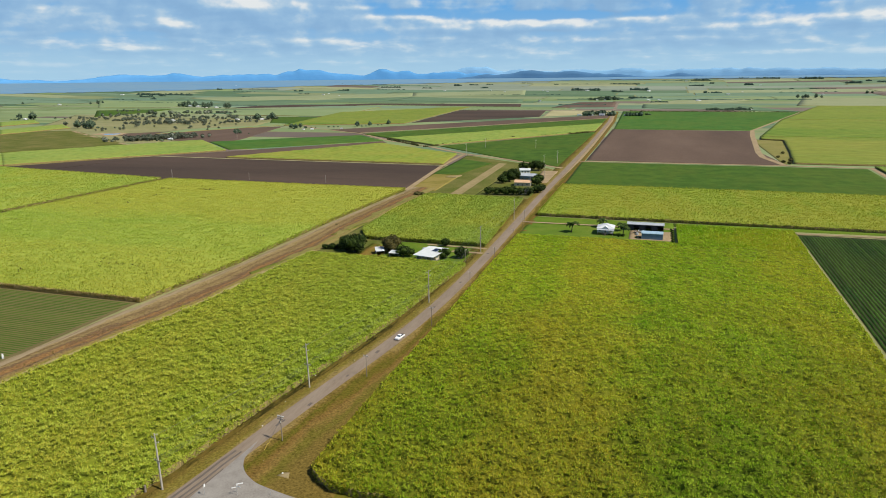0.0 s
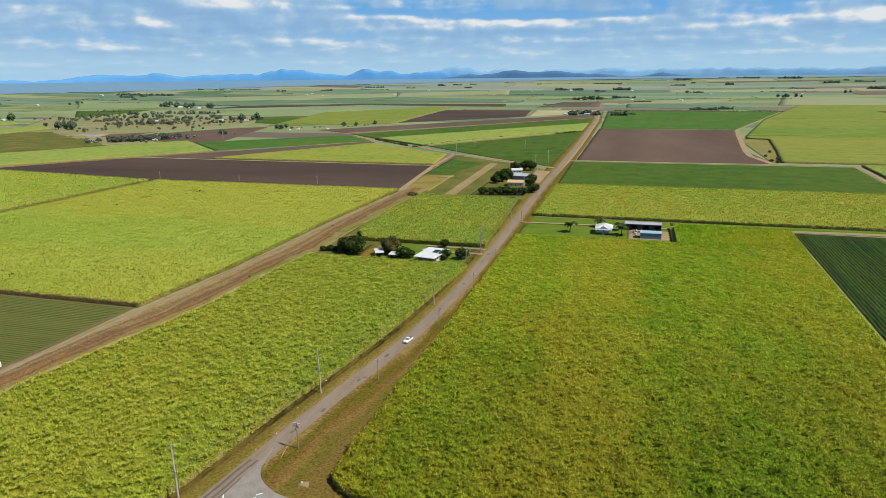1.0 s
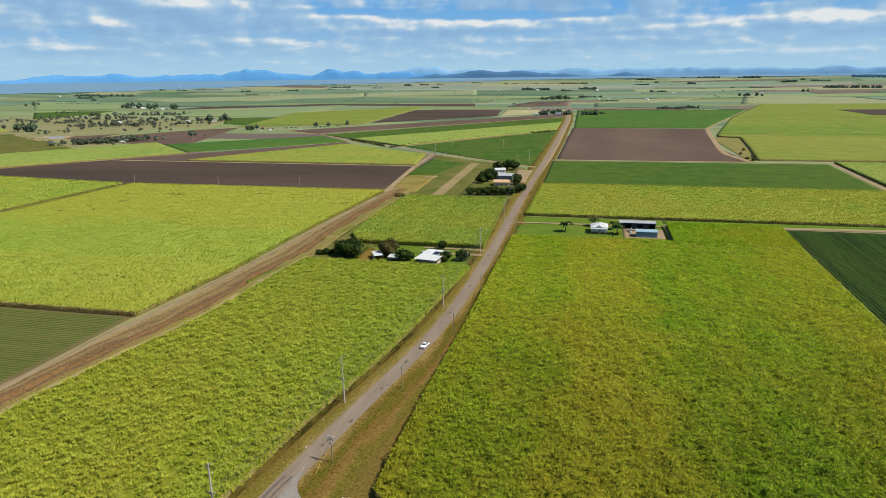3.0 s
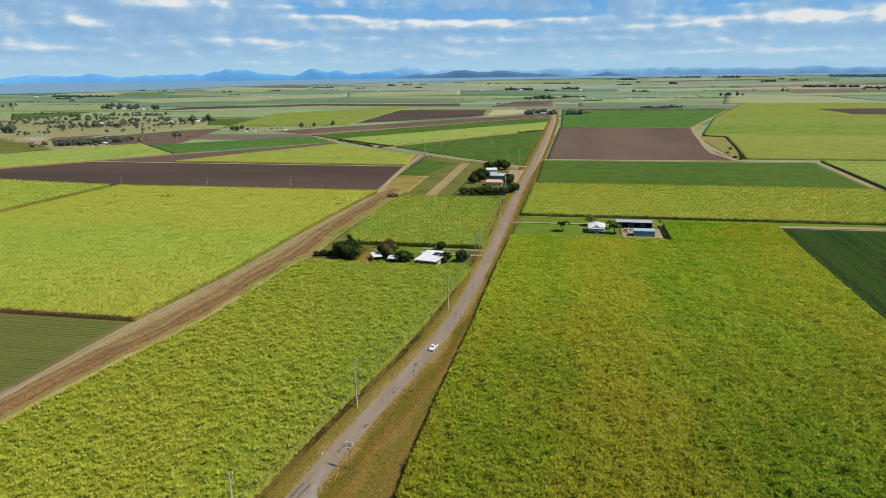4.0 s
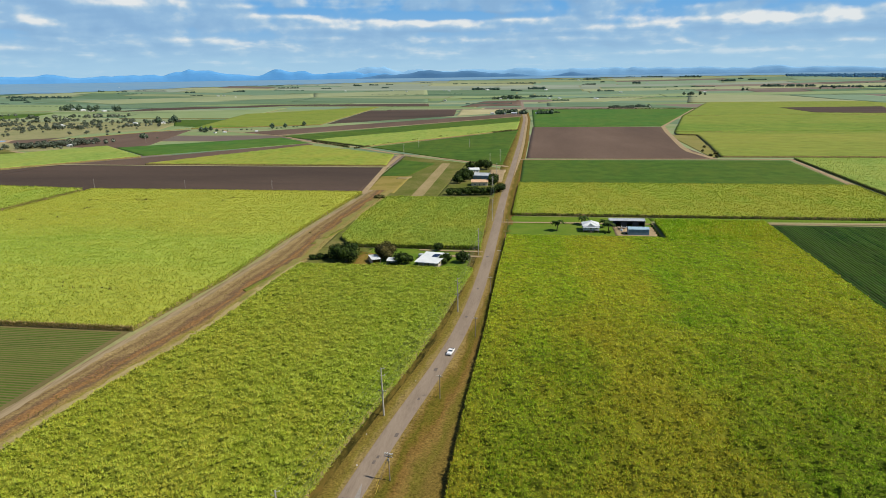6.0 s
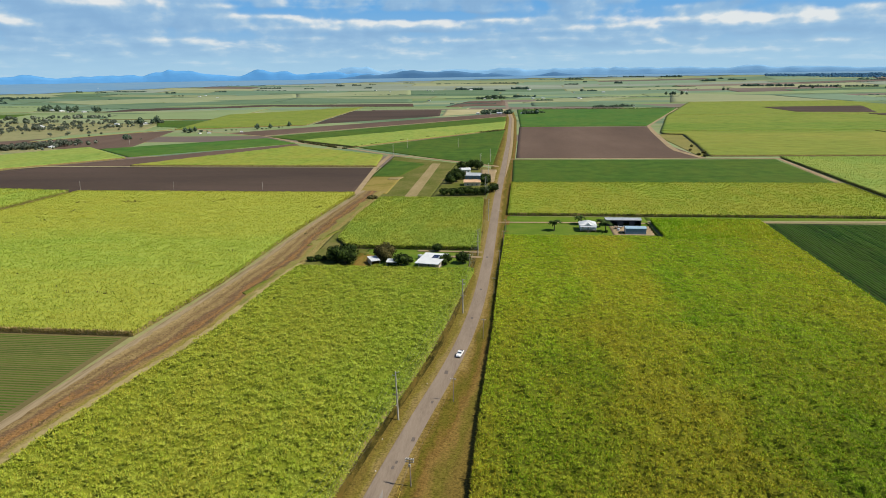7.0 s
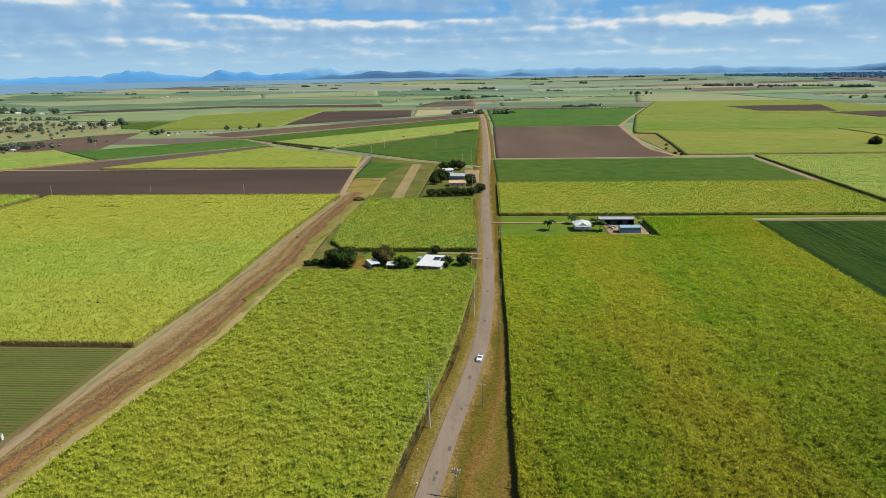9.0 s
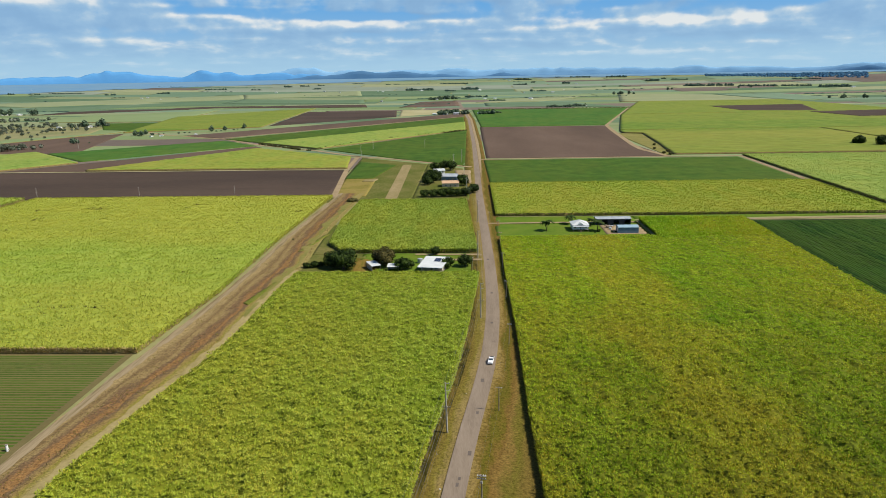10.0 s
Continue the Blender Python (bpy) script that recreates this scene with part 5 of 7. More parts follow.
# side road at the near corner


def corner():
    """Pale bitumen where the side road joins."""
    curve = [(-4.4, 150), (-4.1, 146), (-2.9, 141.5), (-0.6, 137.6), (3.4, 134.4), (9.0, 132.3), (25, 130), (70, 128)]
    edge = []
    for i in range(len(curve) - 1):
        p = [Vector(curve[min(max(k, 0), len(curve) - 1)]) for k in (i - 1, i, i + 1, i + 2)]
        for s in range(5):
            u = s / 5
            edge.append(tuple(0.5 * (2 * p[1] + (p[2] - p[0]) * u + (2 * p[0] - 5 * p[1] + 4 * p[2] - p[3]) * u * u + (3 * p[1] - p[0] - 3 * p[2] + p[3]) * u ** 3)))
    edge += [(70, 128), (164, 124), (164, 112), (70, 114), (25, 114), (8, 112), (-1, 106), (-7.4, 96), (-6.4, 110), (-5.8, 122), (-5.2, 134), (-4.7, 144)]
    v = [(x, y, 0.525) for x, y in edge] + [(0.0, 124.0, 0.53)]
    n = len(edge)
    f = [(i, n, (i + 1) % n) for i in range(n)]
    f = [tuple(reversed(q)) for q in f]
    tagged(new("side_road", mesh_of("side_road", v, f, M["concrete"])), "pale bitumen corner where a side road joins", "road", kind="structure")


corner()
field("bare_patch", "worn bare dirt patch on the corner verge", lay(corners=[(8.6, 137.6), (12.0, 137.3), (11.0, 139.6), (9.4, 139.2)]), 0.3, 0.8, M["airstrip"], None, 0.5, 95, category="dirt")
for off, wide, y0, y1 in ((-1.5, 0.7, 60, 150), (0.2, 0.6, 60, 146), (1.5, 0.35, 100, 140)):
    along("road_patch", [(float(road_x(y)) + off + 0.15 * math.sin(y * 0.4), y) for y in range(y0, y1, 6)], wide, M["patch"], 0.535, 4.0)


# ---- distance ----
def hills(name, label, r0, depth, peaks, base, mat, seed, a0, a1):
    """A range of hills: peaks as (azimuth in degrees, half width, height in metres)."""
    n, k = 360, 7
    A = np.linspace(a0, a1, n)
    H = np.full(n, float(base))
    for az, wd, ht in peaks:
        H = (np.maximum(H - base, 0) ** 2.2 + (ht * np.exp(-np.abs((A - az) / wd) ** 1.6)) ** 2.2) ** (1 / 2.2) + base
    fade = np.clip(np.minimum(A - a0, a1 - A) / 2.0, 0, 1)
    k1, k2, k3 = (value_noise(A * 40, A * 0, s, seed + s) - 0.5 for s in (70, 23, 8))
    H = H * (1 + 0.10 * k1 + 0.10 * k2 + 0.05 * k3) + 5 * k1 + 4 * k2
    H = np.maximum(H * fade, 0)
    v = []
    for j in range(k):
        s = j / (k - 1)
        rr = r0 + depth * s
        prof = math.sin(math.pi * min(1, s * 0.5 / 0.7)) if s < 0.7 else 1 - 0.4 * (s - 0.7) / 0.3
        wob = (value_noise(A * 60, A * 0 + j * 37, 50, seed + 5) - 0.5) * 0.25 * (0 < j < k - 2)
        a = np.radians(A)
        v.append(np.stack([45 + rr * np.sin(a), 15 + rr * np.cos(a), 60 + (20 + H) * np.clip(prof + wob, 0, 1.0)], 1))
    v = np.concatenate(v)
    i, j = np.meshgrid(np.arange(k - 1), np.arange(n - 1), indexing="ij")
    q = (i * n + j).ravel()
    ob = new(name, mesh_np(name, v, np.stack([q, q + 1, q + n + 1, q + n], 1), mat))
    return tagged(ob, label, "hills", kind="structure")


PX = 5.2   # metres per step of hill height, sized to fit the camera's view
hills("backdrop_far_range", "mountains on the horizon, haze painted in pale blue", 4830, 70, [(-13.4, 1.5, 10.5 * PX), (-14.8, 1.6, 10 * PX), (-16.2, 1.6, 8 * PX), (-10.5, 2.0, 10 * PX), (-6, 3, 8 * PX), (-1.5, 2.2, 8 * PX), (3.0, 3, 8 * PX), (7, 3.5, 7 * PX), (12, 5, 5 * PX), (17.3, 1.6, 6 * PX), (21, 3, 4 * PX), (29, 2, 6 * PX), (33, 3, 5 * PX)], 12 + 2 * PX, M["range_far"], 3, -50, 42)
hills("backdrop_range", "mountains with two clear peaks, haze painted in blue", 4780, 50, [(-42, 2.6, 8 * PX), (-38.5, 2.4, 8 * PX), (-50, 2.5, 4 * PX), (-34.5, 2.5, 7 * PX), (-28.9, 1.8, 14 * PX), (-27.4, 2.4, 9.5 * PX), (-31.5, 3, 7 * PX), (-26.2, 2.2, 8 * PX), (-22.0, 1.3, 10.5 * PX), (-19.8, 2.4, 9.5 * PX), (-17, 2.4, 8 * PX), (-14, 2.0, 6 * PX)], 12, M["range_mid"], 5, -56, -8)
hills("backdrop_hills", "wooded hills on the plain's edge, haze painted in dark blue", 4720, 50, [(-9.7, 2.4, 12 * PX), (-6.4, 2.6, 11.5 * PX), (-3.0, 2.4, 6.5 * PX), (2.3, 1.8, 7 * PX), (-13.0, 2.6, 7 * PX), (29, 2, 7 * PX)], 10 - 3 * PX, M["range_near"], 7, -52, 40)


def far_wood():
    """Flat woodland below the hills, with haze painted into its blue-green colour."""
    v, f = [], []
    A = np.linspace(-58, 40, 397)
    for i, a in enumerate(A):
        inner = np.interp(a, [-58, -45, -38, -28, -14.5, -5, 0, 40], [3900, 3950, 3960, 4216, 4380, 4497, 4535, 4600]) + 12 * math.sin(a * 1.7) + 9 * math.sin(a * 4.1) + 7 * math.sin(a * 9.7)
        for r in (inner, (inner + 4720) / 2, 4730):
            x, y = 45 + r * math.sin(radians(a)), 15 + r * math.cos(radians(a))
            v.append((x, y, gz(x, y) + 3.0))
    for i in range(len(A) - 1):
        for k in (0, 1):
            f.append((3 * i + k, 3 * i + 3 + k, 3 * i + 4 + k, 3 * i + 1 + k))
    tagged(new("backdrop_woodland", mesh_of("backdrop_woodland", v, f, M["far_wood"])), "distant woodland below the hills, haze painted in blue-green", "woodland", kind="structure")


far_wood()


# ---- trees ----
def lump(rng, c, r, n=10, m=7):
    """An uneven rounded core."""
    v, f = [], []
    for j in range(m + 1):
        th = math.pi * j / m
        for i in range(n):
            ph = 2 * math.pi * i / n
            k = r * (0.82 + 0.24 * rng.random())
            v.append((c[0] + k * math.sin(th) * math.cos(ph), c[1] + k * math.sin(th) * math.sin(ph), c[2] + 0.85 * k * math.cos(th)))
    for j in range(m):
        for i in range(n):
            f.append((j * n + i, (j + 1) * n + i, (j + 1) * n + (i + 1) % n, j * n + (i + 1) % n))
    return v, f


def crown_mesh(name, rng, blobs, count, size, mat, core=0.72):
    sh = Shape()
    if core:
        for c, r in blobs:
            sh.add(*lump(rng, c, r * core, *((9, 6) if size < 1 else (7, 4))))
    total = sum(r * r for c, r in blobs)
    for c, r in blobs:
        for _ in range(int(count * r * r / total)):
            d = Vector((rng.gauss(0, 1), rng.gauss(0, 1), rng.gauss(0.15, 0.9))).normalized()
            p = Vector(c) + d * r * (0.72 + 0.36 * rng.random())
            nrm = (d + Vector((rng.gauss(0, 1), rng.gauss(0, 1), rng.gauss(0.3, 1))) * 0.55).normalized()
            u = nrm.orthogonal().normalized()
            u = Matrix.Rotation(rng.random() * 6.28, 3, nrm) @ u
            w = nrm.cross(u)
            s = size * (0.6 + 0.8 * rng.random())
            sh.add([p - u * s * 0.9, p - w * s * 0.45 - nrm * s * 0.1, p + u * s * 0.9, p + w * s * 0.45 + nrm * s * 0.1], [(0, 1, 2, 3)])
    return sh.mesh(name, mat)


def tree(kind, label, seed, h, r, count, size, mat, dense=True, low=False):
    """A tapered trunk with limbs under a crown of many small leaf sprays."""
    rng = random.Random(seed)
    th = h * (0.08 if low else 0.2 if dense else 0.26)
    sh = Shape()
    tr = max(0.18, r * 0.075)
    sh.tube((0, 0, -0.2), (0.1, 0.05, th), tr * 1.25, tr * 0.85)
    blobs = []
    k = 7 if dense else 6
    for i in range(k):
        a = 2 * math.pi * i / k + rng.random() * 0.7
        out = r * (0.45 + 0.15 * rng.random()) * (1.0 if dense else 1.1)
        z = th + (h - th) * ((0.14 if low else 0.22 if dense else 0.12) + 0.4 * rng.random())
        end = (out * math.cos(a), out * math.sin(a), z)
        sh.tube((0.1, 0.05, th * 0.9), end, tr * 0.6, tr * 0.2, 6)
        blobs.append((end, r * (0.46 if dense else 0.42) * (0.85 + 0.3 * rng.random())))
    blobs.append(((0.1 * r, -0.05 * r, h - r * 0.5), r * (0.55 if dense else 0.38)))
    if dense:
        blobs.append(((0, 0, th + (h - th) * 0.38), r * 0.66))
    root = tagged(new(kind, None), label, "tree")
    part("trunk", sh.mesh("trunk", M["bark"]), root)
    part("crown", crown_mesh("crown", rng, blobs, count, size, mat, 0.8 if dense else 0.5), root)
    return root


def palm(label, seed, h):
    rng = random.Random(seed)
    root = tagged(new("palm_tree", None), label, "palm")
    t = Shape()
    for i in range(6):
        t.tube((0.05 * i, 0.02 * i * i, h * i / 6 - 0.1), (0.05 * (i + 1), 0.02 * (i + 1) ** 2, h * (i + 1) / 6), 0.2 - 0.012 * i, 0.19 - 0.012 * i)
    part("trunk", t.mesh("trunk", M["bark"]), root)
    for i in range(18):
        s = Shape()
        a = 2 * math.pi * i / 18 + rng.random() * 0.3
        up = 0.25 + 0.8 * rng.random()
        prev = Vector((0.3, 0.72, h))
        d = Vector((math.cos(a), math.sin(a), 0))
        w = Vector((-d.y, d.x, 0))
        for k in range(5):
            nxt = prev + (d * 0.62 + Vector((0, 0, 1)) * (up - 0.42 * k) * 0.55)
            wd0, wd1 = 0.8 * math.sin(0.5 + 0.55 * k), 0.8 * math.sin(0.5 + 0.55 * (k + 1))
            s.add([prev - w * wd0 - Vector((0, 0, 0.12)), prev, nxt, nxt - w * wd1 - Vector((0, 0, 0.12))], [(0, 1, 2, 3)])
            s.add([prev, prev + w * wd0 - Vector((0, 0, 0.12)), nxt + w * wd1 - Vector((0, 0, 0.12)), nxt], [(0, 1, 2, 3)])
            prev = nxt
        part("frond", s.mesh("frond", M["leaf"]), root)
    return root


def at(x, y, turn=0.0, s=1.0, z=0.0):
    return pose(x, y, gz(x, y) + z, 0, 0, turn) @ Matrix.Diagonal((s, s, s, 1))


big = [tree("mango_tree", "large dense dark green mango tree", 11, 10.5, 7.4, 1900, 0.64, M["leaf"]),
       tree("shade_tree", "rounded dark green shade tree", 12, 8.6, 5.4, 1300, 0.53, M["leaf"]),
       tree("shade_tree", "small rounded dark green garden tree", 13, 6.0, 3.7, 850, 0.43, M["leaf"])]
first(big[0], at(-63.5, 338.5, 20))
first(big[1], at(-47, 349, 200, 0.85))
first(tree("shade_tree", "olive-brown leafy shade tree beside the carports", 17, 8.8, 5.6, 1900, 0.45, M["leaf_olive"]), at(-43.6, 344, 80, 1.1))
first(big[2], at(-34.0, 336, 10, 1.12))
for k, x, y, s, a in ((0, -68.5, 341, 0.8, 140), (2, -12.0, 339, 0.9, 60), (2, -3.0, 342, 0.95, 190), (2, -19, 365, 0.7, 250), (2, -31, 338, 0.7, 33),
                      (1, -33.5, 610, 1.35, 20), (1, -38, 600, 1.1, 150), (1, -32, 624, 1.45, 200), (2, -6, 594, 1.3, 300), (2, -39, 618, 1.3, 110), (1, -20, 690, 1.45, 240), (1, -27, 698, 1.3, 65), (2, -7, 612, 1.15, 20), (2, -38, 640, 1.2, 75), (2, -36, 690, 1.3, 15),
                      (0, 486, 880, 1.15, 40), (0, 505, 862, 1.3, 160), (1, 520, 866, 1.2, 220), (2, -10, 624, 0.8, 100)):
    copy_thing(big[k], at(x, y, a, s))
hedge = tree("hedge_tree", "clipped round dark green hedge tree", 14, 5.4, 4.0, 650, 0.5, M["leaf"])
first(hedge, at(-36.5, 540, 0, 1.1))
for i, (x, y) in enumerate(((-29.5, 540), (-23, 540.5), (-16.5, 541.5), (-10, 542.5), (-4, 544), (1.6, 556), (2.6, 566))):
    tagged(copy_thing(hedge, at(x, y, 47 * i, 1.02 + 0.1 * (i % 3))), group="hedge trees round the farmhouse")
tagged(hedge, group="hedge trees round the farmhouse")

bush = tree("scrub_bush", "low brownish scrub bush beside the drain", 15, 3.0, 2.6, 380, 0.4, M["scrub"])
first(bush, at(-90.5, 520, 0, 1.1))
green_bush = tree("garden_bush", "low leafy green garden bush", 16, 2.6, 2.0, 420, 0.3, M["leaf"])
first(green_bush, at(-10.5, 329, 0, 0.5))
for i, (x, y, s) in enumerate(((-82.5, 341, 2.2), (-79, 342, 2.6), (-76, 342.5, 2.2), (76.5, 415, 1.3), (84, 413, 0.8), (86.5, 413.5, 0.7), (74, 413, 0.6))):
    copy_thing(green_bush, at(x, y, 70 * i, s))
for i, (x, y, s) in enumerate(((-93, 521.5, 0.8), (-88, 522, 0.8), (-105, 400, 0.3), (230, 800, 1.0), (226, 812, 0.9), (236, 830, 1.0), (228, 860, 0.8), (240, 905, 0.9))):
    copy_thing(bush, at(x, y, 50 * i, s))
for i in range(18):
    copy_thing(green_bush, at(104.6 + 0.3 * math.sin(i * 2.1), 405.5 + 2.0 * i, 40 * i, 0.62 + 0.1 * (i % 3)))

p1 = first(palm("palm tree with drooping dark fronds on the lawn", 21, 3.6), at(45.7, 418, 0, 1.5))
copy_thing(p1, at(63.5, 437, 120, 0.85))
copy_thing(p1, at(76.5, 419, 220, 1.0))
copy_thing(p1, at(74.0, 430, 300, 0.8))

gum = [tree("gum_tree", "sparse grey-green gum tree on the paddock", 31, 11, 5.5, 210, 1.1, M["leaf_gum"], False),
       tree("gum_tree", "grey-green gum tree with open crown", 32, 13, 6.5, 230, 1.25, M["leaf_gum"], False)]
far_tree = [tree("farm_tree", "dark green tree by a distant farmhouse", 33, 8, 7.5, 150, 1.6, M["leaf_far"], low=True),
            tree("farm_tree", "tall dark green tree by a distant farmhouse", 34, 14, 6.5, 140, 1.75, M["leaf_far"], low=True)]
first(gum[0], at(-715, 884))
first(gum[1], at(-655, 935))
first(far_tree[0], at(-562, 1190, 0, 0.5))
first(far_tree[1], at(-1478, 2055, 0, 1.5))
rng = random.Random(5)


def scatter(kinds, n, x0, x1, y0, y1, s0, s1, skew=0.0):
    for _ in range(n):
        v = rng.random()
        x, y = rng.uniform(x0, x1) + skew * v, y0 + (y1 - y0) * v
        copy_thing(rng.choice(kinds), at(x, y, rng.random() * 360, rng.uniform(s0, s1), -0.1))


scatter(gum, 30, -728, -700, 872, 962, 0.45, 0.85, 75)
scatter(gum, 16, -690, -655, 890, 960, 0.6, 1.0, 20)
for cx, cy, n, wx, wy in ((-1000, 1280, 16, 60, 50), (-930, 1350, 18, 60, 60), (-880, 1250, 12, 50, 40), (-860, 1440, 14, 70, 30), (-1080, 1390, 18, 80, 50), (-1180, 1330, 14, 70, 40), (-1120, 1190, 12, 45, 30), (-1230, 1450, 14, 80, 40), (-1000, 1480, 18, 90, 30), (-790, 1270, 10, 40, 60), (-1330, 1380, 12, 60, 40), (-950, 1180, 8, 60, 40), (-760, 1150, 6, 60, 60)):
    scatter(gum, n, cx - wx, cx + wx, cy - wy, cy + wy, 0.4, 0.85)
scatter(far_tree, 9, -1035, -985, 1095, 1120, 0.6, 0.95)
scatter(gum, 22, -1010, -860, 1215, 1300, 0.5, 1.0)
scatter(gum, 10, -960, -900, 1040, 1110, 0.35, 0.6)
scatter(far_tree, 12, -870, -770, 1380, 1450, 0.5, 0.85)
scatter(far_tree, 6, -592, -560, 1165, 1195, 0.35, 0.55)
for x, y, k in ((-556, 1202, 0.5), (-550, 1208, 0.42), (-526, 1216, 0.7), (-518, 1224, 0.6), (-511, 1228, 0.5), (-477, 1246, 0.55), (-470, 1252, 0.6), (-464, 1258, 0.5), (-458, 1264, 0.45), (-450, 1288, 0.6), (-445, 1294, 0.5), (-441, 1323, 0.45)):
    copy_thing(far_tree[int(k * 100) % 2], at(x, y, 77 * k * 10, k, -0.1))
scatter(far_tree, 5, -630, -590, 1035, 1060, 0.35, 0.5)
scatter(far_tree, 12, -1560, -1440, 2030, 2110, 0.6, 1.1)
scatter(far_tree, 6, -1380, -1280, 1960, 2010, 0.8, 1.1)
scatter(far_tree, 9, -2300, -2000, 2000, 2230, 0.45, 0.8)
scatter(far_tree, 8, -1480, -1380, 1300, 1350, 0.6, 1.0)
scatter(far_tree, 14, 1150, 1330, 2250, 2275, 0.5, 0.8)
scatter(far_tree, 10, 900, 1500, 3200, 3240, 0.5, 0.8)
scatter(far_tree, 8, 560, 700, 2900, 2920, 0.5, 0.8)
def tree_row(x0, y0, x1, y1, h, seed, mat="hedge_far", label="distant uneven row of dark green trees", loose=1.0):
    """A distant uneven row of trees, seen as one."""
    r = random.Random(seed)
    s = Shape()
    long = math.hypot(x1 - x0, y1 - y0)
    n = max(6, int(long / (h * (0.3 if h > 5 else 0.55))))
    for i in range(n):
        if r.random() < 0.1 * loose ** 0.5:
            continue
        t = (i + r.random()) / n * (1 + 0.08 * (loose - 1)) - 0.04 * (loose - 1)
        k = h * (0.28 - 0.02 * loose + 0.3 * r.random() ** 1.5)
        x, y = x0 + (x1 - x0) * t, y0 + (y1 - y0) * t + (r.random() - 0.5) * h * loose
        g0 = gz(x, y)
        s.add(*lump(r, (x, y, g0 + k * 0.75), k, 7, 4))
        for _ in range(14):
            a, b = r.random() * 6.28, r.random() * 1.4
            p = Vector((x + k * math.cos(a) * math.cos(b), y + k * math.sin(a) * math.cos(b), g0 + k * 0.8 + k * 0.9 * math.sin(b)))
            q = 0.28 * k
            s.add([p + Vector((-q, 0, -q * 0.3)), p + Vector((0, -q * 0.5, q * 0.5)), p + Vector((q, 0, q * 0.2)), p + Vector((0, q * 0.5, -q * 0.4))], [(0, 1, 2, 3)])
    if s.v:
        tagged(new("tree_row", s.mesh("tree_row", M[mat])), label, "trees", kind="stuff")


rows_west = [(-2369, 2779, -2098, 2844, 13), (-2241, 2646, -2168, 2660, 12), (-2202, 2736, -2174, 2744, 12), (-2067, 2521, -2040, 2528, 11), (-2271, 3287, -2244, 3297, 10), (-2186, 3313, -2131, 3325, 7), (-2120, 3375, -1959, 3413, 7), (-1792, 3307, -1747, 3313, 10), (-1652, 3096, -1594, 3105, 6), (-1593, 3432, -1531, 3439, 10), (-1460, 3740, -1346, 3754, 10), (-1198, 3717, -1142, 3719, 10), (-1087, 3969, -1029, 3973, 14), (-1004, 4025, -944, 4024, 11)]
rows_middle = [(-870, 3775, -824, 3777, 10), (-907, 4078, -869, 4079, 7), (-727, 4226, -648, 4224, 7), (-502, 4116, -474, 4116, 7), (-336, 3596, -193, 3580, 15), (-176, 4134, -8, 4108, 11), (-120, 3468, -69, 3459, 12), (-44, 3607, 47, 3592, 15), (68, 2508, 127, 2495, 8), (-21, 2892, 75, 2872, 10), (284, 4402, 391, 4375, 15), (251, 3955, 327, 3938, 10), (369, 4128, 388, 4122, 11), (293, 3335, 369, 3316, 14)]
rows_east = [(531, 3983, 575, 3969, 14), (654, 4499, 773, 4461, 12), (562, 4543, 613, 4537, 8), (695, 3630, 713, 3623, 6), (771, 3603, 878, 3568, 6), (868, 4428, 989, 4379, 15), (1016, 4016, 1082, 3987, 14), (1147, 4160, 1168, 4150, 11), (1171, 4050, 1254, 4013, 11), (1070, 3496, 1155, 3462, 15), (1146, 3465, 1285, 3404, 15), (1294, 3350, 1441, 3282, 12), (1453, 3272, 1570, 3215, 12), (1552, 3131, 1667, 3072, 15), (1722, 3757, 1839, 3685, 10)]
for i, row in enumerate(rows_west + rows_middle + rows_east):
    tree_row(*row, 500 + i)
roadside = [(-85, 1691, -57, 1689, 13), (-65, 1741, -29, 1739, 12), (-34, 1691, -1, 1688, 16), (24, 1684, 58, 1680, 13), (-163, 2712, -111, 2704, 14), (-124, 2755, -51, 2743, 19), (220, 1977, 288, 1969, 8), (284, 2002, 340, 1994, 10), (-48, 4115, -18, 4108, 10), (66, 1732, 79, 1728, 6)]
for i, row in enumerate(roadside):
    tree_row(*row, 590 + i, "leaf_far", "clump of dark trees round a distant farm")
thickets = [(-1346, 1530, -1278, 1527, 12), (-1150, 1346, -1098, 1344, 9), (-1308, 1622, -1241, 1620, 14), (-1162, 1500, -1094, 1497, 15), (-998, 1308, -965, 1309, 8), (-1232, 1668, -1144, 1664, 12), (-993, 1433, -919, 1431, 9), (-1152, 1688, -1073, 1685, 11), (-834, 1339, -792, 1338, 9), (-847, 1430, -784, 1427, 9), (-1035, 1246, -968, 1245, 7), (-938, 1274, -885, 1274, 5), (-731, 884, -678, 888, 12), (-706, 911, -646, 913, 11), (-699, 963, -636, 966, 9), (-1519, 1741, -1463, 1737, 10)]
for i, row in enumerate(thickets):
    tree_row(*row, 560 + i, "leaf_gum", "thicket of grey-green gum trees on the paddock", 5.0)


# the third row is added to stand in for a cane edge in shade
dark_edge_rows = [(-214, 890, -131, 1043, 3.2), (-131, 1043, -6, 1188, 3.2), (-310, 990, -226, 904, 4.0), (20, 1908, 440, 1898, 3.0)]
for i, row in enumerate(dark_edge_rows):
    tree_row(*row, 700 + i, "scrub", "thin row of scrubby shrubs along a field edge")


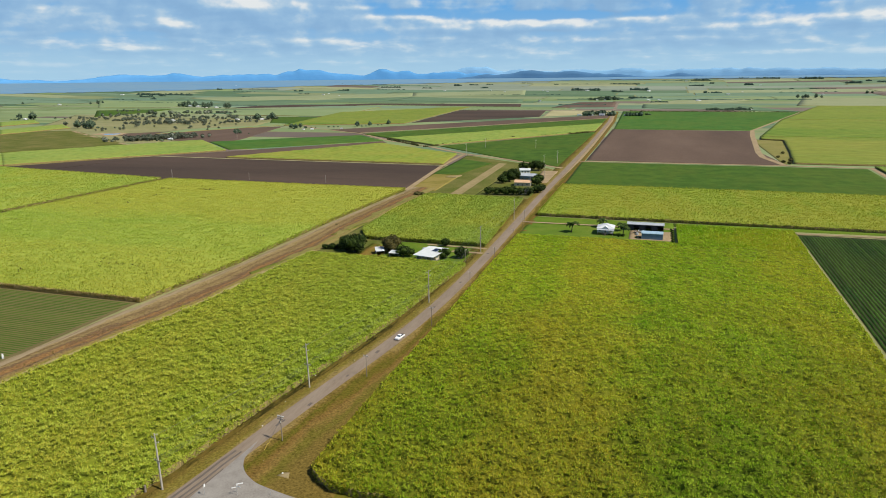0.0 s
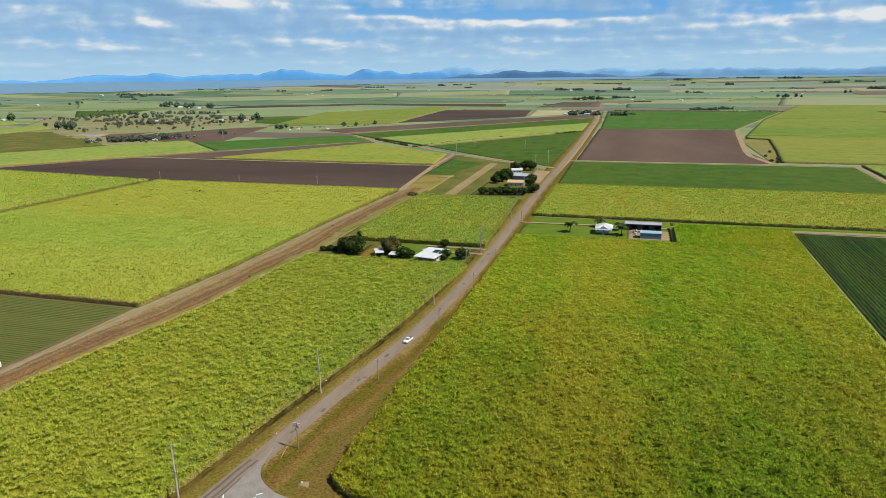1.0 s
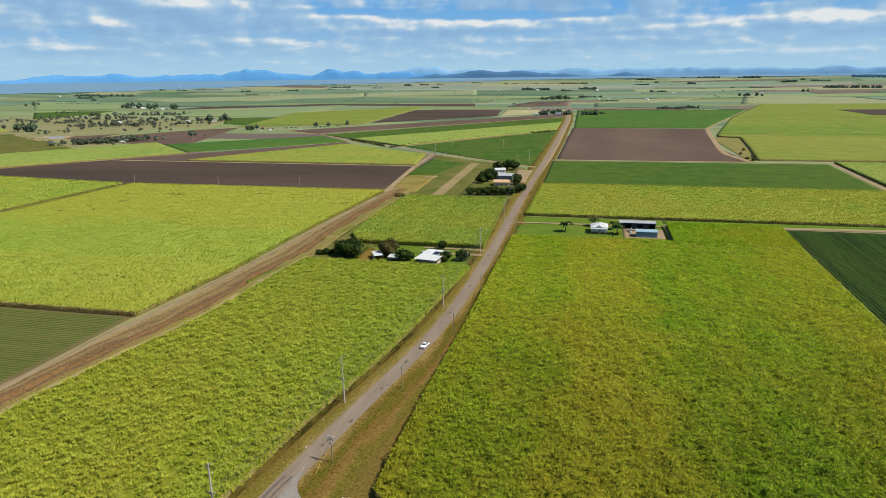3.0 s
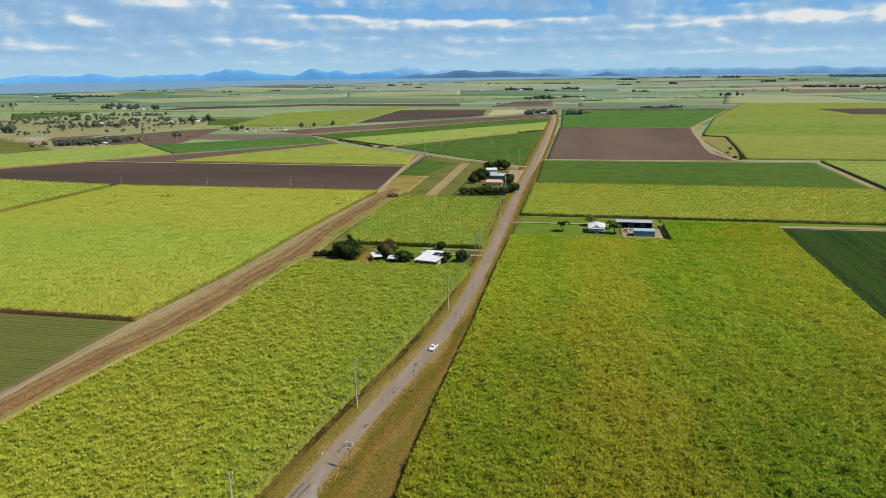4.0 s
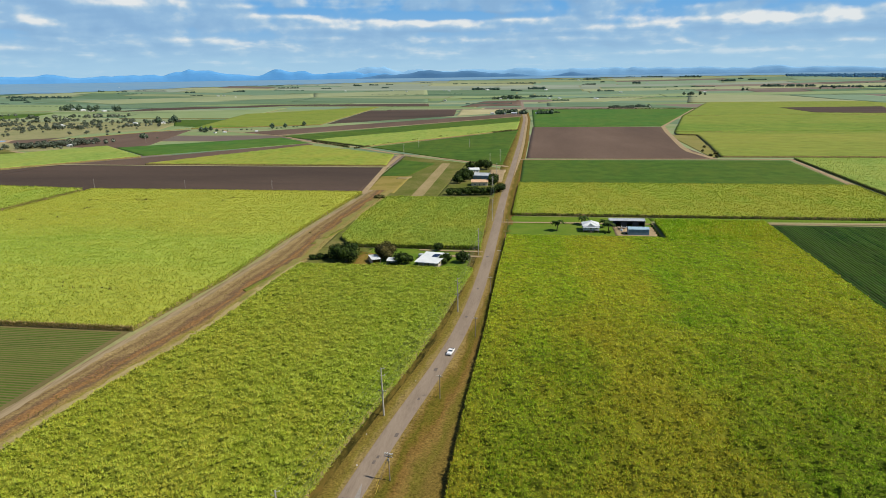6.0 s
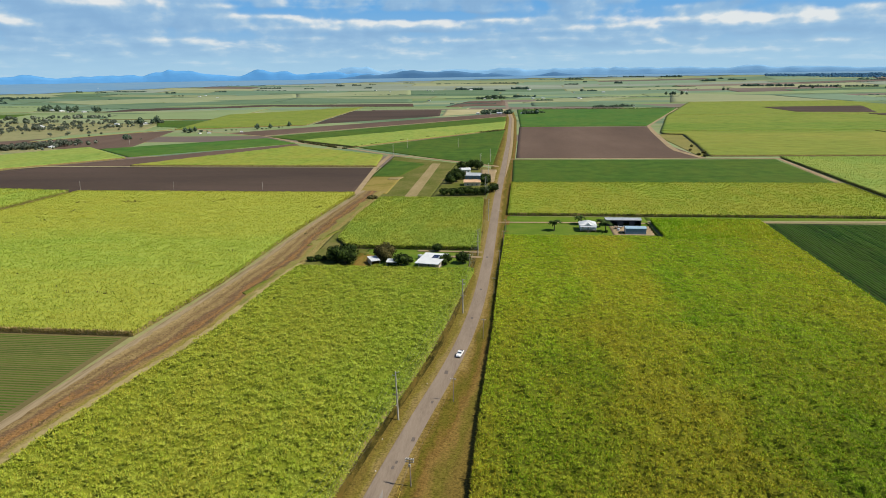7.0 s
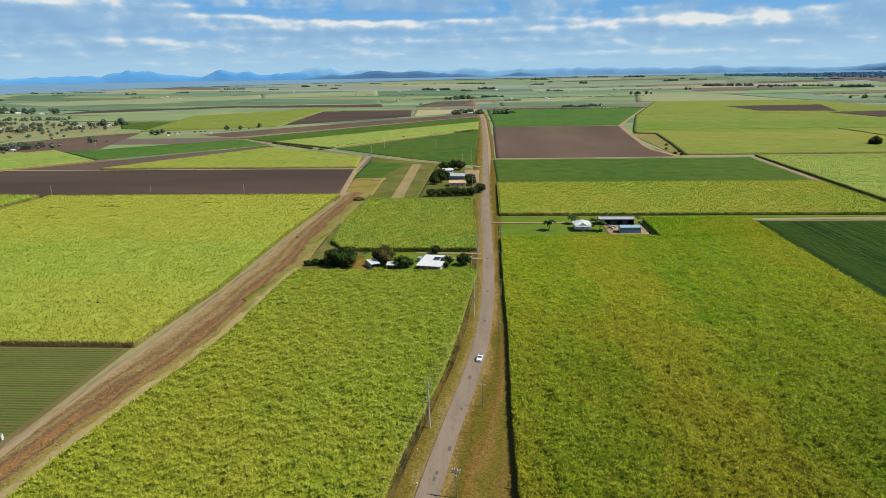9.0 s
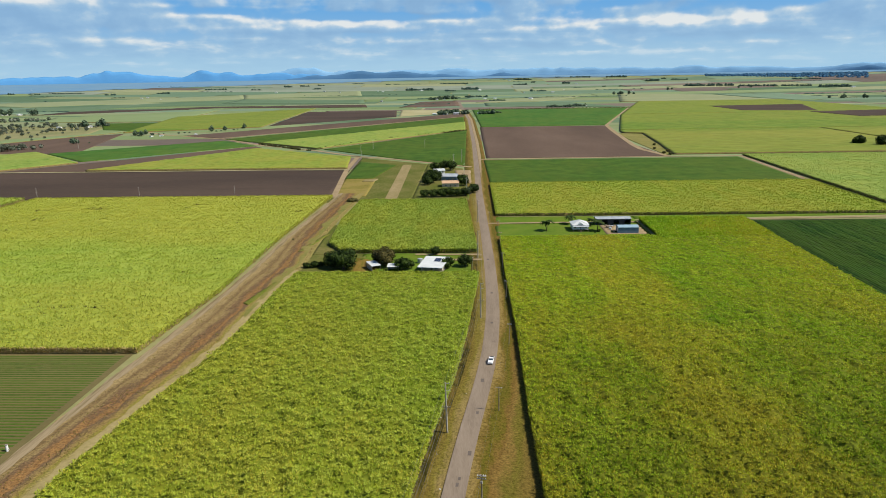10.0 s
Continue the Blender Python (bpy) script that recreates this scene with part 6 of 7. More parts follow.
def forest(corners, h, seed):
    """A distant wood with an uneven canopy."""
    go = lay(corners=corners)
    r = np.random.default_rng(seed)
    n = 900
    x, y = go(r.random(n), r.random(n) ** 0.8)
    s = Shape()
    q = random.Random(seed)
    for a, b in zip(x, y):
        k = h * (0.6 + 0.6 * q.random())
        s.add(*lump(q, (float(a), float(b), gz(a, b) + k * 0.2), k, 6, 4))
    tagged(new("far_forest", s.mesh("far_forest", M["forest_far"])), "forest far across the plain, haze painted in dark blue-green", "forest", kind="stuff")


forest([(1444, 4268), (2054, 3636), (2251, 4002), (1466, 4345)], 9, 610)
copy_thing(far_tree[0], at(662, 2891, 40, 1.1))


# ---- buildings ----
def roof_gable(w, d, z, rise, over, mat, thick=0.12, ridge_y=True, ribs=True):
    """A pitched iron roof with raised ribs."""
    sh = Shape()
    a, b = (w / 2 + over, d / 2 + over) if ridge_y else (d / 2 + over, w / 2 + over)
    sh.side([(-a, z - 0.1), (0, z + rise), (a, z - 0.1), (a, z - 0.1 - thick), (0, z + rise - thick), (-a, z - 0.1 - thick)], -b, b)
    if ribs:
        k = int(2 * b / 0.76)
        for i in range(k + 1):
            y = -b + 2 * b * i / k
            for s in (-1, 1):
                v = []
                for x, zz in ((0, z + rise), (s * a, z - 0.1)):
                    v += [(x, y - 0.03, zz + 0.01), (x, y + 0.03, zz + 0.01), (x, y, zz + 0.06)]
                sh.add(v, [(0, 3, 5, 2), (1, 2, 5, 4), (0, 1, 4, 3)])
    sh.add([(-0.18, -b, z + rise - 0.02), (0, -b, z + rise + 0.07), (0.18, -b, z + rise - 0.02), (-0.18, b, z + rise - 0.02), (0, b, z + rise + 0.07), (0.18, b, z + rise - 0.02)], [(0, 1, 4, 3), (1, 2, 5, 4)])
    if not ridge_y:
        sh.v = [(-y, x, zz) for x, y, zz in sh.v]
    return sh.mesh("roof", mat)


def roof_hip(w, d, z, rise, over, mat):
    a, b = w / 2 + over, d / 2 + over
    k = b - min(a, b) * 0.85
    top = [(0, -max(k, 0.6), z + rise), (0, max(k, 0.6), z + rise)]
    low = [(-a, -b, z), (a, -b, z), (a, b, z), (-a, b, z)]
    v = low + top + [(x, y, zz - 0.14) for x, y, zz in low]
    f = [(0, 1, 4), (1, 2, 5, 4), (2, 3, 5), (3, 0, 4, 5), (0, 6, 7, 1), (1, 7, 8, 2), (2, 8, 9, 3), (3, 9, 6, 0), (9, 8, 7, 6)]
    sh = Shape().add(v, f)
    for p, q in ((low[0], top[0]), (low[1], top[0]), (low[2], top[1]), (low[3], top[1]), (top[0], top[1])):
        sh.tube(p, q, 0.09, n=6)
    return sh.mesh("roof", mat)


def shell(w, d, z0, z1, t=0.18):
    """Outer walls with thickness and gable-less tops."""
    s = Shape()
    a, b = w / 2, d / 2
    s.box(-a, a, -b, -b + t, z0, z1).box(-a, a, b - t, b, z0, z1).box(-a, -a + t, -b + t, b - t, z0, z1).box(a - t, a, -b + t, b - t, z0, z1)
    return s


def window(parent, side, u, z, w, h, W, D, mat="white_wall"):
    """A framed window on a wall: side is -y, +y, -x or +x."""
    turn = {"-y": 0, "+x": 90, "+y": 180, "-x": 270}[side]
    off = D / 2 if side[1] == "y" else W / 2
    m = pose(0, 0, 0, 0, 0, turn) @ pose(u, -off, z)
    fr = Shape()
    fr.box(-w / 2 - 0.07, w / 2 + 0.07, -0.06, 0.02, -0.07, 0).box(-w / 2 - 0.07, w / 2 + 0.07, -0.06, 0.02, h, h + 0.07)
    fr.box(-w / 2 - 0.07, -w / 2, -0.06, 0.02, 0, h).box(w / 2, w / 2 + 0.07, -0.06, 0.02, 0, h).box(-0.025, 0.025, -0.05, 0.01, 0, h)
    win = part("window", fr.mesh("window", M[mat]), parent, "", m)
    part("pane", Shape().box(-w / 2, w / 2, -0.02, 0.0, 0, h).mesh("pane", M["glass"]), win)
    return win


def door(parent, side, u, z, w, h, W, D, mat="timber"):
    turn = {"-y": 0, "+x": 90, "+y": 180, "-x": 270}[side]
    off = D / 2 if side[1] == "y" else W / 2
    dr_ = part("door", Shape().box(-w / 2, w / 2, -0.06, 0.0, 0, h, 0.02).mesh("door", M[mat]), parent, "", pose(0, 0, 0, 0, 0, turn) @ pose(u, -off, z))
    part("handle", Shape().tube((w / 2 - 0.1, -0.12, 1.0), (w / 2 - 0.1, -0.05, 1.0), 0.03).mesh("handle", M["steel"]), dr_)
    return dr_


def gables(root, w, d, z, rise, mat, ridge_y=True):
    a, b = (w / 2, d / 2) if ridge_y else (d / 2, w / 2)
    for y in (-b + 0.01, b - 0.16):
        s = Shape().side([(-a, z), (a, z), (0, z + rise * 0.93)], y, y + 0.15)
        if not ridge_y:
            s.v = [(-q, p, r) for p, q, r in s.v]
        part("gable", s.mesh("gable", mat), root)


def white_house():
    """Low white-roofed house with solar panels and an open shaded front."""
    W, D = 11.2, 16.0
    root = tagged(new("farmhouse", None), "low farmhouse with white iron roof and solar panels", "house")
    body = shell(W - 1.2, D - 4.0, 0, 2.75)
    body.v = [(x, y + 1.6, z) for x, y, z in body.v]
    part("wall", body.mesh("wall", M["cream_wall"]), root)
    part("floor_slab", Shape().box(-W / 2, W / 2, -D / 2, D / 2, -0.05, 0.14, 0.05).mesh("floor_slab", M["concrete"]), root)
    mono = Shape().side([(-D / 2 - 0.6, 2.85), (D / 2 + 0.6, 3.75), (D / 2 + 0.6, 3.63), (-D / 2 - 0.6, 2.73)], -W / 2 - 0.55, W / 2 + 0.55)
    for i in range(17):
        yy = -W / 2 - 0.55 + (W + 1.1) * i / 16
        mono.add([(-D / 2 - 0.6, yy - 0.03, 2.86), (-D / 2 - 0.6, yy + 0.03, 2.86), (-D / 2 - 0.6, yy, 2.91), (D / 2 + 0.6, yy - 0.03, 3.76), (D / 2 + 0.6, yy + 0.03, 3.76), (D / 2 + 0.6, yy, 3.81)], [(0, 3, 5, 2), (1, 2, 5, 4)])
    mono.v = [(-yy, xx, z) for xx, yy, z in mono.v]
    roof = part("roof", mono.mesh("roof", M["white_roof"]), root, "white ribbed iron roof")
    for s in (-1, 1):
        part("gutter", Shape().box(-W / 2 - 0.5, W / 2 + 0.5, -0.08, 0.08, 0, 0.12, 0.03).mesh("gutter", M["white"]), roof, "", pose(0, s * (D / 2 + 0.69), 2.66 if s < 0 else 3.56))
    for x in (-4.4, -1.5, 1.5, 4.4):
        part("post", Shape().box(-0.06, 0.06, -0.06, 0.06, 0.1, 2.8, 0.02).mesh("post", M["white"]), root, "", pose(x, -D / 2 + 0.15, 0))
    for u in (-2.6, 2.2):
        window(root, "-y", u, 1.0, 1.6, 1.1, W - 1.2, D - 7.2)
    door(root, "-y", -0.2, 0.14, 0.9, 2.05, W - 1.2, D - 7.2)
    for u in (-3.0, 1.0, 4.5):
        window(root, "+x", u, 1.0, 1.5, 1.1, W - 1.2, D)
        window(root, "-x", u, 1.0, 1.5, 1.1, W - 1.2, D)
    slope = math.atan2(0.9, D + 1.2)
    for i in range(3):
        for j in range(3):
            x, y = 0.2 + 1.04 * i, 1.2 + 1.7 * j
            p = part("solar_panel", Shape().box(-0.48, 0.48, -0.8, 0.8, 0, 0.05, 0.02).mesh("solar_panel", M["solar"]), roof, "dark blue solar panel", pose(x, y, 3.3 + y * math.tan(slope) + 0.1, math.degrees(slope), 0, 0))
            edge = Shape().box(-0.51, 0.51, -0.83, 0.83, -0.03, -0.005)
            part("panel_frame", edge.mesh("panel_frame", M["steel"]), p)
    part("vent_pipe", Shape().tube((0, 0, 0), (0, 0, 0.7), 0.06).mesh("vent_pipe", M["steel"]), roof, "", pose(-2.8, 3.2, 3.45))
    root.matrix_basis = pose(-18.4, 337.5, 0.6, 0, 0, -11)


def open_shed(name, label, W, D, h, roof, x, y, turn=0.0, back=True):
    root = tagged(new(name, None), label, "shed")
    sh = Shape().side([(-D / 2 - 0.3, h), (D / 2 + 0.3, h + 0.45), (D / 2 + 0.3, h + 0.37), (-D / 2 - 0.3, h - 0.08)], -W / 2 - 0.3, W / 2 + 0.3)
    k = int(W / 0.76)
    for i in range(k + 1):
        yy = -W / 2 - 0.3 + (W + 0.6) * i / k
        sh.add([(-D / 2 - 0.3, yy - 0.03, h + 0.005), (-D / 2 - 0.3, yy + 0.03, h + 0.005), (-D / 2 - 0.3, yy, h + 0.05), (D / 2 + 0.3, yy - 0.03, h + 0.455), (D / 2 + 0.3, yy + 0.03, h + 0.455), (D / 2 + 0.3, yy, h + 0.5)], [(0, 3, 5, 2), (1, 2, 5, 4)])
    sh.v = [(-yy, xx, z) for xx, yy, z in sh.v]
    part("roof", sh.mesh("roof", M[roof]), root)
    n = max(2, int(W / 3.5) + 1)
    for i in range(n):
        for s in (-1, 1):
            part("post", Shape().box(-0.06, 0.06, -0.06, 0.06, -0.1, h + (0.3 if s > 0 else -0.03)).mesh("post", M["timber"]), root, "", pose(-W / 2 + W * i / (n - 1), s * D / 2, 0))
    if back:
        part("wall", Shape().box(-W / 2, W / 2, D / 2 - 0.06, D / 2 + 0.02, 0, h + 0.3).box(-W / 2 - 0.04, -W / 2 + 0.02, -D / 2, D / 2, 0, h).mesh("wall", M["grey_roof"]), root)
    root.matrix_basis = pose(x, y, 0.2, 0, 0, turn)
    return root


white_house()
open_shed("carport", "small open carport with white skillion roof", 5.2, 4.8, 2.5, "white_roof", -38.3, 335.5)
open_shed("carport", "small open lean-to with pale iron roof", 4.2, 8.0, 2.6, "white_roof", -48.6, 338.5, 28)


def tank(x, y, r, h, label):
    root = tagged(new("water_tank", None), label, "tank")
    s = Shape()
    k = 6
    for i in range(k):
        s.tube((0, 0, h * i / k), (0, 0, h * (i + 0.5) / k), r, r * 1.02, 20).tube((0, 0, h * (i + 0.5) / k), (0, 0, h * (i + 1) / k), r * 1.02, r, 20)
    part("barrel", s.mesh("barrel", M["grey_roof"]), root)
    part("lid", Shape().tube((0, 0, h), (0, 0, h + 0.35), r * 1.03, r * 0.25, 20).mesh("lid", M["grey_roof"]), root)
    root.matrix_basis = pose(x, y, 0.15)


tank(-26.2, 349, 1.3, 2.2, "round galvanised water tank beside the farmhouse")


def raised_house():
    """White house on low stumps with a hipped roof, front gable and veranda."""
    W, D, Z = 10.5, 11.0, 1.3
    root = tagged(new("raised_house", None), "white raised timber house with white hipped roof", "house")
    part("wall", shell(W, D, Z, Z + 2.8).mesh("wall", M["white_wall"]), root)
    part("floor", Shape().box(-W / 2, W / 2, -D / 2 - 2.2, D / 2, Z - 0.22, Z - 0.003, 0.05).mesh("floor", M["timber"]), root)
    for i in range(4):
        for j in range(4):
            part("stump", Shape().tube((0, 0, 0), (0, 0, Z - 0.2), 0.13, n=8).mesh("stump", M["timber"]), root, "", pose(-W / 2 + 0.4 + (W - 0.8) * i / 3, -D / 2 - 2 + (D + 1.7) * j / 3, 0))
    roof = part("roof", roof_hip(W, D, Z + 2.9, 2.3, 0.6, M["white_roof"]), root, "white hipped iron roof")
    g = Shape().side([(-2.4, Z + 2.9), (0, Z + 4.55), (2.4, Z + 2.9), (2.4, Z + 2.75), (0, Z + 4.4), (-2.4, Z + 2.75)], -D / 2 - 1.1, 0.0)
    part("front_gable", g.mesh("front_gable", M["white_roof"]), roof)
    part("gable", Shape().side([(-2.1, Z + 2.8), (2.1, Z + 2.8), (0, Z + 4.3)], -D / 2 - 0.75, -D / 2 - 0.65).mesh("gable", M["white_wall"]), root)
    v = Shape().side([(-D / 2 - 2.6, Z + 2.15), (-D / 2 - 0.1, Z + 2.75), (-D / 2 - 0.1, Z + 2.65), (-D / 2 - 2.6, Z + 2.05)], -W / 2 - 0.2, W / 2 + 0.2)
    v.v = [(-y, x, z) for x, y, z in v.v]
    part("veranda_roof", v.mesh("veranda_roof", M["grey_roof"]), root, "pale grey veranda roof")
    for i in range(6):
        part("veranda_post", Shape().box(-0.06, 0.06, -0.06, 0.06, Z, Z + 2.1, 0.02).mesh("veranda_post", M["white"]), root, "", pose(-W / 2 + 0.1 + (W - 0.2) * i / 5, -D / 2 - 2.1, 0))
    rail = Shape().box(-W / 2, W / 2, -D / 2 - 2.13, -D / 2 - 2.07, Z + 0.9, Z + 0.98)
    for i in range(40):
        x = -W / 2 + W * i / 39
        rail.box(x - 0.02, x + 0.02, -D / 2 - 2.12, -D / 2 - 2.08, Z + 0.05, Z + 0.9)
    part("railing", rail.mesh("railing", M["white"]), root)
    st = Shape()
    for i in range(7):
        st.box(-0.6, 0.6, -D / 2 - 2.3 - 0.27 * (i + 1), -D / 2 - 2.3 - 0.27 * i, Z - 0.19 * (i + 1) - 0.05, Z - 0.19 * (i + 1))
    part("stairs", st.mesh("stairs", M["timber"]), root)
    for u in (-3.6, 3.6):
        window(root, "-y", u, Z + 0.9, 1.3, 1.3, W, D)
    door(root, "-y", 0, Z, 0.95, 2.05, W, D)
    for u in (-3.2, 0, 3.2):
        window(root, "+x", u, Z + 0.9, 1.2, 1.3, W, D)
        window(root, "-x", u, Z + 0.9, 1.2, 1.3, W, D)
    root.matrix_basis = pose(66.0, 422.5, 0.13) @ Matrix.Diagonal((0.9, 0.9, 0.9, 1))


def machinery_shed():
    """Long open-fronted shed with a low iron roof; walls, posts and doors are coloured dark as shade."""
    W, D, H = 21.5, 7.5, 4.0
    root = tagged(new("machinery_shed", None), "long open-fronted machinery shed, front coloured dark as shade, grey roof", "shed")
    part("roof", roof_gable(W, D, H, 0.6, 0.35, M["grey_roof"], ridge_y=False), root, "grey ribbed iron roof")
    part("wall", Shape().box(-W / 2, W / 2, D / 2 - 0.1, D / 2, 0, H).box(-W / 2, -W / 2 + 0.1, -D / 2, D / 2 - 0.1, 0, H).box(W / 2 - 0.1, W / 2, -D / 2, D / 2 - 0.1, 0, H).mesh("wall", M["shade_dark_wall"]), root)
    gables(root, W, D, H, 0.6, M["shade_dark_wall"], False)
    for i in range(7):
        part("post", Shape().box(-0.1, 0.1, -0.1, 0.1, -0.1, H, 0.02).mesh("post", M["shade_dark_wall"]), root, "", pose(-W / 2 + 0.2 + (W - 0.4) * i / 6, -D / 2 + 0.1, 0))
    for i in (0, 2, 4):
        part("roller_door", Shape().box(-1.6, 1.6, -0.05, 0.05, 0, 3.2, 0.02).mesh("roller_door", M["shade_dark_wall" if i != 3 else "grey_roof"]), root, "", pose(-W / 2 + 1.95 + 3.5 * i, -D / 2 + 0.3, 0))
    part("fascia", Shape().box(-W / 2, W / 2, -D / 2 - 0.02, -D / 2 + 0.05, H - 0.55, H - 0.12).mesh("fascia", M["shade_dark_wall"]), root)
    root.matrix_basis = pose(89, 437, 0.13)


def blue_shed():
    W, D, H = 11.8, 7.0, 3.6
    root = tagged(new("farm_shed", None), "blue-grey steel shed with pale iron roof", "shed")
    w = shell(W, D, 0, H, 0.1)
    k = int(W / 0.5)
    for i in range(k + 1):
        x = -W / 2 + W * i / k
        w.box(x - 0.04, x + 0.04, -D / 2 - 0.03, -D / 2, 0, H)
    part("wall", w.mesh("wall", M["blue_iron"]), root)
    part("roof", roof_gable(W, D, H, 0.75, 0.25, M["blue_roof"], ridge_y=False), root, "pale grey-blue ribbed iron roof")
    gables(root, W, D, H, 0.65, M["blue_iron"], False)
    part("roller_door", Shape().box(-1.5, 1.5, -0.06, 0.0, 0, 2.9, 0.02).mesh("roller_door", M["grey_roof"]), root, "", pose(-W / 2, -1.2, 0, 0, 0, 270))
    root.matrix_basis = pose(93.2, 414.5, 0.13)


raised_house()
machinery_shed()
blue_shed()
field("yard_earth", "pale bare earth yard between the sheds", lay(corners=[(80, 409), (104, 409), (105, 433), (80, 433)]), 0.2, 2.0, M["track"], None, 0.2, 90, category="yard")
tank(84.5, 421, 0.9, 1.2, "low round tank in the shed yard")


def crate(x, y, w, d, h, mat, label, turn=0.0):
    root = tagged(new("farm_trailer", None), label, "trailer")
    part("tray", Shape().box(-w / 2, w / 2, -d / 2, d / 2, 0.75, 0.75 + h * 0.15, 0.03).box(-w / 2, w / 2, -d / 2, -d / 2 + 0.05, 0.9, 0.75 + h).box(-w / 2, w / 2, d / 2 - 0.05, d / 2, 0.9, 0.75 + h).mesh("tray", M[mat]), root)
    for sx in (-1, 1):
        wh = part("wheel", Shape().tube((-0.12, 0, 0), (0.12, 0, 0), 0.42, n=16).mesh("wheel", M["black"]), root, "", pose(sx * (w / 2 - 0.15), 0, 0.42))
        part("rim", Shape().tube((-0.13, 0, 0), (0.13, 0, 0), 0.22, n=12).mesh("rim", M["steel"]), wh)
    part("drawbar", Shape().tube((0, -d / 2, 0.75), (0, -d / 2 - 1.2, 0.5), 0.05).mesh("drawbar", M["steel"]), root)
    root.matrix_basis = pose(x, y, 0.32, 0, 0, turn)


crate(84, 426, 2.0, 3.4, 0.7, "timber", "flat farm trailer parked in the shed yard", 30)
crate(86.6, 427.5, 1.8, 3.0, 0.9, "grey_roof", "grey farm trailer parked in the shed yard", 75)


def farm_building(name, label, W, D, H, rise, roof, wall, x, y, turn=0.0, hip=False, ridge_y=False):
    root = tagged(new(name, None), label, "house" if "house" in name else "shed")
    part("wall", shell(W, D, 0, H).mesh("wall", M[wall]), root)
    if hip:
        part("roof", roof_hip(W, D, H + 0.05, rise, 0.6, M[roof]), root)
    else:
        part("roof", roof_gable(W, D, H, rise, 0.5, M[roof], ridge_y=ridge_y), root)
        gables(root, W, D, H, rise * 0.9, M[wall], ridge_y)
    for s, L in (("-y", W), ("+x", D), ("-x", D)):
        for u in (-0.28, 0.28):
            window(root, s, u * L, 0.95, 1.4, 1.1, W, D)
    door(root, "-y", 0, 0.05, 0.95, 2.05, W, D)
    root.matrix_basis = pose(x, y, gz(x, y) + 0.15, 0, 0, turn)
    return root


farm_building("farmhouse", "farmhouse with tan iron roof behind hedge trees", 14, 11, 3.4, 1.5, "tan_roof", "cream_wall", -17.5, 592, 3)
farm_building("farm_shed", "shed with pale blue-grey iron roof", 14, 12, 4.0, 1.7, "grey_roof", "blue_iron", -19.0, 628, -6)
farm_building("farmhouse", "small house with white iron roof among trees", 10, 9, 3.0, 1.4, "white_roof", "white_wall", -31, 672, 14)
field("yard_earth", "bare earth farmyard off the road corner", lay(corners=[(-12, 612), (4, 606), (0, 690), (-16, 690)]), 0.22, 2.5, M["track"], None, 0.3, 92, category="yard")
far_a = farm_building("farmhouse", "small white-roofed house on a distant farm", 11, 8, 3.0, 1.8, "white_roof", "white_wall", -60, 1688, 0, True)
far_b = farm_building("farm_shed", "grey iron shed on a distant farm", 13, 9, 3.4, 1.6, "grey_roof", "white_wall", -34, 1690, 0)
for i, (x, y, s) in enumerate(((-88, 1695, 0.9), (-532, 1160, 0.55), (-800, 1412, 0.9), (-1455, 2040, 1.3), (-1340, 1985, 1.1), (-655, 915, 0.7), (-130, 2705, 1.2), (60, 2700, 1.2), (333, 1995, 0.9), (-2100, 2060, 1.3), (-1430, 1325, 0.9), (-985, 1330, 0.8), (-480, 1180, 0.5), (-250, 3550, 1.5), (50, 3500, 1.5))):
    copy_thing(far_a, at(x, y, 17 * i, s, 0.1))
for i, (x, y, s) in enumerate(((24, 1682, 0.9), (300, 2003, 0.7), (-1400, 2005, 1.2), (-545, 1150, 0.4), (-100, 2695, 1.0), (100, 2712, 1.1), (235, 2650, 1.2), (-1000, 1345, 0.8), (-860, 1400, 0.7), (-1520, 2080, 1.2))):
    copy_thing(far_b, at(x, y, 23 * i, s, 0.1))
for _ in range(20):
    a = radians(rng.uniform(-44, 32))
    d = rng.uniform(2500, 4400)
    x, y = 45 + d * math.sin(a), 15 + d * math.cos(a)
    if abs(x - float(road_x(y))) > 60:
        copy_thing(rng.choice((far_a, far_b)), at(x, y, rng.choice((0, 90, 20)), rng.uniform(0.8, 1.3), 0.1))


# ---- poles and wires ----
def insulator(sh, x, y, z, h=0.28):
    sh.tube((x, y, z), (x, y, z + h), 0.035).tube((x, y, z + h * 0.35), (x, y, z + h * 0.5), 0.09, 0.06).tube((x, y, z + h * 0.65), (x, y, z + h * 0.85), 0.08, 0.05)
    return sh


def wire(a, b, sag, r=0.018, n=10):
    s = Shape()
    a, b = Vector(a), Vector(b)
    s.v = [tuple(a + Vector((r, 0, 0))), tuple(a + Vector((-0.5 * r, 0, 0.87 * r))), tuple(a + Vector((-0.5 * r, 0, -0.87 * r)))]
    for i in range(1, n + 1):
        t = i / n
        q = a.lerp(b, t) - Vector((0, 0, 4 * sag * t * (1 - t)))
        v = [q + Vector((r, 0, 0)), q + Vector((-0.5 * r, 0, 0.87 * r)), q + Vector((-0.5 * r, 0, -0.87 * r))]
        k = len(s.v)
        s.v += [tuple(w) for w in v]
        s.f += [(k - 3 + c, k - 3 + (c + 1) % 3, k + (c + 1) % 3, k + c) for c in range(3)]
    return s


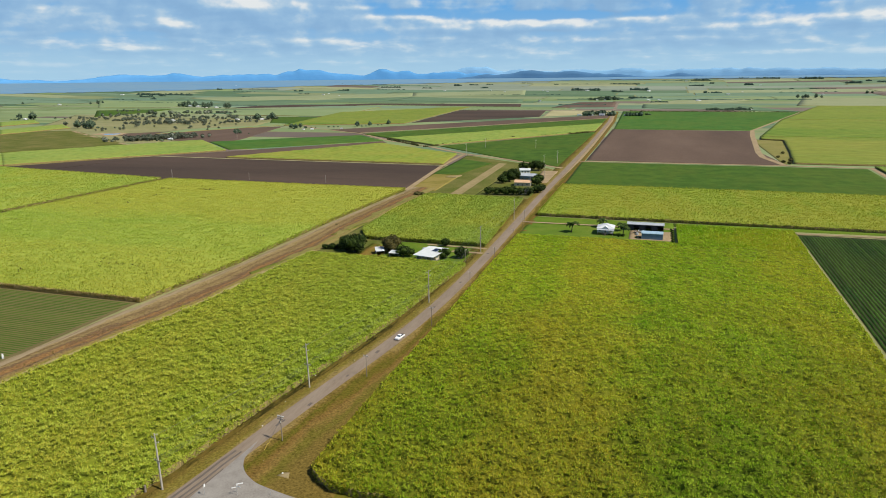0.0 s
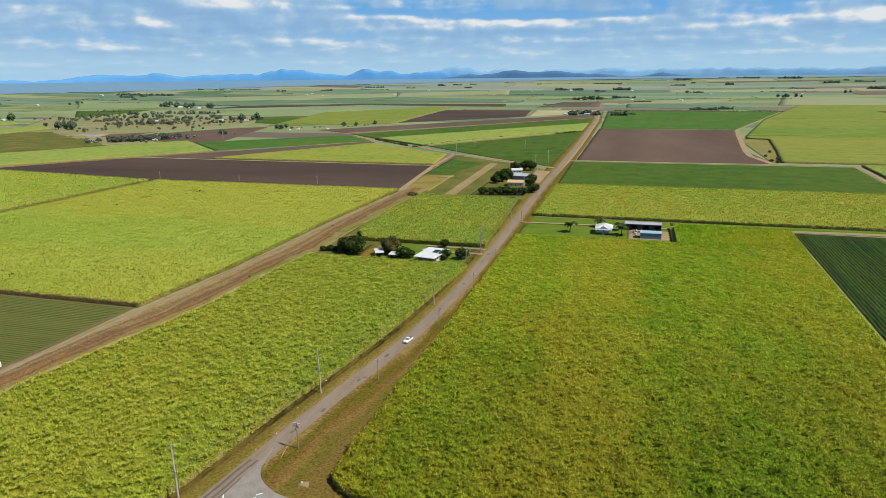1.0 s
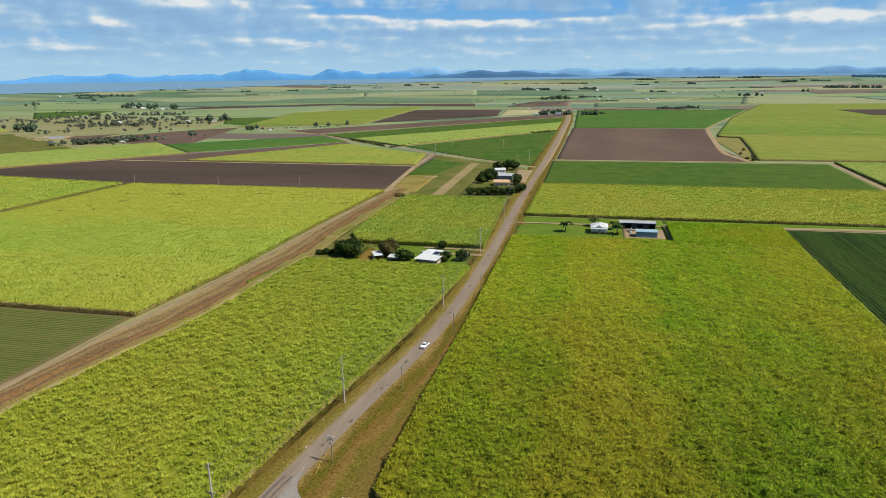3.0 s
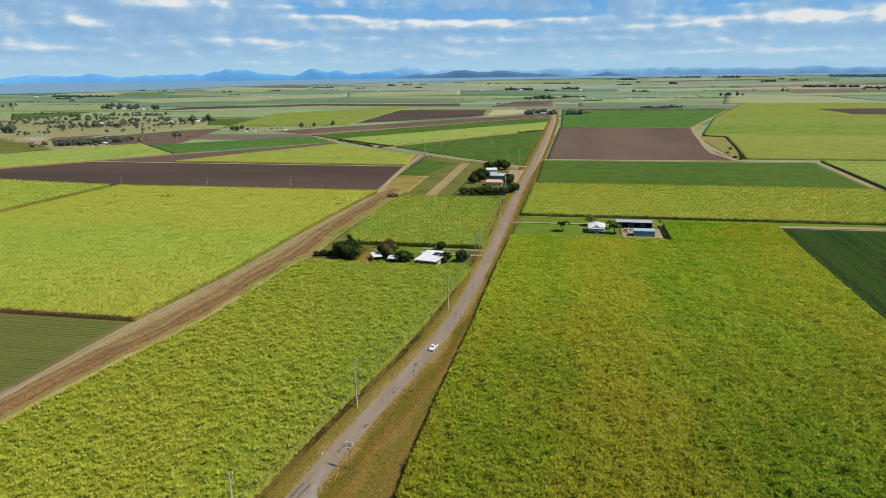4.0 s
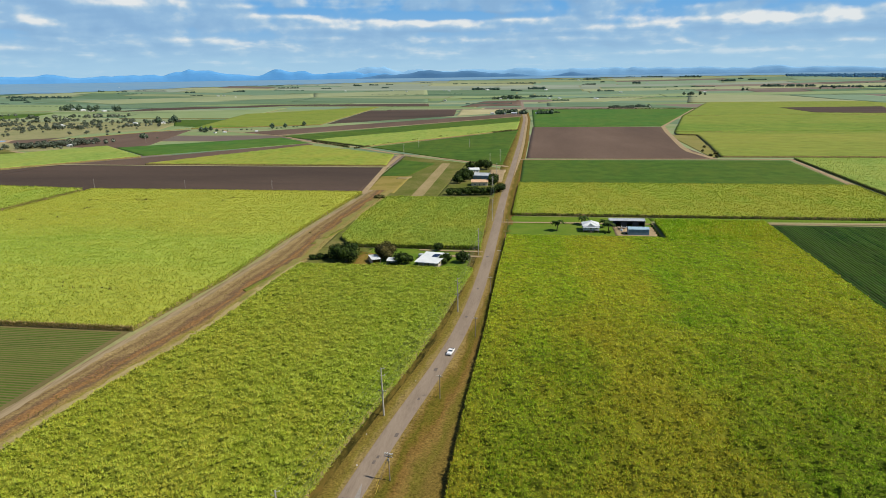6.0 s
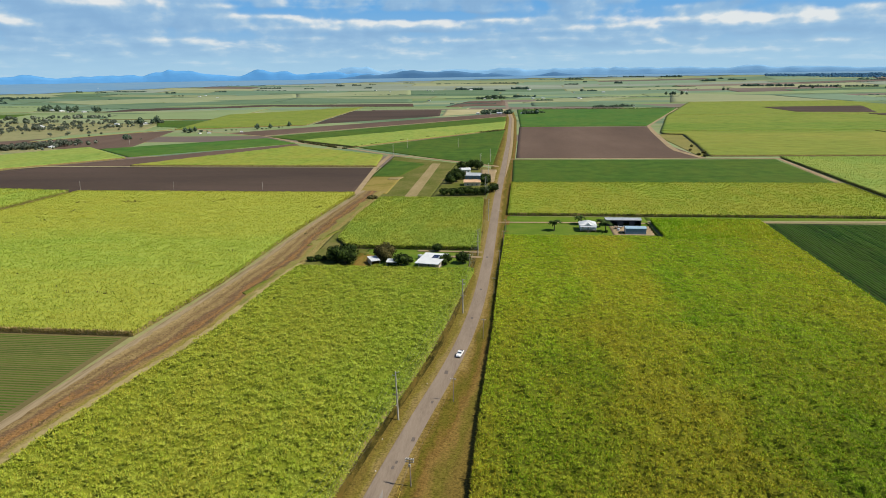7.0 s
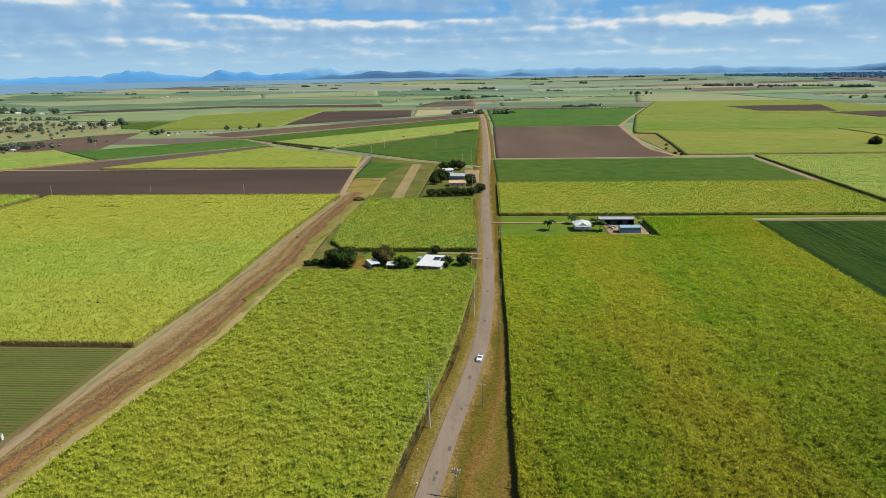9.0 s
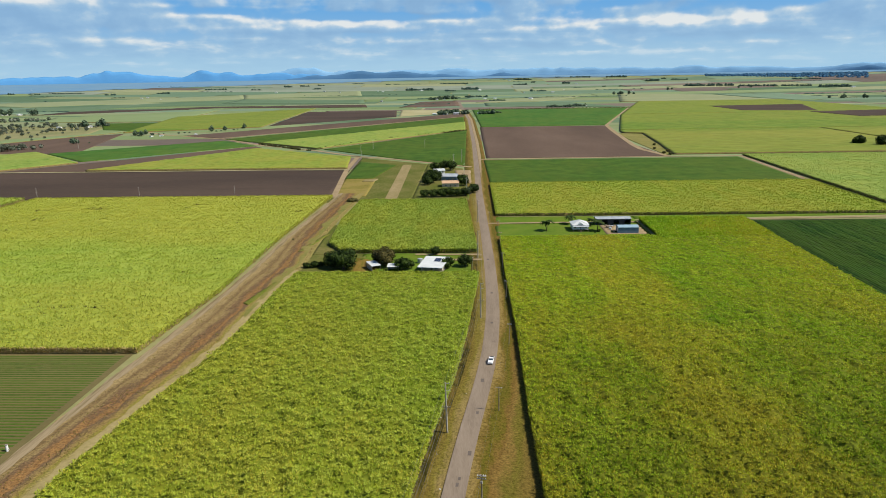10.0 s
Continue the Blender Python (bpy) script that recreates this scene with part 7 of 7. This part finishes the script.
def tall_pole(h=14.6):
    root = tagged(new("power_pole", None), "tall pale timber power pole with side insulators", "power pole", "tall power poles along the road")
    part("post", Shape().tube((0, 0, -0.3), (0, 0, h), 0.26, 0.17, 12).mesh("post", M["pole_grey"]), root)
    for i, (z, s) in enumerate(((h - 0.25, 1), (h - 1.3, -1), (h - 2.3, 1))):
        arm = part("bracket", Shape().tube((0, 0, z), (0.95 * s, 0, z + 0.1), 0.05).mesh("bracket", M["steel"]), root)
        part("insulator", insulator(Shape(), 0.95 * s, 0, z + 0.1, 0.4).mesh("insulator", M["ceramic"]), arm)
    arm = part("crossarm", Shape().box(-1.15, 1.15, -0.2, -0.08, 7.6, 7.74, 0.02).mesh("crossarm", M["timber"]), root)
    for x in (-1.0, -0.4, 0.4, 1.0):
        part("insulator", insulator(Shape(), x, -0.14, 7.74).mesh("insulator", M["ceramic"]), arm)
    for s in (-1, 1):
        part("brace", Shape().tube((0.7 * s, -0.14, 7.6), (0, -0.15, 6.9), 0.03).mesh("brace", M["steel"]), root)
    return root


def low_pole(h=7.8):
    root = tagged(new("low_pole", None), "short dark timber pole with a crossarm", "utility pole", "short poles along the road")
    part("post", Shape().tube((0, 0, -0.3), (0, 0, h), 0.13, 0.09, 10).mesh("post", M["timber"]), root)
    arm = part("crossarm", Shape().box(-0.9, 0.9, -0.18, -0.07, h - 0.55, h - 0.42, 0.02).mesh("crossarm", M["pole_grey"]), root)
    for x in (-0.8, -0.3, 0.3, 0.8):
        part("insulator", insulator(Shape(), x, -0.12, h - 0.42, 0.22).mesh("insulator", M["ceramic"]), arm)
    return root


TALL = [(-14.3, 125.0), (-6.9, 182.6), (3.4, 268.5), (3.4, 357.5), (4.4, 444), (-3.2, 546)]
LOW = [(1.8, 151.8), (7.3, 194.4), (13.0, 243.4), (14.7, 294), (15.4, 340), (16.0, 384), (16.2, 414), (12.0, 441)]
def corner_pole(h=7.8):
    """The end pole of the low line: two pale crossarms, a box and stay wires with yellow guards."""
    root = tagged(new("guyed_pole", None), "short timber end pole with pale crossarms and stay wires", "utility pole", "short poles along the road")
    part("post", Shape().tube((0, 0, -0.3), (0, 0, h), 0.15, 0.11, 10).mesh("post", M["timber"]), root)
    for z, y in ((h - 0.5, -0.2), (h - 0.5, 0.1), (h - 1.1, -0.2)):
        arm = part("crossarm", Shape().box(-1.05, 1.05, y, y + 0.11, z, z + 0.14, 0.02).mesh("crossarm", M["pole_grey"]), root)
        for x in (-0.9, -0.35, 0.35, 0.9):
            part("insulator", insulator(Shape(), x, y + 0.05, z + 0.14, 0.24).mesh("insulator", M["ceramic"]), arm)
    part("fuse_box", Shape().box(-0.25, 0.25, -0.42, -0.12, h - 2.1, h - 1.5, 0.04).mesh("fuse_box", M["pole_grey"]), root)
    for x, y in ((-2.4, -3.0), (-1.2, -6.0)):
        stay = part("stay_wire", wire((0, 0, h - 1.0), (x, y, 0.0), 0.0, 0.02, 2).mesh("stay_wire", M["wire"]), root)
        a, b = Vector((x, y, 0.0)), Vector((0, 0, h - 1.0))
        part("guard", Shape().tube(a.lerp(b, 0.02), a.lerp(b, 0.27), 0.05, n=8).mesh("guard", M["guard"]), stay, "yellow plastic guard")
    return root


tp, lp = tall_pole(), low_pole()
for i, (x, y) in enumerate(TALL):
    m = pose(x, y, 0.1, 0.6 if i == 1 else 0, -1.2 if i in (0, 1) else 0, -8)
    first(tp, m) if i == 0 else copy_thing(tp, m)
for i, (x, y) in enumerate(LOW):
    m = pose(x, y, 0.1, 0, 0.8 * (i % 3 - 1), -10)
    first(corner_pole(), m) if i == 0 else first(lp, m) if i == 1 else copy_thing(lp, m)
for x, y, s in ((-17.4, 706, 1.0), (-9.6, 750, 1.0), (-128.4, 803, 1.0), (-128, 900, 0.9), (-361, 556, 0.55), (-276, 560, 0.5), (-196, 562, 0.5), (-564, 964, 0.9), (-6, 640, 0.9), (-60, 905, 0.8)):
    copy_thing(tp, at(x, y, 30, s))
copy_thing(lp, at(0.6, 336.5, 60, 0.85))


for (x0, y0), (x1, y1) in zip(TALL, TALL[1:]):
    root = tagged(new("power_cable", None), "thin overhead power wires between tall poles", "power cable", "overhead wires")
    for dx, z, sag in ((0.95, 14.9, 1.2), (-0.95, 13.8, 1.2), (0.95, 12.8, 1.2), (-1.0, 8.2, 1.0), (-0.4, 8.2, 1.0), (0.4, 8.2, 1.0), (1.0, 8.2, 1.0)):
        part("wire", wire((x0 + dx, y0, z), (x1 + dx, y1, z), sag).mesh("wire", M["wire"]), root)
for (x0, y0), (x1, y1) in zip(LOW, LOW[1:]):
    root = tagged(new("telephone_cable", None), "thin overhead wires between short poles", "cable", "overhead wires")
    for dx in (-0.8, 0.8):
        part("wire", wire((x0 + dx, y0, 7.6), (x1 + dx, y1, 7.6), 0.5, 0.01).mesh("wire", M["wire"]), root)


# ---- the car ----
def ute():
    """A white pick-up facing -y."""
    root = tagged(new("car", None), "white pick-up car on the bitumen road", "car")
    prof = [(-2.55, 0.42), (-2.6, 0.62), (-2.45, 0.88), (-1.25, 1.02), (2.5, 1.04), (2.58, 0.9), (2.58, 0.42)]
    s = Shape()
    n = len(prof)
    v = []
    for x, k in ((-0.92, 0.0), (-0.86, 0.06), (0.86, 0.06), (0.92, 0.0)):
        v += [(x, y, z + k * (z > 0.8)) for y, z in prof]
    for a in range(3):
        for i in range(n):
            j = (i + 1) % n
            s.f.append((a * n + i, a * n + j, (a + 1) * n + j, (a + 1) * n + i))
    s.v = v
    s.f += [tuple(reversed(range(n))), tuple(range(3 * n, 4 * n))]
    part("body", s.mesh("body", M["car_white"]), root)
    cab = [(-1.15, 1.05), (-0.45, 1.62), (0.45, 1.66), (0.78, 1.08)]
    c = Shape().add([(-0.84, y, z) for y, z in cab[:1]] + [(-0.70, y, z) for y, z in cab[1:3]] + [(-0.84, *cab[3])] + [(0.84, y, z) for y, z in cab[:1]] + [(0.70, y, z) for y, z in cab[1:3]] + [(0.84, *cab[3])],
                    [(0, 1, 2, 3), (7, 6, 5, 4), (0, 4, 5, 1), (1, 5, 6, 2), (2, 6, 7, 3)])
    part("cabin", c.mesh("cabin", M["car_white"]), root)
    g = lambda a, b, t: tuple(p + (q - p) * t for p, q in zip(a, b))
    ws = Shape().add([(-0.76, -1.07, 1.13), (0.76, -1.07, 1.13), (0.64, -0.52, 1.58), (-0.64, -0.52, 1.58)], [(0, 1, 2, 3)])
    ws.v = [(x, y - 0.012, z + 0.012) for x, y, z in ws.v]
    part("windscreen", ws.mesh("windscreen", M["glass"]), root)
    rw = Shape().add([(-0.76, 0.76, 1.14), (0.76, 0.76, 1.14), (0.64, 0.50, 1.60), (-0.64, 0.50, 1.60)], [(3, 2, 1, 0)])
    rw.v = [(x, y + 0.012, z + 0.006) for x, y, z in rw.v]
    part("rear_window", rw.mesh("rear_window", M["glass"]), root)
    for sx in (-1, 1):
        sw = Shape().add([(sx * 0.835, -0.92, 1.16), (sx * 0.835, 0.62, 1.16), (sx * 0.735, 0.42, 1.58), (sx * 0.735, -0.42, 1.56)], [(0, 1, 2, 3) if sx > 0 else (3, 2, 1, 0)])
        part("side_window", sw.mesh("side_window", M["glass"]), root)
        part("headlight", Shape().box(-0.16, 0.16, -0.03, 0.03, -0.08, 0.08, 0.02).mesh("headlight", M["lamp"]), root, "", pose(sx * 0.66, -2.57, 0.72))
        part("tail_light", Shape().box(-0.07, 0.07, -0.02, 0.02, -0.15, 0.15).mesh("tail_light", M["red"]), root, "", pose(sx * 0.82, 2.6, 0.8))
        part("mirror", Shape().box(-0.1, 0.1, -0.05, 0.05, -0.07, 0.09, 0.03).mesh("mirror", M["car_white"]), root, "", pose(sx * 1.0, -0.82, 1.16))
        for y in (-1.6, 1.55):
            w = part("wheel", Shape().tube((-0.11, 0, 0), (0.11, 0, 0), 0.36, n=18).mesh("wheel", M["black"]), root, "", pose(sx * 0.83, y, 0.36))
            part("rim", Shape().tube((-0.115, 0, 0), (0.115, 0, 0), 0.22, n=12).mesh("rim", M["steel"]), w)
    part("tray_liner", Shape().box(-0.74, 0.74, 0.95, 2.45, 1.095, 1.12, 0.05).mesh("tray_liner", M["black"]), root, "dark empty tray")
    part("bumper", Shape().box(-0.88, 0.88, -0.08, 0.08, -0.12, 0.12, 0.05).mesh("bumper", M["car_white"]), root, "", pose(0, -2.58, 0.48))
    part("grille", Shape().box(-0.42, 0.42, -0.02, 0.02, -0.07, 0.07).mesh("grille", M["black"]), root, "", pose(0, -2.6, 0.74))
    root.matrix_basis = pose(float(road_x(227)) + 1.15, 227, 0.51, 0, 0, -8) @ Matrix.Diagonal((0.92, 0.92, 0.92, 1))


ute()


# ---- small things at the road corner ----
def sign_post(x, y, h, label, blades_):
    root = tagged(new("street_sign", None), label, "sign")
    part("post", Shape().tube((0, 0, -0.2), (0, 0, h), 0.05, n=8).mesh("post", M["steel"]), root)
    for z, a, w, hh in blades_:
        part("sign_plate", Shape().box(-0.1, w, -0.015, 0.015, 0, hh, 0.01).mesh("sign_plate", M["white"]), root, "plain white sign plate", pose(0, 0, z, 0, 0, a))
    root.matrix_basis = pose(x, y, 0.4)


sign_post(4.3, 127.7, 3.3, "two white direction plates on a steel post", ((2.85, 38, 1.5, 0.24), (2.5, -12, 1.3, 0.24), (2.15, 218, 1.1, 0.22)))
sign_post(-2.9, 125.5, 3.0, "single road sign on a steel post", ((2.2, 95, 0.5, 0.7),))
sign_post(11.7, 129.9, 1.2, "short steel marker post", ((0.9, 0, 0.1, 0.15),))
for i, (x, y, s) in enumerate(((2.2, 142.1, 0.32), (4.0, 145.3, 0.28), (4.7, 145.6, 0.22), (9.5, 138.8, 0.35), (-7.8, 157.4, 0.3), (14, 131, 0.2), (16.5, 128, 0.25), (-2.0, 205, 0.25), (-9, 190.5, 0.3), (-9.2, 172, 0.22), (-9.5, 196, 0.25))):
    r2 = random.Random(i)
    s = s * 0.75
    v, f = lump(r2, (0, 0, s * 0.5), s, 8, 5)
    tagged(first(new("pale_stone", mesh_of("pale_stone", v, f, M["ceramic"])), pose(x, y, 0.12)), "small pale stone lying on the verge", "stone", "pale stones on the verge")
for x, y, h in ((-19.2, 122.9, 1.5), (-17.4, 123.0, 1.9)):
    tagged(first(new("timber_stump", Shape().tube((0, 0, -0.1), (0.05, 0, h), 0.3, 0.26, 10).mesh("timber_stump", M["timber"])), pose(x, y, 0.05)), "grey weathered timber stump at the cane edge", "stump")


def pump_stand():
    root = tagged(new("irrigation_stand", None), "white concrete irrigation standpipe beside the track", "standpipe")
    part("pipe", Shape().tube((0, 0, 0), (0, 0, 1.7), 0.34, 0.34, 16).mesh("pipe", M["white"]), root)
    part("cap", Shape().tube((0, 0, 1.7), (0, 0, 1.82), 0.38, 0.36, 16).mesh("cap", M["concrete"]), root)
    part("valve", Shape().tube((0.3, 0, 0.5), (0.65, 0, 0.5), 0.09).tube((0.55, 0, 0.5), (0.55, 0, 0.8), 0.03).mesh("valve", M["steel"]), root)
    root.matrix_basis = pose(-120.6, 172.4, 0.15)


pump_stand()
